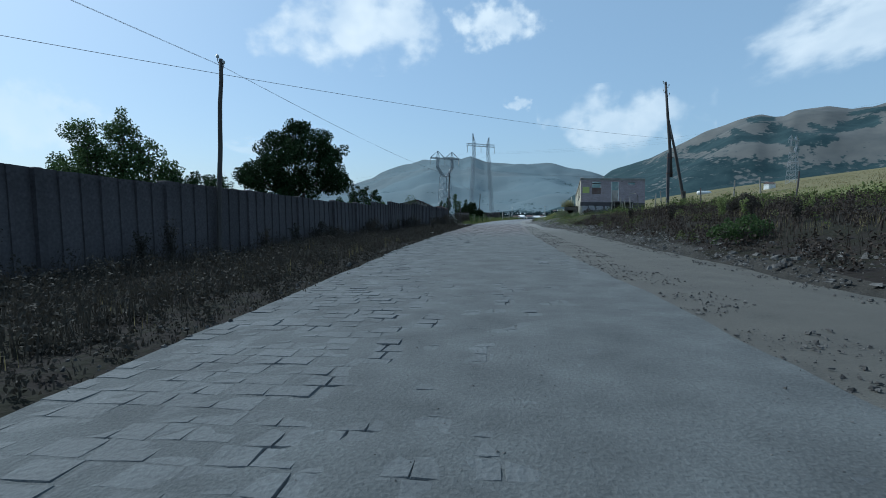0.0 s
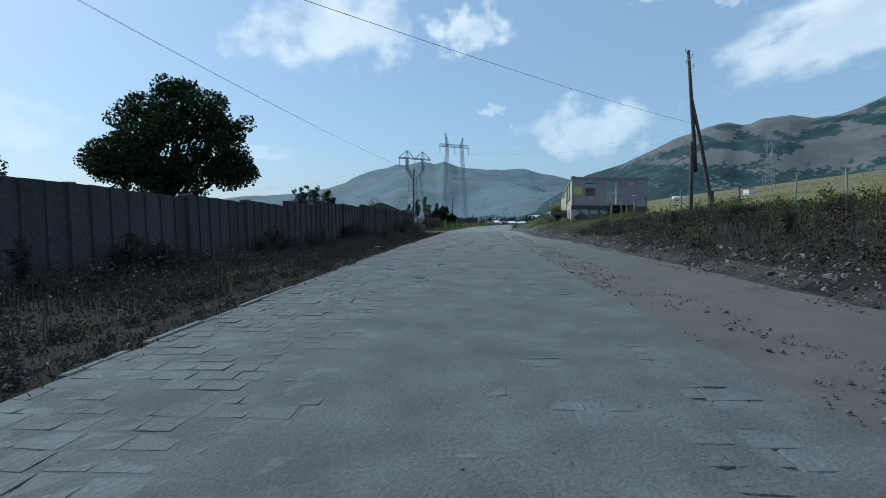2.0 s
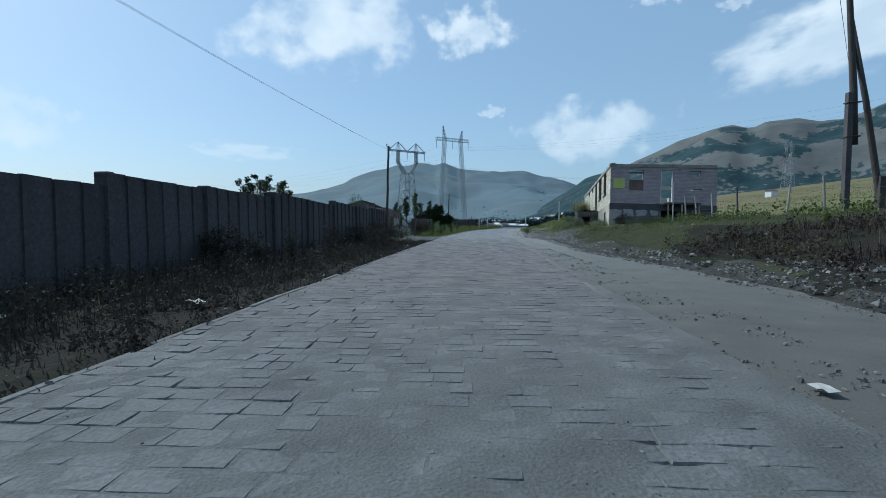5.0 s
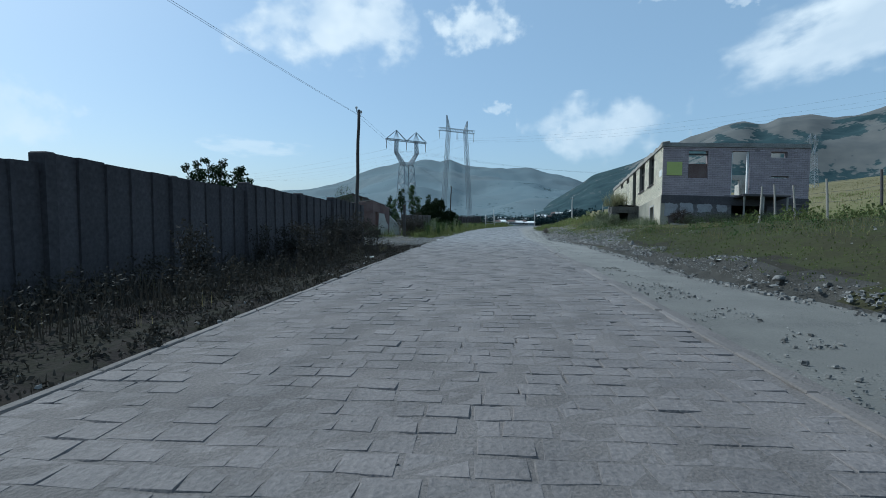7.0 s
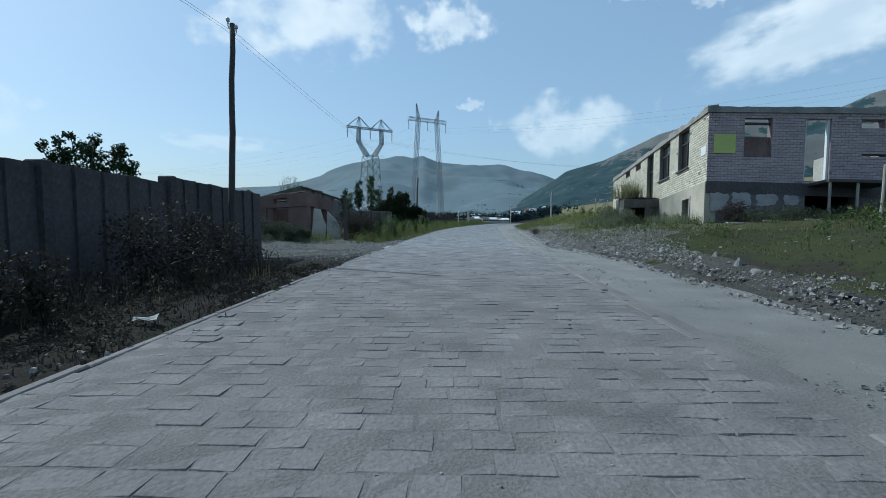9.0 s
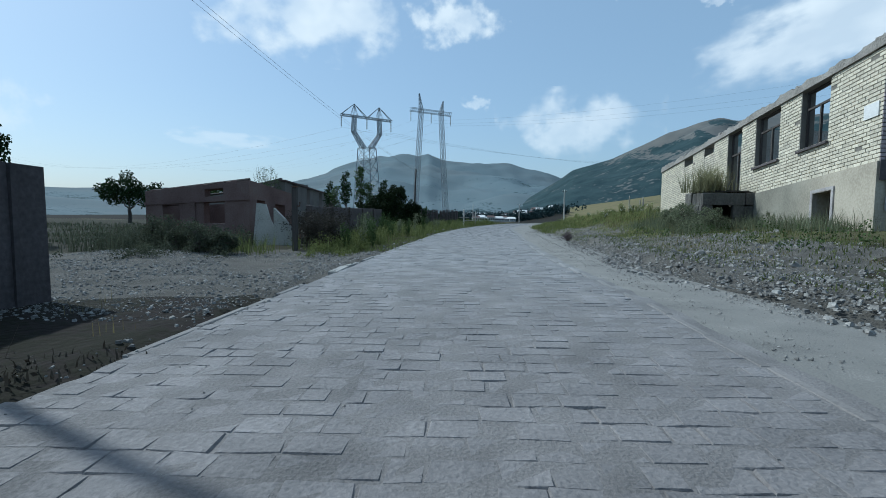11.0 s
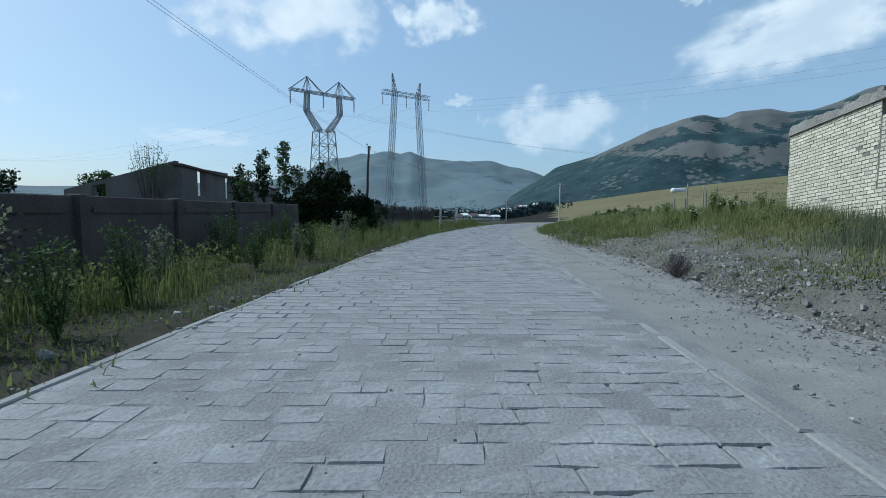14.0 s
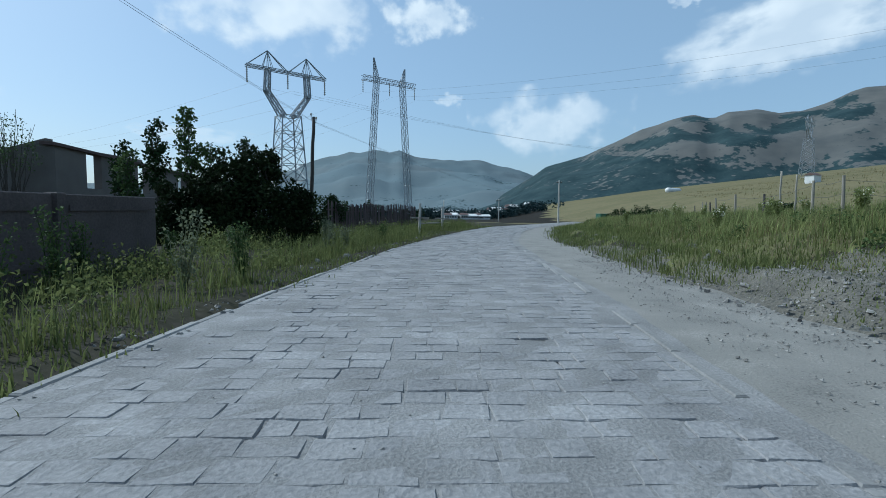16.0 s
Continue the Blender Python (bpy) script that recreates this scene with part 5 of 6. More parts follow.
tank = empty("storage_tank", pose(119, 318, float(height(119, 318)) - 1, 0, 0, 30), label="long white cylindrical tank on the meadow crest", category="tank")
part("vessel", Geo().tube([(-5.4, 0, 1.6), (-5.0, 0, 1.6), (-4.8, 0, 1.6), (4.8, 0, 1.6), (5.0, 0, 1.6), (5.4, 0, 1.6)], [0.4, 1.0, 1.3, 1.3, 1.0, 0.4], 16), M_WHITE, tank, smooth=True)
for x in (-3, 3):
    part("cradle", Geo().box(x - 0.3, -1.0, -0.6, x + 0.3, 1.0, 0.7), M_CONC, tank)
bx, by = 97, 198
hut = empty("field_hut", pose(bx, by, float(height(bx, by)), 0, 0, 25), label="small white hut on the meadow slope", category="hut")
part("wall", Geo().box(-1.6, -1.1, -0.5, 1.6, 1.1, 1.9), M_WHITE, hut)
part("roof", Geo().add([(-1.8, -1.3, 1.9), (1.8, -1.3, 1.9), (1.8, 1.3, 1.9), (-1.8, 1.3, 1.9), (-1.8, 0, 2.6), (1.8, 0, 2.6)], [(0, 1, 5, 4), (2, 3, 4, 5), (1, 2, 5), (3, 0, 4), (3, 2, 1, 0)]), M_ROOFR, hut)
binx, biny = 22.4, 137.5
bin_ob = empty("waste_bin", pose(binx, biny, float(height(binx, biny)), 0, 0, 20), label="green metal waste container beside the road", category="waste container")
part("body", Geo().box(-0.7, -0.5, 0.1, 0.7, 0.5, 1.05, None, 0.05), M_GREENP, bin_ob)
part("lid", Geo().box(-0.74, -0.54, 1.05, 0.74, 0.54, 1.13, None, 0.03), M_GREENP, bin_ob)


rail = empty("rail_fence", label="two pale posts with a rail beside the road's bend", category="fence")
for x, y, h in ((-0.75, 98.6, 1.65), (0.55, 105.2, 1.6)):
    piece("post", Geo().box(-0.06, -0.06, -0.4, 0.06, 0.06, h, None, 0.01).mesh("post", M_SLAB), rail, pose(x, y, float(height(x, y)), 0, 1, 10))
    piece("crosspiece", Geo().box(-0.5, -0.03, h * 0.5, 0.5, 0.03, h * 0.5 + 0.07, None, 0.01).mesh("crosspiece", M_PALEWOOD), rail, pose(x, y - 0.1, float(height(x, y)), 0, 1, 10))
part("rail", Geo().tube([(-0.75, 98.6, 0.55 + float(height(-0.75, 98.6))), (0.55, 105.2, 0.55 + float(height(0.55, 105.2)))], 0.04, 6), M_PALEWOOD, rail)

# ---- village and woods in the distance ----
def house(x, y, w, d, h, turn, wallm, roofm, label):
    ob = empty("house", pose(x, y, float(height(x, y)), 0, 0, turn), label=label, category="house")
    part("wall", Geo().box(-w / 2, -d / 2, -2, w / 2, d / 2, h), wallm, ob)
    r = h + w * 0.28
    part("roof", Geo().add([(-w / 2 - 0.4, -d / 2 - 0.4, h), (w / 2 + 0.4, -d / 2 - 0.4, h), (w / 2 + 0.4, d / 2 + 0.4, h), (-w / 2 - 0.4, d / 2 + 0.4, h), (-w / 2, 0, r), (w / 2, 0, r)], [(0, 1, 5, 4), (2, 3, 4, 5), (1, 2, 5), (3, 0, 4), (3, 2, 1, 0)]), roofm, ob)
    for i in range(3):
        u = -w / 2 + w * (i + 0.5) / 3
        part("window", Geo().box(u - 0.5, -d / 2 - 0.03, h * 0.35, u + 0.5, -d / 2 + 0.02, h * 0.75), M_DARK, ob)
    return ob


r = random.Random(11)
for i in range(34):
    x, y = r.uniform(-5, 80), r.uniform(400, 600)
    house(x, y, r.uniform(6, 11), r.uniform(5, 8), r.uniform(2.6, 4.2), r.uniform(-30, 30), M_WHITE if r.random() < 0.7 else M_PLASTER, M_ROOFR if r.random() < 0.5 else M_WHITE, "pale village house with a pitched roof")
for i in range(9):
    house(7 + i * 2.6 + r.uniform(-0.6, 0.6), 338 + r.uniform(-6, 6), r.uniform(2.6, 4.5), 4, r.uniform(1.7, 2.5), r.uniform(-15, 15), M_WHITE, M_WHITE if i % 3 else M_ROOFR, "small white village house in a row")


# ---- trees and bushes ----
def leaf_cloud(centers, radii, n, size, seed, squash=1.0):
    """Small folded leaves scattered in and round clumps."""
    r = np.random.default_rng(seed)
    centers, radii = np.array(centers, float), np.array(radii, float)
    w = radii**2
    k = r.choice(len(centers), n, p=w / w.sum())
    d = r.normal(size=(n, 3))
    d /= np.linalg.norm(d, axis=1)[:, None]
    rad = radii[k] * np.cbrt(r.uniform(0.18, 1.25, n))
    p = centers[k] + d * rad[:, None] * np.array([1, 1, squash])
    a = r.normal(size=(n, 3))
    a[:, 2] -= 0.4
    a /= np.linalg.norm(a, axis=1)[:, None]
    b = np.cross(a, r.normal(size=(n, 3)))
    b /= np.linalg.norm(b, axis=1)[:, None]
    s = size * r.uniform(0.6, 1.4, n)[:, None]
    nrm = np.cross(a, b)
    v = np.stack([p, p + a * s * 0.5 + b * s * 0.32 + nrm * s * 0.08, p + a * s, p + a * s * 0.5 - b * s * 0.32 + nrm * s * 0.08], 1).reshape(-1, 3)
    return v, np.arange(4 * n).reshape(n, 4)


def limbs(g, base, top, r0, r1, rnd, wob=0.12):
    base, top = Vector(base), Vector(top)
    n = 6
    pts = [base.lerp(top, i / n) + Vector((rnd.uniform(-wob, wob), rnd.uniform(-wob, wob), 0)) * (0 < i < n) for i in range(n + 1)]
    g.tube(pts, [r0 + (r1 - r0) * i / n for i in range(n + 1)], 7)
    return pts


def tree(name, x, y, fork, crowns, leaves, size, mat, label, r0=0.22, seed=1, squash=0.9):
    """A trunk that forks into limbs, one to each clump of the crown. crowns: (dx, dy, z, radius)."""
    z = float(height(x, y))
    rnd = random.Random(seed)
    ob = empty(name, Matrix.Translation((x, y, z)), label=label, category="tree" if "tree" in name else "bush")
    g = Geo()
    pts = limbs(g, (0, 0, -0.3), (0.05, 0, fork), r0, r0 * 0.75, rnd, 0.05)
    cs, rs = [], []
    for dx, dy, cz, cr in crowns:
        limbs(g, pts[-1] - Vector((0, 0, rnd.uniform(0, fork * 0.3))), (dx, dy, cz), r0 * 0.45, 0.02, rnd)
        for _ in range(9):
            q = Vector((rnd.gauss(0, 1), rnd.gauss(0, 1), rnd.gauss(0, 1))).normalized() * cr * rnd.uniform(0.55, 1.02)
            c = (dx + q.x, dy + q.y, cz + q.z * squash)
            cs.append(c), rs.append(cr * rnd.uniform(0.22, 0.42))
            limbs(g, (dx * 0.85, dy * 0.85, cz - cr * 0.2), c, r0 * 0.14, 0.008, rnd, 0.06)
        cs.append((dx, dy, cz)), rs.append(cr * 0.7)
    part("trunk", g, M_BARK, ob, smooth=True)
    v, f = leaf_cloud(cs, rs, leaves, size, seed, squash)
    part("crown", fast_mesh("crown", v, f, mat), None, ob)
    return ob


BACK = "behind the concrete wall"
broad = tree("tree", -14.25, 31.6, 2.3, [(-2.3, 0, 4.0, 1.45), (-1.1, 0.4, 5.2, 1.6), (1.5, -0.3, 5.4, 1.6), (2.3, 0.1, 5.0, 1.15), (2.4, 0.2, 4.1, 1.45), (0, -0.6, 4.3, 2.0), (0.2, 0.3, 6.3, 1.25), (0.7, 0.1, 6.7, 0.8), (-2.8, 0.2, 3.5, 0.95), (3.1, -0.2, 3.4, 0.9), (-1.3, -0.4, 3.3, 1.2), (1.6, -0.4, 3.3, 1.2), (0.2, -0.3, 3.2, 1.3)], 44000, 0.125, M_LEAF, "dark broad-crowned tree " + BACK, 0.26, 3, 0.85)
broad.matrix_world = broad.matrix_world @ Matrix.Scale(1.05, 4)
for i, (dx, dy, h) in enumerate(((-19.9, 23.6, 6.8), (-20.6, 22.2, 6.4), (-18.4, 23.5, 5.3), (-22.0, 23.1, 5.3), (-17.6, 24.1, 4.5))):
    tree("tree", dx, dy, 1.8, [(0, 0, h - 1.6, 0.95), (0.3, 0.2, h - 2.6, 1.15), (-0.3, -0.2, h - 3.4, 1.2), (0, 0.1, h - 0.75, 0.6)], 7000, 0.12, M_LEAF2, "leafy poplar in a clump " + BACK, 0.14, 40 + i, 1.25)
tree("bush", -15.3, 23.3, 0.8, [(0, 0, 2.9, 0.7), (0.8, 0.1, 2.8, 0.6), (-0.8, 0, 2.8, 0.65), (0.1, 0, 2.0, 0.9)], 3800, 0.11, M_LEAF, "low green bush " + BACK, 0.1, 60)
tree("bush", -20.0, 67.4, 1.2, [(0, 0, 4.5, 0.75), (-1.6, 0.3, 4.2, 0.75), (1.4, 0.2, 4.1, 0.7), (2.3, 0, 3.7, 0.6), (0.6, 0, 5.1, 0.32), (-0.7, 0, 5.25, 0.3), (-2.3, 0, 4.8, 0.3), (1.9, 0, 4.7, 0.28), (-1.4, 0, 5.0, 0.3), (0, 0, 3.0, 1.6), (-1.7, 0, 2.6, 1.2), (1.6, 0, 2.5, 1.2)], 11000, 0.14, M_LEAF, "dark round bush " + BACK, 0.13, 61)
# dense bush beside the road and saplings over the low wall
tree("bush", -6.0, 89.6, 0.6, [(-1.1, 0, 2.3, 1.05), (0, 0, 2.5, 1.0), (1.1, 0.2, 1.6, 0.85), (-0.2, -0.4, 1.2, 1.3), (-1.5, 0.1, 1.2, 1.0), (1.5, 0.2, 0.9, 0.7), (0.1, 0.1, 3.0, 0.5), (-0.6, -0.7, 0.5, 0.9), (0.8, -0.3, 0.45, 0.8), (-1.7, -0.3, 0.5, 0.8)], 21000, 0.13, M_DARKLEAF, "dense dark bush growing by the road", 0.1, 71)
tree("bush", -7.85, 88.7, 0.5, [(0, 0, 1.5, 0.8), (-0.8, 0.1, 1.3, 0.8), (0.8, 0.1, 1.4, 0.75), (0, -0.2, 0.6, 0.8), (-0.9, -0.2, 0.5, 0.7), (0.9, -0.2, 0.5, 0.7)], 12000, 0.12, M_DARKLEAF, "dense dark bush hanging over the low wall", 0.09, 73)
tree("bush", -4.7, 96.0, 0.5, [(0, 0, 1.3, 0.7), (-0.7, 0, 1.5, 0.7)], 2600, 0.10, M_LEAF, "small dark bush at the plank fence", 0.07, 72)
for i, (x, y, h) in enumerate(((-10.7, 91.3, 4.9), (-9.4, 91.1, 5.2), (-12.1, 91.5, 4.0), (-8.7, 91.4, 3.9), (-7.5, 91.7, 4.0), (-11.4, 90.7, 3.6))):
    tree("tree", x, y, 1.7, [(0.05, 0, h - 0.5, 0.32), (-0.12, 0.1, h - 1.15, 0.42), (0.15, 0, h - 1.85, 0.5), (0, 0, h - 2.5, 0.5)], 1500, 0.13, M_LEAF2 if i % 2 else M_LEAF, "slender sapling behind the low wall", 0.06, 80 + i, 1.3)
# nearly bare shrub on the ruin
shrub = empty("bush", Matrix.Translation((-18.2, 93.5, 0)), label="nearly bare twiggy shrub before the grey ruin", category="bush")
g, rnd = Geo(), random.Random(5)
for i in range(34):
    a, s = rnd.uniform(0, 6.28), rnd.uniform(0.2, 1.0)
    limbs(g, (0.1 * math.cos(a), 0.1 * math.sin(a), 0), (s * 1.3 * math.cos(a), s * math.sin(a), rnd.uniform(3.6, 5.4)), 0.035, 0.006, rnd, 0.08)
part("branch", g, M_BARK, shrub)
v, f = leaf_cloud([(0, 0, 4.2), (0.5, 0, 3.4), (-0.6, 0, 3.6)], [0.9, 0.8, 0.8], 900, 0.09, 77)
part("crown", fast_mesh("crown", v, f, M_LEAF2), None, shrub)
# greenery far left through the gap, and by the right side of the road
tree("tree", -34, 98, 1.5, [(0, 0, 3.6, 1.6), (-1.8, 0, 3.0, 1.5), (1.8, 0, 2.8, 1.4)], 4500, 0.22, M_LEAF, "dark bushy tree beyond the yard", 0.2, 90)
tree("tree", -26, 100, 1.5, [(0, 0, 3.2, 1.2), (1.2, 0, 2.6, 1.2)], 3000, 0.2, M_LEAF2, "light green tree beyond the yard", 0.15, 91)
for i, (x, y, s) in enumerate(((24, 135, 1.0), (29, 140, 1.2), (34, 150, 0.9), (40, 128, 0.8), (-7, 108, 0.9), (-6, 114, 1.1), (-3, 124, 1.0))):
    tree("bush", x, y, 0.5, [(0, 0, 1.0 * s, 0.9 * s), (1.1 * s, 0, 0.8 * s, 0.8 * s), (-1.0 * s, 0.2, 0.8 * s, 0.8 * s)], 1600, 0.16, M_LEAF, "low dark bush in the meadow" if x > 0 else "dark bush along the plank fence", 0.08, 100 + i)

# far woods round the village, not to be counted
cs, rs = [], []
r = random.Random(21)
for i in range(420):
    x = r.uniform(-120, 80)
    y = r.uniform(360, 640)
    if 10 < x < 70 and y < 400 and r.random() < 0.8:
        continue
    h = r.uniform(2.5, 5.5)
    z = float(height(x, y))
    for k in range(3):
        cs.append((x + r.uniform(-2, 2), y + r.uniform(-2, 2), z + h * (0.4 + 0.25 * k))), rs.append(h * 0.33)
for i in range(170):  # a belt behind the row of white houses
    x, y, h = r.uniform(-14, 66), r.uniform(350, 400), r.uniform(3.0, 6.0)
    z = float(height(x, y))
    for k in range(3):
        cs.append((x + r.uniform(-1.5, 1.5), y + r.uniform(-2, 2), z + h * (0.3 + 0.27 * k))), rs.append(h * 0.34)
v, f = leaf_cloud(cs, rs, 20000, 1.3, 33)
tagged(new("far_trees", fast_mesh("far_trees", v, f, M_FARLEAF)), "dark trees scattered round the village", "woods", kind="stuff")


# ---- grass and weeds ----
def blades(spots, heights, per, width, seed, lean=0.45, spread=0.12):
    """Bent tapering blades in tufts. spots (n, 3), heights (n,)."""
    r = np.random.default_rng(seed)
    n = len(spots) * per
    base = np.repeat(spots, per, 0) + np.concatenate([r.normal(0, spread, (n, 2)), np.zeros((n, 1))], 1)
    h = np.repeat(heights, per) * r.uniform(0.45, 1.15, n)
    a = r.uniform(0, 2 * np.pi, n)
    d = np.stack([np.cos(a), np.sin(a), np.zeros(n)], 1)
    s = np.stack([-d[:, 1], d[:, 0], np.zeros(n)], 1) * (width * r.uniform(0.6, 1.4, n))[:, None]
    bendy = r.uniform(0.1, 1.0, n)[:, None] * lean
    up = np.array([0, 0, 1.0])
    m = base + up * (h * 0.55)[:, None] + d * bendy * (h * 0.3)[:, None]
    t = base + up * h[:, None] + d * bendy * h[:, None]
    v = np.stack([base - s, base + s, m + s * 0.7, m - s * 0.7, t], 1).reshape(-1, 3)
    k = np.arange(n)[:, None] * 5
    f = np.concatenate([k + np.array([[0, 1, 2]]), k + np.array([[0, 2, 3]]), k + np.array([[3, 2, 4]])])
    return v, f


def scatter(n, u0, u1, y0, y1, seed, thin=0.0, size=1.6):
    """Spots between two lines beside the road, thinned in patches."""
    r = np.random.default_rng(seed)
    y = r.uniform(y0, y1, n)
    u = r.uniform(u0, u1, n)
    x = u + bend(y) + verge(y) * sstep(2.2, 4.0, u) * (1 - sstep(14, 30, u))
    keep = np.array([noise.noise((a / size, b / size, seed * 1.3)) for a, b in zip(x, y)]) > thin - 0.5
    x, y = x[keep], y[keep]
    return np.stack([x, y, height(x, y) - 0.03], 1)


def lay_low(s):
    """Keeps to where the rubble lies."""
    s[:, 2] += 0.03
    return s


def grassy(s):
    """Leaves the stony ground before the building bare."""
    u = s[:, 0] - bend(s[:, 1])
    return s[~((s[:, 1] > 58) & (s[:, 1] < 70) & (u < 8.3 + 0.5 * np.sin(s[:, 1] * 1.7)))]


def meadow(name, spots, h0, h1, per, width, mat, label, seed, spread=0.12, lean=0.45):
    r = np.random.default_rng(seed)
    v, f = blades(spots, r.uniform(h0, h1, len(spots)), per, width, seed, lean, spread)
    return tagged(new(name, fast_mesh(name, v, f, mat)), label, "grass", kind="stuff")


def off_road(s):
    """Leaves a bare strip of soil along the paving at the yard's end."""
    u = s[:, 0] - bend(s[:, 1])
    return s[(u < -4.8 + 0.3 * np.sin(s[:, 1] * 1.9)) | (s[:, 1] > 76)]


def clear_left(s):
    """Leaves the wall itself, the yard's mouth and the paving free."""
    wx = W0.x + (W1.x - W0.x) * (s[:, 1] - W0.y) / (W1.y - W0.y)
    gap = (s[:, 1] > 56.8) & (s[:, 1] < 65.5)
    ok = np.where(s[:, 1] < 56.8, s[:, 0] > wx + 0.15, np.where(gap, (s[:, 0] < -6.6) & (s[:, 1] > 64.5), s[:, 0] > -6.4))
    return s[ok]


meadow("weeds", clear_left(scatter(5300, -10, -4.6, -4, 54, 31, 0.25)), 0.15, 0.6, 7, 0.007, M_WEED, "dark weeds along the foot of the wall", 31, 0.2, 0.7)
meadow("weeds", off_road(clear_left(scatter(3200, -8.6, -4.0, 64, 112, 32, 0.42))), 0.2, 0.7, 11, 0.008, M_VERGE, "green weeds along the low wall", 32, 0.2, 0.6)
meadow("grass", clear_left(scatter(3600, -5.4, -3.4, 58, 112, 33, 0.3)), 0.04, 0.16, 6, 0.010, M_VERGE, "short green grass at the road edge", 33, 0.2, 0.8)
meadow("grass", clear_left(scatter(4700, -5.6, -3.45, -4, 54, 43, 0.2)), 0.03, 0.10, 5, 0.009, M_WEED, "short dark grass at the road edge", 43, 0.2, 0.8)
meadow("dry_grass", clear_left(scatter(500, -7.5, -4.2, -4, 112, 34, 0.42)), 0.15, 0.5, 7, 0.004, M_DRY, "dry straw-coloured grass before the concrete wall", 34, 0.08, 0.25)
meadow("grass", grassy(scatter(11000, 5.4, 15, 36, 70, 77, 0.06, 2.0)), 0.02, 0.06, 5, 0.013, M_TURF, "short dark turf before the building", 77, 0.22, 0.9)
meadow("grass", scatter(8500, 7.3, 14, 68, 118, 35, 0.22, 2.2), 0.06, 0.24, 5, 0.012, M_GRASS, "green meadow grass on the bank", 35, 0.3, 0.9)
meadow("grass", scatter(6000, 5.0, 9.0, 69, 86, 89, 0.42, 0.9), 0.02, 0.07, 7, 0.006, M_VERGE, "low patchy grass over the stony bank", 89, 0.3, 1.0)
meadow("grass", scatter(2600, 5.6, 9.5, 56, 72, 90, 0.42, 0.9), 0.03, 0.12, 7, 0.009, M_TURF, "green tufts among the rubble", 90, 0.28, 1.0)
meadow("dry_grass", scatter(3600, 6.9, 18, -4, 125, 36, 0.36), 0.12, 0.4, 7, 0.005, M_DRY, "dry yellow grass on the bank", 36, 0.2, 0.5)
meadow("weeds", scatter(3100, 6.4, 15, -4, 40, 37, 0.34), 0.15, 0.5, 8, 0.009, M_BROWN, "withered brown weeds on the rubble bank", 37, 0.3, 0.8)
meadow("grass", scatter(4200, 4.9, 8.2, 79.5, 112, 94, 0.15, 1.2), 0.08, 0.3, 7, 0.009, M_VERGE, "green meadow grass close to the gravel strip", 94, 0.25, 0.8)
meadow("weeds", scatter(4200, 7.4, 16, 76, 118, 38, 0.30, 1.2), 0.2, 0.55, 10, 0.009, M_GRASS, "green weeds in the meadow", 38, 0.25, 0.7)
meadow("grass", scatter(3400, 13, 60, 20, 150, 39, 0.25, 4.0), 0.15, 0.5, 5, 0.03, M_GRASS, "meadow grass on the rising field", 39, 0.5)
meadow("dry_grass", scatter(2800, 30, 120, 60, 260, 40, 0.3, 8.0), 0.2, 0.6, 4, 0.05, M_DRY, "dry grass on the rising field", 40, 0.9)


def thicket(spots, h0, h1, per, size, mat, label, seed):
    """Low leafy weeds that grow into one another."""
    r = np.random.default_rng(seed)
    h = r.uniform(h0, h1, len(spots))
    c = np.concatenate([spots + np.array([0, 0, 1.0]) * (h * k)[:, None] for k in (0.3, 0.65)])
    v, f = leaf_cloud(c, np.concatenate([h * 0.5, h * 0.36]), per * len(spots), size, seed, 0.9)
    return tagged(new("weeds", fast_mesh("weeds", v, f, mat)), label, "weeds", kind="stuff")


thicket(clear_left(scatter(2800, -10, -4.3, -4, 54, 61, 0.2, 1.4)), 0.15, 0.7, 34, 0.055, M_WEED, "dark leafy weeds along the concrete wall", 61)
thicket(clear_left(scatter(1300, -5.0, -3.4, -4, 54, 73, 0.15, 0.9)), 0.05, 0.2, 24, 0.045, M_WEED, "low dark weeds along the road edge", 73)
yard_front = scatter(240, -13.0, -6.6, 64.6, 68.8, 66, 0.3, 1.2)
yard_front = yard_front[(yard_front[:, 0] < -8.5) | (yard_front[:, 1] < 64.9)]
thicket(yard_front, 0.3, 0.9, 80, 0.06, M_YARDWEED, "dusty leafy weeds before the red ruin", 66)
meadow("weeds", scatter(260, -13, -8.3, 64.4, 69.0, 67, 0.35), 0.3, 0.8, 12, 0.010, M_YARDWEED, "dusty grassy weeds before the red ruin", 67, 0.2, 0.6)
meadow("grass", scatter(1500, -40, -14, 55, 90, 68, 0.2, 3.0), 0.2, 0.5, 8, 0.02, M_YARDWEED, "rough grass on the open yard", 68, 0.4, 0.6)
thicket(off_road(clear_left(scatter(800, -8.4, -4.2, 65, 112, 62, 0.42, 1.2))), 0.3, 0.85, 50, 0.065, M_VERGE, "green leafy weeds along the low wall", 62)
thicket(scatter(1700, 5.5, 14, -4, 40, 63, 0.22, 1.6), 0.12, 0.5, 28, 0.075, M_BROWN, "dark brownish weeds on the bank", 63)
thicket(scatter(900, 7.0, 15, 46, 120, 64, 0.45, 1.3), 0.15, 0.45, 44, 0.055, M_LEAF2, "green leafy weeds in the meadow", 64)
tree("bush", 6.1, 13.6, 0.3, [(0, 0, 0.4, 0.42), (0.5, 0.2, 0.35, 0.36), (-0.4, 0.3, 0.3, 0.34)], 2600, 0.06, M_LEAF2, "fresh green bush among brown weeds", 0.03, 150)
dry = empty("bush", Matrix.Translation((3.9, 72.5, float(height(3.9, 72.5)))) @ Matrix.Scale(0.82, 4), label="dry purple-brown twiggy bush at the gravel strip", category="bush")
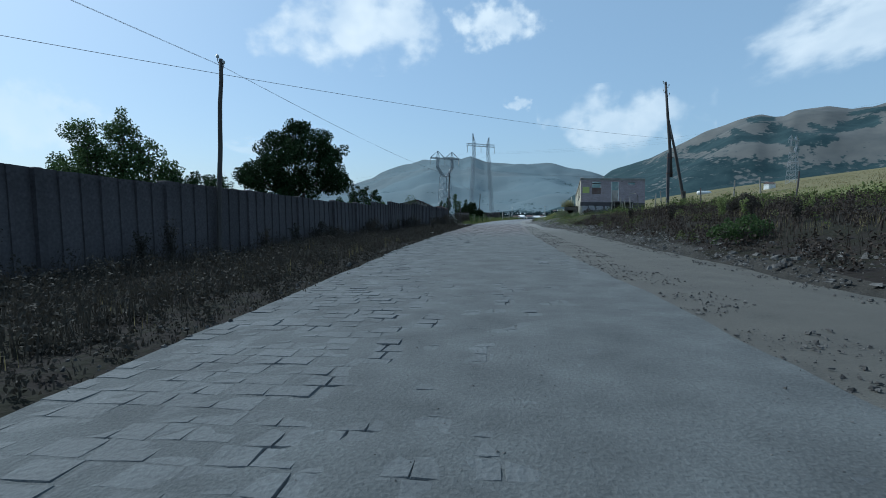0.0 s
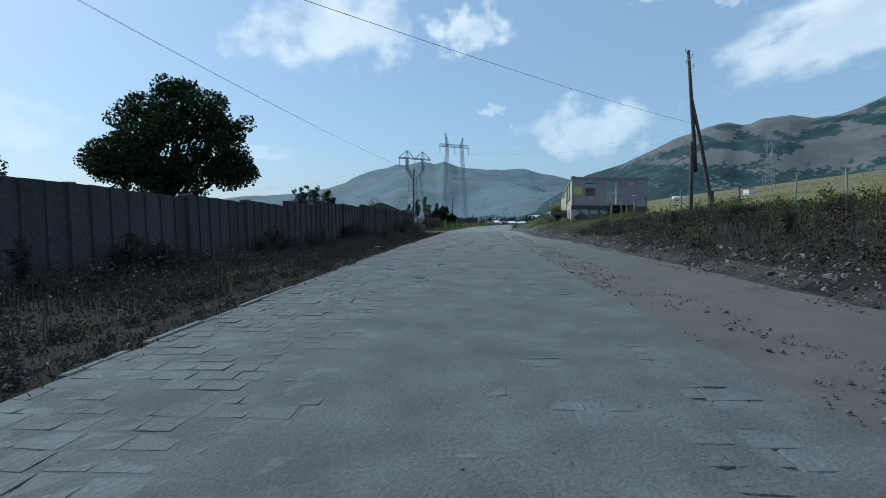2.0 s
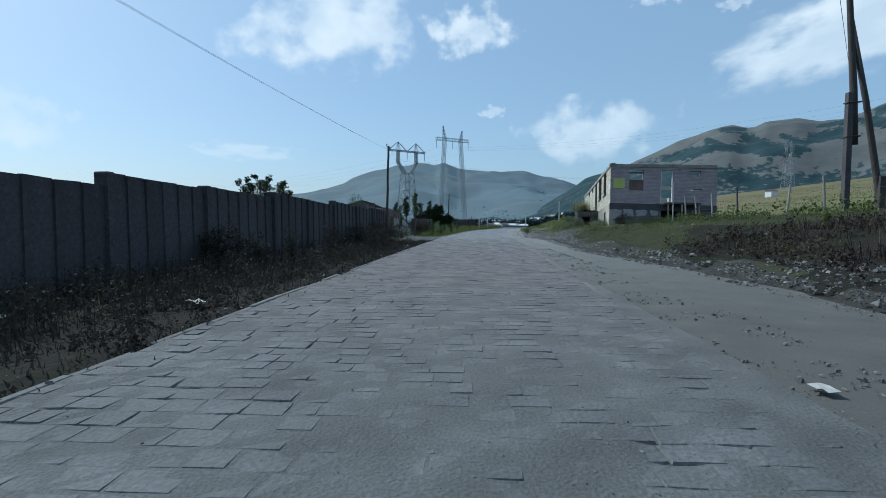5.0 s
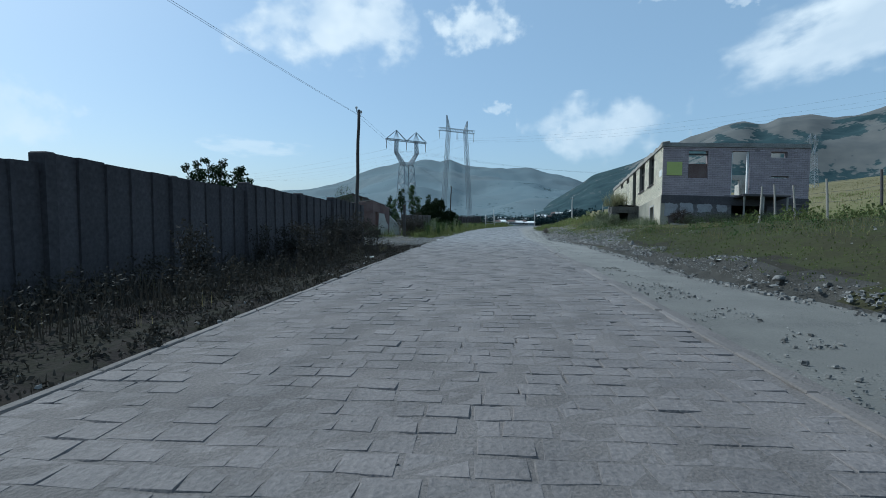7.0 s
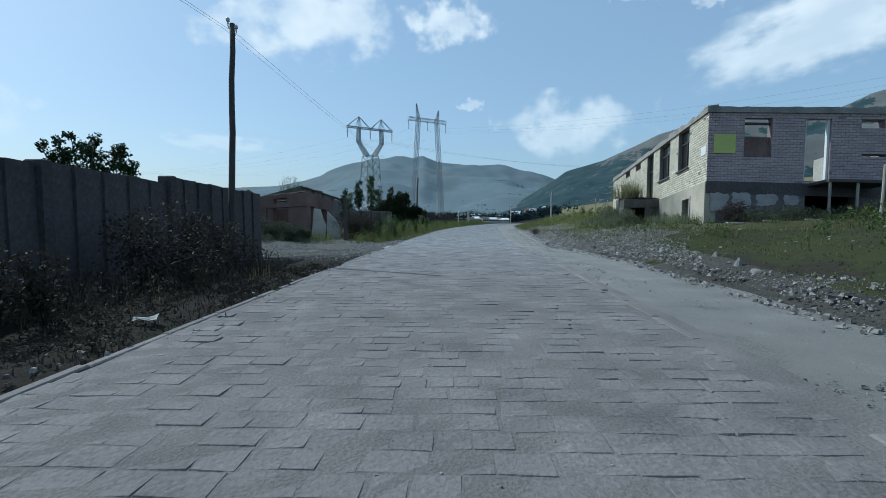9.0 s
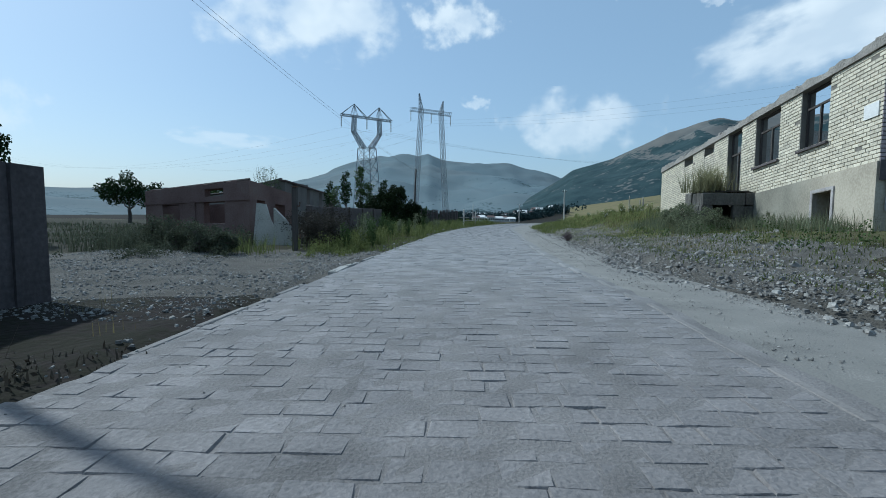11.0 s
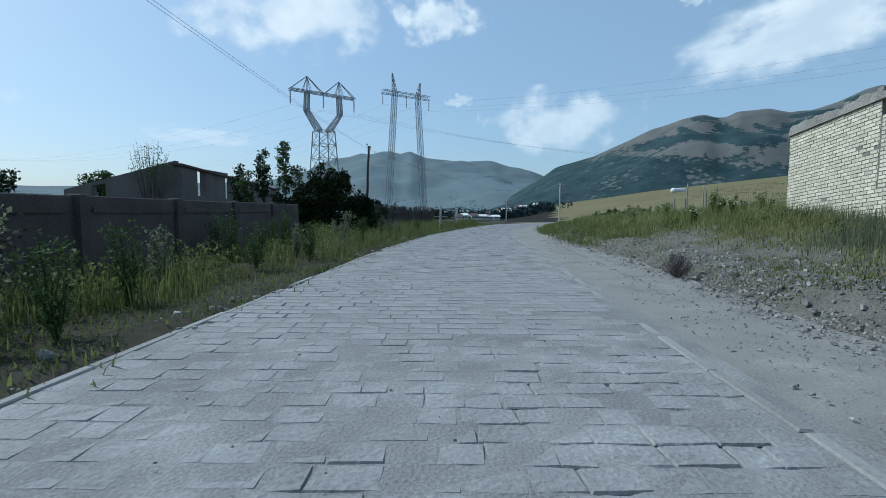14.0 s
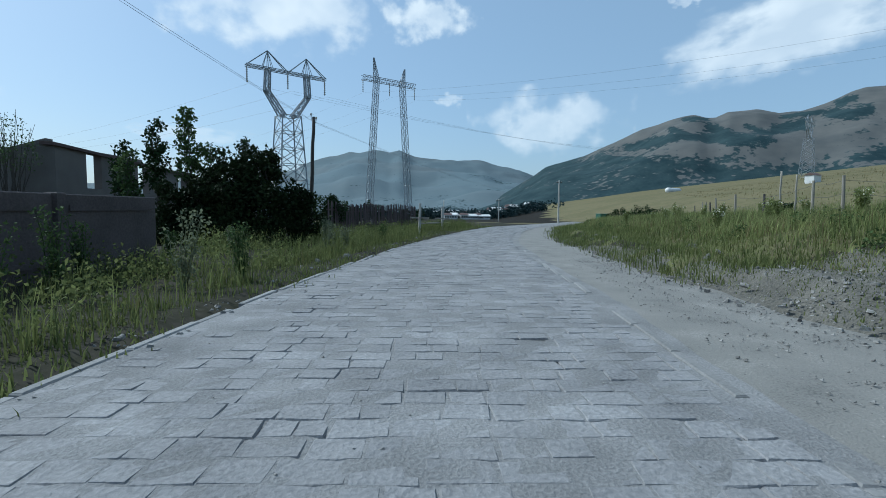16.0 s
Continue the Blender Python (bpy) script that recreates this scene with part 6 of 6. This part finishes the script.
g, rnd = Geo(), random.Random(15)
for i in range(90):
    a, q = rnd.uniform(0, 6.28), rnd.uniform(0.1, 1.0)
    limbs(g, (0.05 * math.cos(a), 0.05 * math.sin(a), -0.03), (q * 0.36 * math.cos(a), q * 0.36 * math.sin(a), 0.5 * rnd.uniform(0.5, 1.05) * (1.1 - 0.4 * q)), 0.006, 0.002, rnd, 0.04)
part("branch", g, M_DRYBUSH, dry)
v, f = leaf_cloud([(0, 0, 0.26), (0.17, 0.1, 0.2), (-0.18, 0, 0.2), (0, -0.15, 0.16), (0.05, 0.1, 0.38)], [0.2, 0.17, 0.17, 0.17, 0.15], 1500, 0.028, 152)
part("crown", fast_mesh("crown", v, f, M_DRYBUSH), None, dry)
for i, (x, y, s) in enumerate(((-5.6, 50.2, 1.15), (-5.9, 46.8, 0.9), (-7.1, 36.5, 0.85), (-7.6, 27.5, 0.8), (-8.0, 21.0, 0.8), (-6.3, 52.8, 1.0), (9.6, 21.5, 0.7), (9.8, 30.5, 0.6))):
    tree("bush", x, y, 0.35, [(0, 0, 0.75 * s, 0.6 * s), (0.6 * s, 0.2, 0.6 * s, 0.5 * s), (-0.6 * s, 0.3, 0.6 * s, 0.5 * s)], 2200, 0.06, M_WEED, "dark tangled bush at the foot of the wall" if x < 0 else "dark grey-green bush on the bank", 0.05, 140 + i)
for i, (x, y, s) in enumerate(((7.2, 68.5, 0.95), (7.4, 70.0, 0.7), (7.75, 67.7, 0.8), (9.75, 67.5, 0.6))):
    tree("bush", x, y, 0.4, [(0, 0, 0.7 * s, 0.55 * s), (0.4 * s, 0.5, 0.6 * s, 0.45 * s), (-0.2 * s, -0.5, 0.5 * s, 0.45 * s)], 3000, 0.05, M_SAGE, "grey-green tangled bush by the cellar entrance", 0.05, 160 + i)
for i, (x, y, s, m, label) in enumerate(((-6.2, 67.0, 1.15, M_WEED, "dark brownish tangle behind the gate post"), (-5.6, 66.6, 0.95, M_WEED, "dark brownish tangle behind the gate post"), (-6.0, 68.4, 1.3, M_WEED, "dark climber hanging over the low wall"), (-9.6, 64.9, 0.85, M_YARDWEED, "dusty grey-green bush before the red ruin"), (-8.6, 64.3, 0.8, M_YARDWEED, "dusty grey-green bush before the red ruin"), (-7.9, 64.3, 0.55, M_YARDWEED, "dusty grey-green bush before the red ruin"), (-10.6, 65.6, 0.8, M_YARDWEED, "dusty grey-green bush before the red ruin"))):
    tree("bush", x, y, 0.35, [(0, 0, 0.8 * s, 0.55 * s), (0.5 * s, 0.2, 0.6 * s, 0.45 * s), (-0.5 * s, 0.3, 0.65 * s, 0.45 * s), (0.1, -0.2, 0.3 * s, 0.5 * s)], 2600, 0.06, m, label, 0.04, 170 + i)
thicket(scatter(110, -5.9, -4.3, 63.6, 67.5, 88, 0.35, 0.8), 0.1, 0.4, 60, 0.045, M_VERGE, "fresh yellow-green weeds at the yard's mouth", 88)
foot_x = np.random.default_rng(21).uniform(9.9, 15.2, 150)
end_foot = np.stack([foot_x, 61.2 - 0.1 * (foot_x - 9) + np.random.default_rng(22).uniform(-0.8, 0.25, 150), 0 * foot_x], 1)
end_foot[:, 2] = height(end_foot[:, 0], end_foot[:, 1])
thicket(end_foot, 0.25, 0.65, 70, 0.05, M_YARDWEED, "dusty green weeds along the building's end", 93)
tree("bush", 9.75, 61.6, 0.3, [(0, 0, 0.5, 0.4), (0.5, -0.1, 0.45, 0.38), (-0.35, -0.1, 0.3, 0.3), (0.2, -0.2, 0.2, 0.35)], 2600, 0.05, M_BROWN, "withered brown bush at the building's corner", 0.03, 180)
# boards left lying before the building
for x, y, w, turn, label in ((9.5, 60.6, 1.15, 4, "pale board lying at the building's corner"), (10.5, 60.5, 0.6, -6, "pale board lying at the building's corner"), (8.3, 59.3, 1.0, 18, "weathered reddish board on the turf"), (11.6, 60.0, 0.5, -3, "short pale board on the turf")):
    ob = new("board", Geo().box(-w / 2, -0.07, -0.02, w / 2, 0.07, 0.025, None, 0.006).mesh("board", M_PLANK if "reddish" in label else M_PALEWOOD))
    ob.matrix_world = pose(x, y, float(height(x, y)) + 0.02, 3, 2, turn)
    tagged(ob, label, "board", "boards on the turf")
# long grass on the cellar entrance
r2 = np.random.default_rng(3)
top = np.stack([8.4 + 0.3 * r2.normal(0, 1, 60), 69.1 + r2.uniform(-0.5, 0.7, 60), np.full(60, 2.02)], 1)
meadow("grass", top, 0.5, 1.15, 18, 0.010, M_PALEGRASS, "long pale grass on top of the cellar entrance", 41, 0.1, 1.0)
wallside = np.stack([9.0 + r2.uniform(-0.9, -0.1, 330), r2.uniform(62.5, 80, 330), np.full(330, 0.0)], 1)
wallside[:, 0] += (wallside[:, 1] - 61) * 0.1 - 0.05
wallside[:, 2] = height(wallside[:, 0], wallside[:, 1])
meadow("weeds", wallside, 0.2, 0.6, 14, 0.008, M_SAGE, "tall weeds along the foot of the building", 74, 0.25, 0.6)
foot = np.stack([7.9 + r2.uniform(-1.3, 2.2, 420), 69.6 + r2.uniform(-3.2, 3.8, 420), np.full(420, 0.62)], 1)
foot2 = np.stack([7.6 + r2.uniform(-0.9, 1.8, 90), 67.5 + r2.uniform(-0.5, 0.35, 90), np.full(90, 0.55)], 1)
thicket(scatter(420, 5.8, 13, 2, 42, 78, 0.5, 1.2), 0.12, 0.45, 45, 0.055, M_TURF, "olive-green weeds among the brown ones", 78)
meadow("dry_grass", scatter(3200, 7.2, 15, 74, 114, 79, 0.3, 1.2), 0.15, 0.5, 6, 0.007, M_DRY, "dry olive grass mixed into the meadow", 79, 0.22, 0.7)
meadow("dry_grass", lay_low(scatter(1500, 6.3, 7.6, 58, 108, 81, 0.45, 0.9)), 0.02, 0.09, 9, 0.006, M_DRY, "trampled dry grass among the rubble", 81, 0.14, 1.4)
foot2 = foot2[np.abs(foot2[:, 0] - 8.7) > 0.55]
thicket(foot2, 0.25, 0.7, 70, 0.05, M_SAGE, "grey-green leafy weeds before the cellar entrance", 76)
foot = foot[~((np.abs(foot[:, 0] - 8.7) < 1.2) & (foot[:, 1] < 71.0))]
foot[:, 2] = height(foot[:, 0], foot[:, 1])
meadow("weeds", foot, 0.2, 0.55, 16, 0.006, M_SAGE, "grey-green weeds round the cellar entrance", 42, 0.2)


thicket(scatter(900, 11.5, 30, 2, 58, 69, 0.2, 3.0), 0.35, 0.85, 36, 0.12, M_TURF, "dark green brush on the upper bank", 69)
meadow("grass", lay_low(scatter(1100, 6.4, 7.6, 66, 112, 70, 0.5, 1.0)), 0.04, 0.14, 9, 0.008, M_GRASS, "thin green grass among the rubble", 70, 0.16, 0.8)
meadow("grass", scatter(3000, 7.8, 17, 78, 114, 71, 0.34, 1.6), 0.25, 0.65, 6, 0.010, M_GRASS, "tall soft grass in the meadow", 71, 0.2, 0.5)
thicket(scatter(120, -13, -7.5, 61.5, 65, 72, 0.5, 1.0), 0.1, 0.4, 50, 0.05, M_YARDWEED, "low dark weeds among the yard's rubble", 72)


def plant(x, y, h, seed, mat, label, flowers=0):
    """A single tall weed: stems with leaves, and pale flower heads."""
    z = float(height(x, y))
    ob = empty("weed_plant", Matrix.Translation((x, y, z)), label=label, category="plant", group="tall weeds")
    rnd = random.Random(seed)
    g, cs = Geo(), []
    for i in range(7):
        a, s = rnd.uniform(0, 6.28), rnd.uniform(0.05, 0.3) * h
        p = limbs(g, (0, 0, -0.05), (s * math.cos(a), s * math.sin(a), h * rnd.uniform(0.7, 1.0)), 0.012, 0.004, rnd, 0.02)
        cs += [tuple(q) for q in p[2:]]
    tagged(part("stalk", g, mat, ob), kind="stuff")
    v, f = leaf_cloud(cs, [0.09 * h] * len(cs), 520, 0.055, seed)
    part("foliage", fast_mesh("foliage", v, f, mat), None, ob)
    if flowers:
        v, f = leaf_cloud([c for c in cs[4::5]], [0.07] * len(cs[4::5]), flowers, 0.05, seed + 1)
        tagged(part("flower_head", fast_mesh("flower_head", v, f, M_FLOWER), None, ob, "pale flower heads"), kind="stuff")


r = random.Random(17)
for i in range(26):
    y = r.uniform(66, 92)
    plant(r.uniform(-6.3, -4.4 + float(bend(y))), y, r.uniform(0.7, 1.35), 200 + i, M_LEAF2 if i % 3 else M_SAGE, "tall green weed before the low wall")
for i in range(16):
    y = r.uniform(4, 49)
    plant(wall_at(y) + r.uniform(0.5, 2.4), y, r.uniform(0.7, 1.3), 240 + i, M_WEED, "tall dark weed along the concrete wall")
for i in range(22):
    y = r.uniform(80, 104)
    plant(r.uniform(5.8, 12) + float(bend(y)), y, r.uniform(0.5, 0.95), 270 + i, M_GRASS, "flowering weed in the meadow grass", 16)
for i, (x, y, h) in enumerate(((8.4, 79.4, 0.75), (9.2, 80.0, 0.85), (9.9, 80.6, 0.7), (7.4, 79.0, 0.6), (11.2, 81.2, 0.7), (8.2, 86.0, 0.7))):
    plant(x, y, h * 0.8, 330 + i, M_VERGE, "leafy weed with white flower heads in the meadow", 60)
for i in range(8):
    y = r.uniform(8, 40)
    plant(r.uniform(6.5, 10), y, r.uniform(0.5, 0.9), 300 + i, M_GRASS if i % 2 else M_WEED, "bushy weed on the rubble bank")


# ---- stones ----
def stone_set(spots, sizes, seed, flat=0.8, closed=False, fine=False):
    """Irregular blunt stones lying half sunk: a skewed foot and a smaller skewed head."""
    r = np.random.default_rng(seed)
    n = len(spots)
    a = r.uniform(0, 6.28, (n, 1)) + np.array([0, 1.57, 3.14, 4.71]) + r.uniform(-0.5, 0.5, (n, 4))
    q = r.uniform(0.55, 1.0, (n, 4))
    foot = np.stack([np.cos(a) * q, np.sin(a) * q, r.uniform(-0.5, -0.2, (n, 4))], -1)
    k = r.uniform(0.35, 0.95, (n, 4))
    head = np.stack([np.cos(a) * q * k, np.sin(a) * q * k, r.uniform(0.15, 0.7, (n, 4))], -1) + np.concatenate([r.uniform(-0.25, 0.25, (n, 1, 2)), np.zeros((n, 1, 1))], -1)
    v = np.concatenate([foot, head], 1) * np.stack([r.uniform(0.75, 1.25, n), r.uniform(0.75, 1.25, n), flat * r.uniform(0.5, 1.2, n)], -1)[:, None]
    v = v * (sizes / 2)[:, None, None] + spots[:, None] + np.stack([0 * sizes, 0 * sizes, sizes * 0.08], 1)[:, None]
    if fine:
        f = np.array([(0, 1, 4), (1, 2, 4), (2, 3, 4), (3, 0, 4)])[None] + (np.arange(n) * 5)[:, None, None]
        return v[:, :5].reshape(-1, 3), f.reshape(-1, 3)
    q = [(4, 5, 6), (4, 6, 7)] + [t for i in range(4) for t in ((i, (i + 1) % 4, 4 + (i + 1) % 4), (i, 4 + (i + 1) % 4, 4 + i))]
    q = np.array(q + [(2, 1, 0), (3, 2, 0)] if closed else q)
    f = (q[None] + (np.arange(n) * 8)[:, None, None]).reshape(-1, 3)
    return v.reshape(-1, 3), f


def stones(name, spots, s0, s1, seed, label):
    r = np.random.default_rng(seed)
    sizes = s0 * (s1 / s0) ** (r.uniform(0, 1, len(spots)) ** 1.6)
    v, f = stone_set(spots, sizes, seed, fine=s1 < 0.07)
    return tagged(new(name, fast_mesh(name, v, f, M_ROCK)), label, "stones", kind="stuff")


def lay(s):
    """Puts spots of the gravel strip onto its surface."""
    u = s[:, 0] - bend(s[:, 1])
    s[:, 2] = np.where(u < 4.8 + verge(s[:, 1]), -0.03, s[:, 2] + 0.03)
    return s


def belt(s, stray=0.012):
    """Before the building's end the rubble keeps to a narrow belt, with a few strays on the turf."""
    w = s[:, 0] - bend(s[:, 1]) - verge(s[:, 1])
    inner = 5.5 + 0.35 * np.sin(s[:, 1] * 1.3) + 3.5 * sstep(54, 59, s[:, 1]) + 1.5 * (1 - sstep(32, 38, s[:, 1]))
    return s[(w < inner) | (np.random.default_rng(5).random(len(s)) < stray)]


def belt_far(s):
    """Past the building the grass closes in on the rubble."""
    w = s[:, 0] - bend(s[:, 1]) - verge(s[:, 1])
    return s[w < 7.6 - 2.3 * sstep(77, 82, s[:, 1])]


stones("gravel", lay(scatter(6500, 1.8, 3.0, -3, 46, 51, 0.38, 0.8)), 0.015, 0.075, 51, "loose gravel along the paving's edge")
stones("gravel", lay(scatter(5000, 1.65, 2.6, 50, 104, 87, 0.4, 0.8)), 0.012, 0.06, 87, "loose gravel along the far paving edge")
stones("gravel", lay(scatter(2200, 2.6, 4.8, -3, 112, 52, 0.45, 1.1)), 0.012, 0.05, 52, "thin loose gravel on the dusty strip")
stones("rubble", lay(belt(scatter(14000, 4.4, 6.6, -3, 74, 53, 0.34, 0.8))), 0.02, 0.085, 53, "grey rubble along the foot of the bank")
stones("rubble", lay(belt(scatter(5200, 4.4, 6.9, 34, 64, 84, 0.3, 0.7))), 0.04, 0.17, 84, "angular grey rubble heaped along the strip")
stones("rubble", lay(belt_far(scatter(4600, 4.5, 7.6, 62, 104, 85, 0.3, 0.7))), 0.035, 0.15, 85, "coarse grey rubble along the bank")
stones("rubble", lay(scatter(1500, 4.8, 6.6, -3, 34, 86, 0.35, 0.8)), 0.05, 0.24, 86, "dusty grey rubble at the foot of the brown bank")
stones("rubble", lay(belt(scatter(1500, 6.5, 10.5, 30, 66, 54, 0.5, 1.2), 0.06)), 0.03, 0.2, 54, "scattered rubble on the bank")
stones("rubble", lay(scatter(9000, 4.1, 5.6, 56, 104, 57, 0.36, 0.9)), 0.014, 0.06, 57, "loose grey rubble on the gravel strip")
stones("rubble", lay(belt(scatter(11000, 4.6, 8.4, 52, 74, 58, 0.36, 0.9))), 0.02, 0.10, 58, "small rubble among the grass")
stones("gravel", lay_low(scatter(14000, -13, -3.5, 56, 65, 59, 0.3, 0.7)), 0.018, 0.06, 59, "small grey stones on the yard's mouth")
stones("gravel", lay_low(scatter(8000, -9, -3.4, 56, 65, 80, 0.25, 0.6)), 0.015, 0.055, 80, "fine gravel on the yard's mouth")
yard = lay_low(scatter(9000, -12, -3.6, 55.5, 65, 55, 0.3, 1.0))
stones("rubble", yard, 0.025, 0.11, 55, "grey rubble on the yard's mouth")
stones("gravel", lay(belt(scatter(30000, 4.3, 8.2, 42, 74, 91, 0.3, 0.7))), 0.014, 0.05, 91, "fine angular chips between the rubble")
stones("gravel", lay(scatter(9000, 4.2, 5.6, 72, 104, 92, 0.3, 0.7)), 0.014, 0.05, 92, "fine chips along the grassy bank")
stones("gravel", lay_low(scatter(2200, -4.0, -3.2, -3, 112, 56, 0.45, 0.8)), 0.02, 0.10, 56, "pebbles along the road edge")

crumbs = scatter(3800, -3.1, 2.2, -3, 112, 75, 0.3, 1.4)
crumbs[:, 2] = np.where((crumbs[:, 1] < 27) & (crumbs[:, 0] > -0.8), 0.013, 0.004)
grit = scatter(5000, -1.0, 2.3, -3, 32, 83, 0.25, 1.0)
grit[:, 2] = 0.008
stones("gravel", grit, 0.007, 0.022, 83, "grit strewn over the dusty paving")
stones("gravel", crumbs, 0.008, 0.035, 75, "small loose chips strewn on the paving")

stones("gravel", lay(scatter(7000, 2.1, 4.5, 40, 104, 82, 0.25, 1.0)), 0.008, 0.026, 82, "fine chips on the dusty strip")

# single larger stones
r = random.Random(8)
big = []
for k in range(4):
    v, f = stone_set(np.zeros((1, 3)), np.ones(1), 400 + k, 1.0, True)
    me = fast_mesh("stone", v, f, M_ROCK)
    bm = bmesh.new()
    bm.from_mesh(me)
    bmesh.ops.bevel(bm, geom=bm.edges[:], offset=0.06, segments=1, affect="EDGES")
    bm.to_mesh(me)
    bm.free()
    big.append(me)
for i in range(96):
    right = i % 6 > 0
    y = r.uniform(2, 100) if i < 36 else r.uniform(48, 98)
    u = r.uniform(4.8, 6.6 if y > 70 else 5.6 if 38 < y < 57 else 8.0) + float(verge(y)) if right else r.uniform(-4.6, -3.6)
    x = u + float(bend(y))
    s = 0.1 + 0.25 * r.random() ** 2
    ob = new("stone", big[i % 4])
    ob.matrix_world = pose(x, y, float(height(x, y)) + 0.05 * s, r.uniform(-15, 15), r.uniform(-15, 15), r.uniform(0, 360)) @ Matrix.Scale(s, 4)
    tagged(ob, "grey angular stone on the rubble bank" if right else "grey stone at the grassy road edge", "stone", "stones")

# kerb stones that still stand at the yard's mouth, and litter
for i in range(2):
    y = 60.0 + i * 1.12
    ob = new("kerb_stone", Geo().box(-0.1, 0, -0.12, 0.1, 1.0, 0.09, None, 0.02).mesh("kerb_stone", M_KERB))
    ob.matrix_world = pose(-3.45 + r.uniform(-0.05, 0.05), y, -0.12, r.uniform(-3, 3), r.uniform(-14, 14), r.uniform(-7, 7))
    tagged(ob, "pale worn kerb stone at the yard's mouth", "kerb stone", "kerb stones")
for x, y, s in ((1.66, 28.1, 0.12), (4.05, 44.5, 0.13), (-6.5, 30.0, 0.16), (-4.7, 31.2, 0.2), (-6.4, 48.4, 0.14), (-4.2, 47.6, 0.16), (-6.2, 52.4, 0.14)):
    g = Geo()
    for i in range(4):
        for j in range(4):
            g.v.append(((i / 3 - 0.5) * s * 1.5, (j / 3 - 0.5) * s, 0.05 * s + abs(noise.noise((i * 1.1 + x, j * 1.3, y))) * s * 0.5))
    g.f = [(i * 4 + j, (i + 1) * 4 + j, (i + 1) * 4 + j + 1, i * 4 + j + 1) for i in range(3) for j in range(3)]
    ob = new("litter", g.mesh("litter", M_KERB))
    ob.matrix_world = pose(x, y, max(0.0, float(height(x, y))) if x > 4 or x < -3.4 else -0.01, 0, 0, r.uniform(0, 180))
    tagged(ob, "crumpled white scrap of litter by the road", "litter", "scraps of litter")

# ---- paving: setts of the road, and single bricks ----
SX, SY = 0.29, 0.22


def sett_list(y0, y1):
    rnd = random.Random(77)
    out = []
    y, k = y0, 0
    while y < y1:
        step = SY
        lo, hi = left_edge(y), right_edge(y)
        u = lo + 0.02 - rnd.uniform(0, SX)
        while u < hi:
            w = SX if 68.0 <= y <= 73.5 else SX * rnd.choice((0.62, 0.8, 1.0, 1.0, 1.15))
            a, b = max(u, lo), min(u + w, hi + 0.05)
            sunk = noise.noise((u * 0.45, y * 0.28, 6.0))
            if b - a > 0.12 and rnd.random() > 0.02:
                out.append((a, b, y, rnd.uniform(-0.003, 0.0015) - 0.003 * max(0, sunk) + 0.001, rnd.uniform(-1.8, 1.8)))
            u += w
        y += step
        k += 1
    return out


def sett_mesh(name, w, d):
    r = random.Random(int(w * 1000))
    j = lambda: r.uniform(-0.014, 0.014)
    c, k = 0.009, 0.005
    lo = [(-w / 2 + k, -d / 2 + k, -0.06), (w / 2 - k, -d / 2 + k, -0.06), (w / 2 - k, d / 2 - k, -0.06), (-w / 2 + k, d / 2 - k, -0.06)]
    mid = [(x + j(), y + j(), -0.012) for x, y, _ in lo]
    hi = [(x - math.copysign(c, x), y - math.copysign(c, y), j() * 0.4) for x, y, _ in mid]
    f = [(8, 9, 10, 11)]
    for q in (4,):
        f += [(q + i, q + (i + 1) % 4, q + 4 + (i + 1) % 4, q + 4 + i) for i in range(4)]
    return lo + mid + hi, f


all_setts = sett_list(-3.0, 118.0)
near = [q for q in all_setts if 68.0 <= q[2] <= 73.5 and q[1] - q[0] > SX - 0.01][:300]
picked = set(near)
V, F = [], []
variants = [sett_mesh("sett", SX + 0.0011 * k, SY) for k in range(6)]
for a, b, y, dz, tw in all_setts:
    if (a, b, y, dz, tw) in picked:
        continue
    vv, ff = variants[len(V) // 12 % 6]
    s = (b - a) / SX
    k = len(V)
    cxm = (a + b) / 2 + float(bend(y))
    dip = -0.014 * max(0, y - 108)
    t = radians(tw)
    for x, yy, z in vv:
        x *= s
        V.append((cxm + x * math.cos(t) - yy * math.sin(t), y + SY / 2 + x * math.sin(t) + yy * math.cos(t), z + dz + dip + 0.003 * tw * (yy - x * 0.6)))
    F += [tuple(i + k for i in q) for q in ff]
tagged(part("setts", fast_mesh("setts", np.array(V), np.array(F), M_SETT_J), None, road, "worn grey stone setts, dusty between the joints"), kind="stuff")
vv, ff = variants[0]
sett_me = Geo().add(vv, ff).mesh("sett", M_SETT)
for a, b, y, dz, tw in near:
    piece("sett", sett_me, road, pose((a + b) / 2 + float(bend(y)), y + SY / 2, dz, tw * 0.3, -tw * 0.25, tw))
brick_me = brick_mesh(BL - 0.012, CH - 0.014, 0.014, M_BRICK_O)
for a, b, z, d in near_side:
    piece("brick", brick_me, ruin, pose(0.015, b - 0.006, z + 0.007 - FALL * b, 0, math.degrees(-FALL), -90) @ Matrix.Diagonal((1, d / 0.014, 1, 1)))
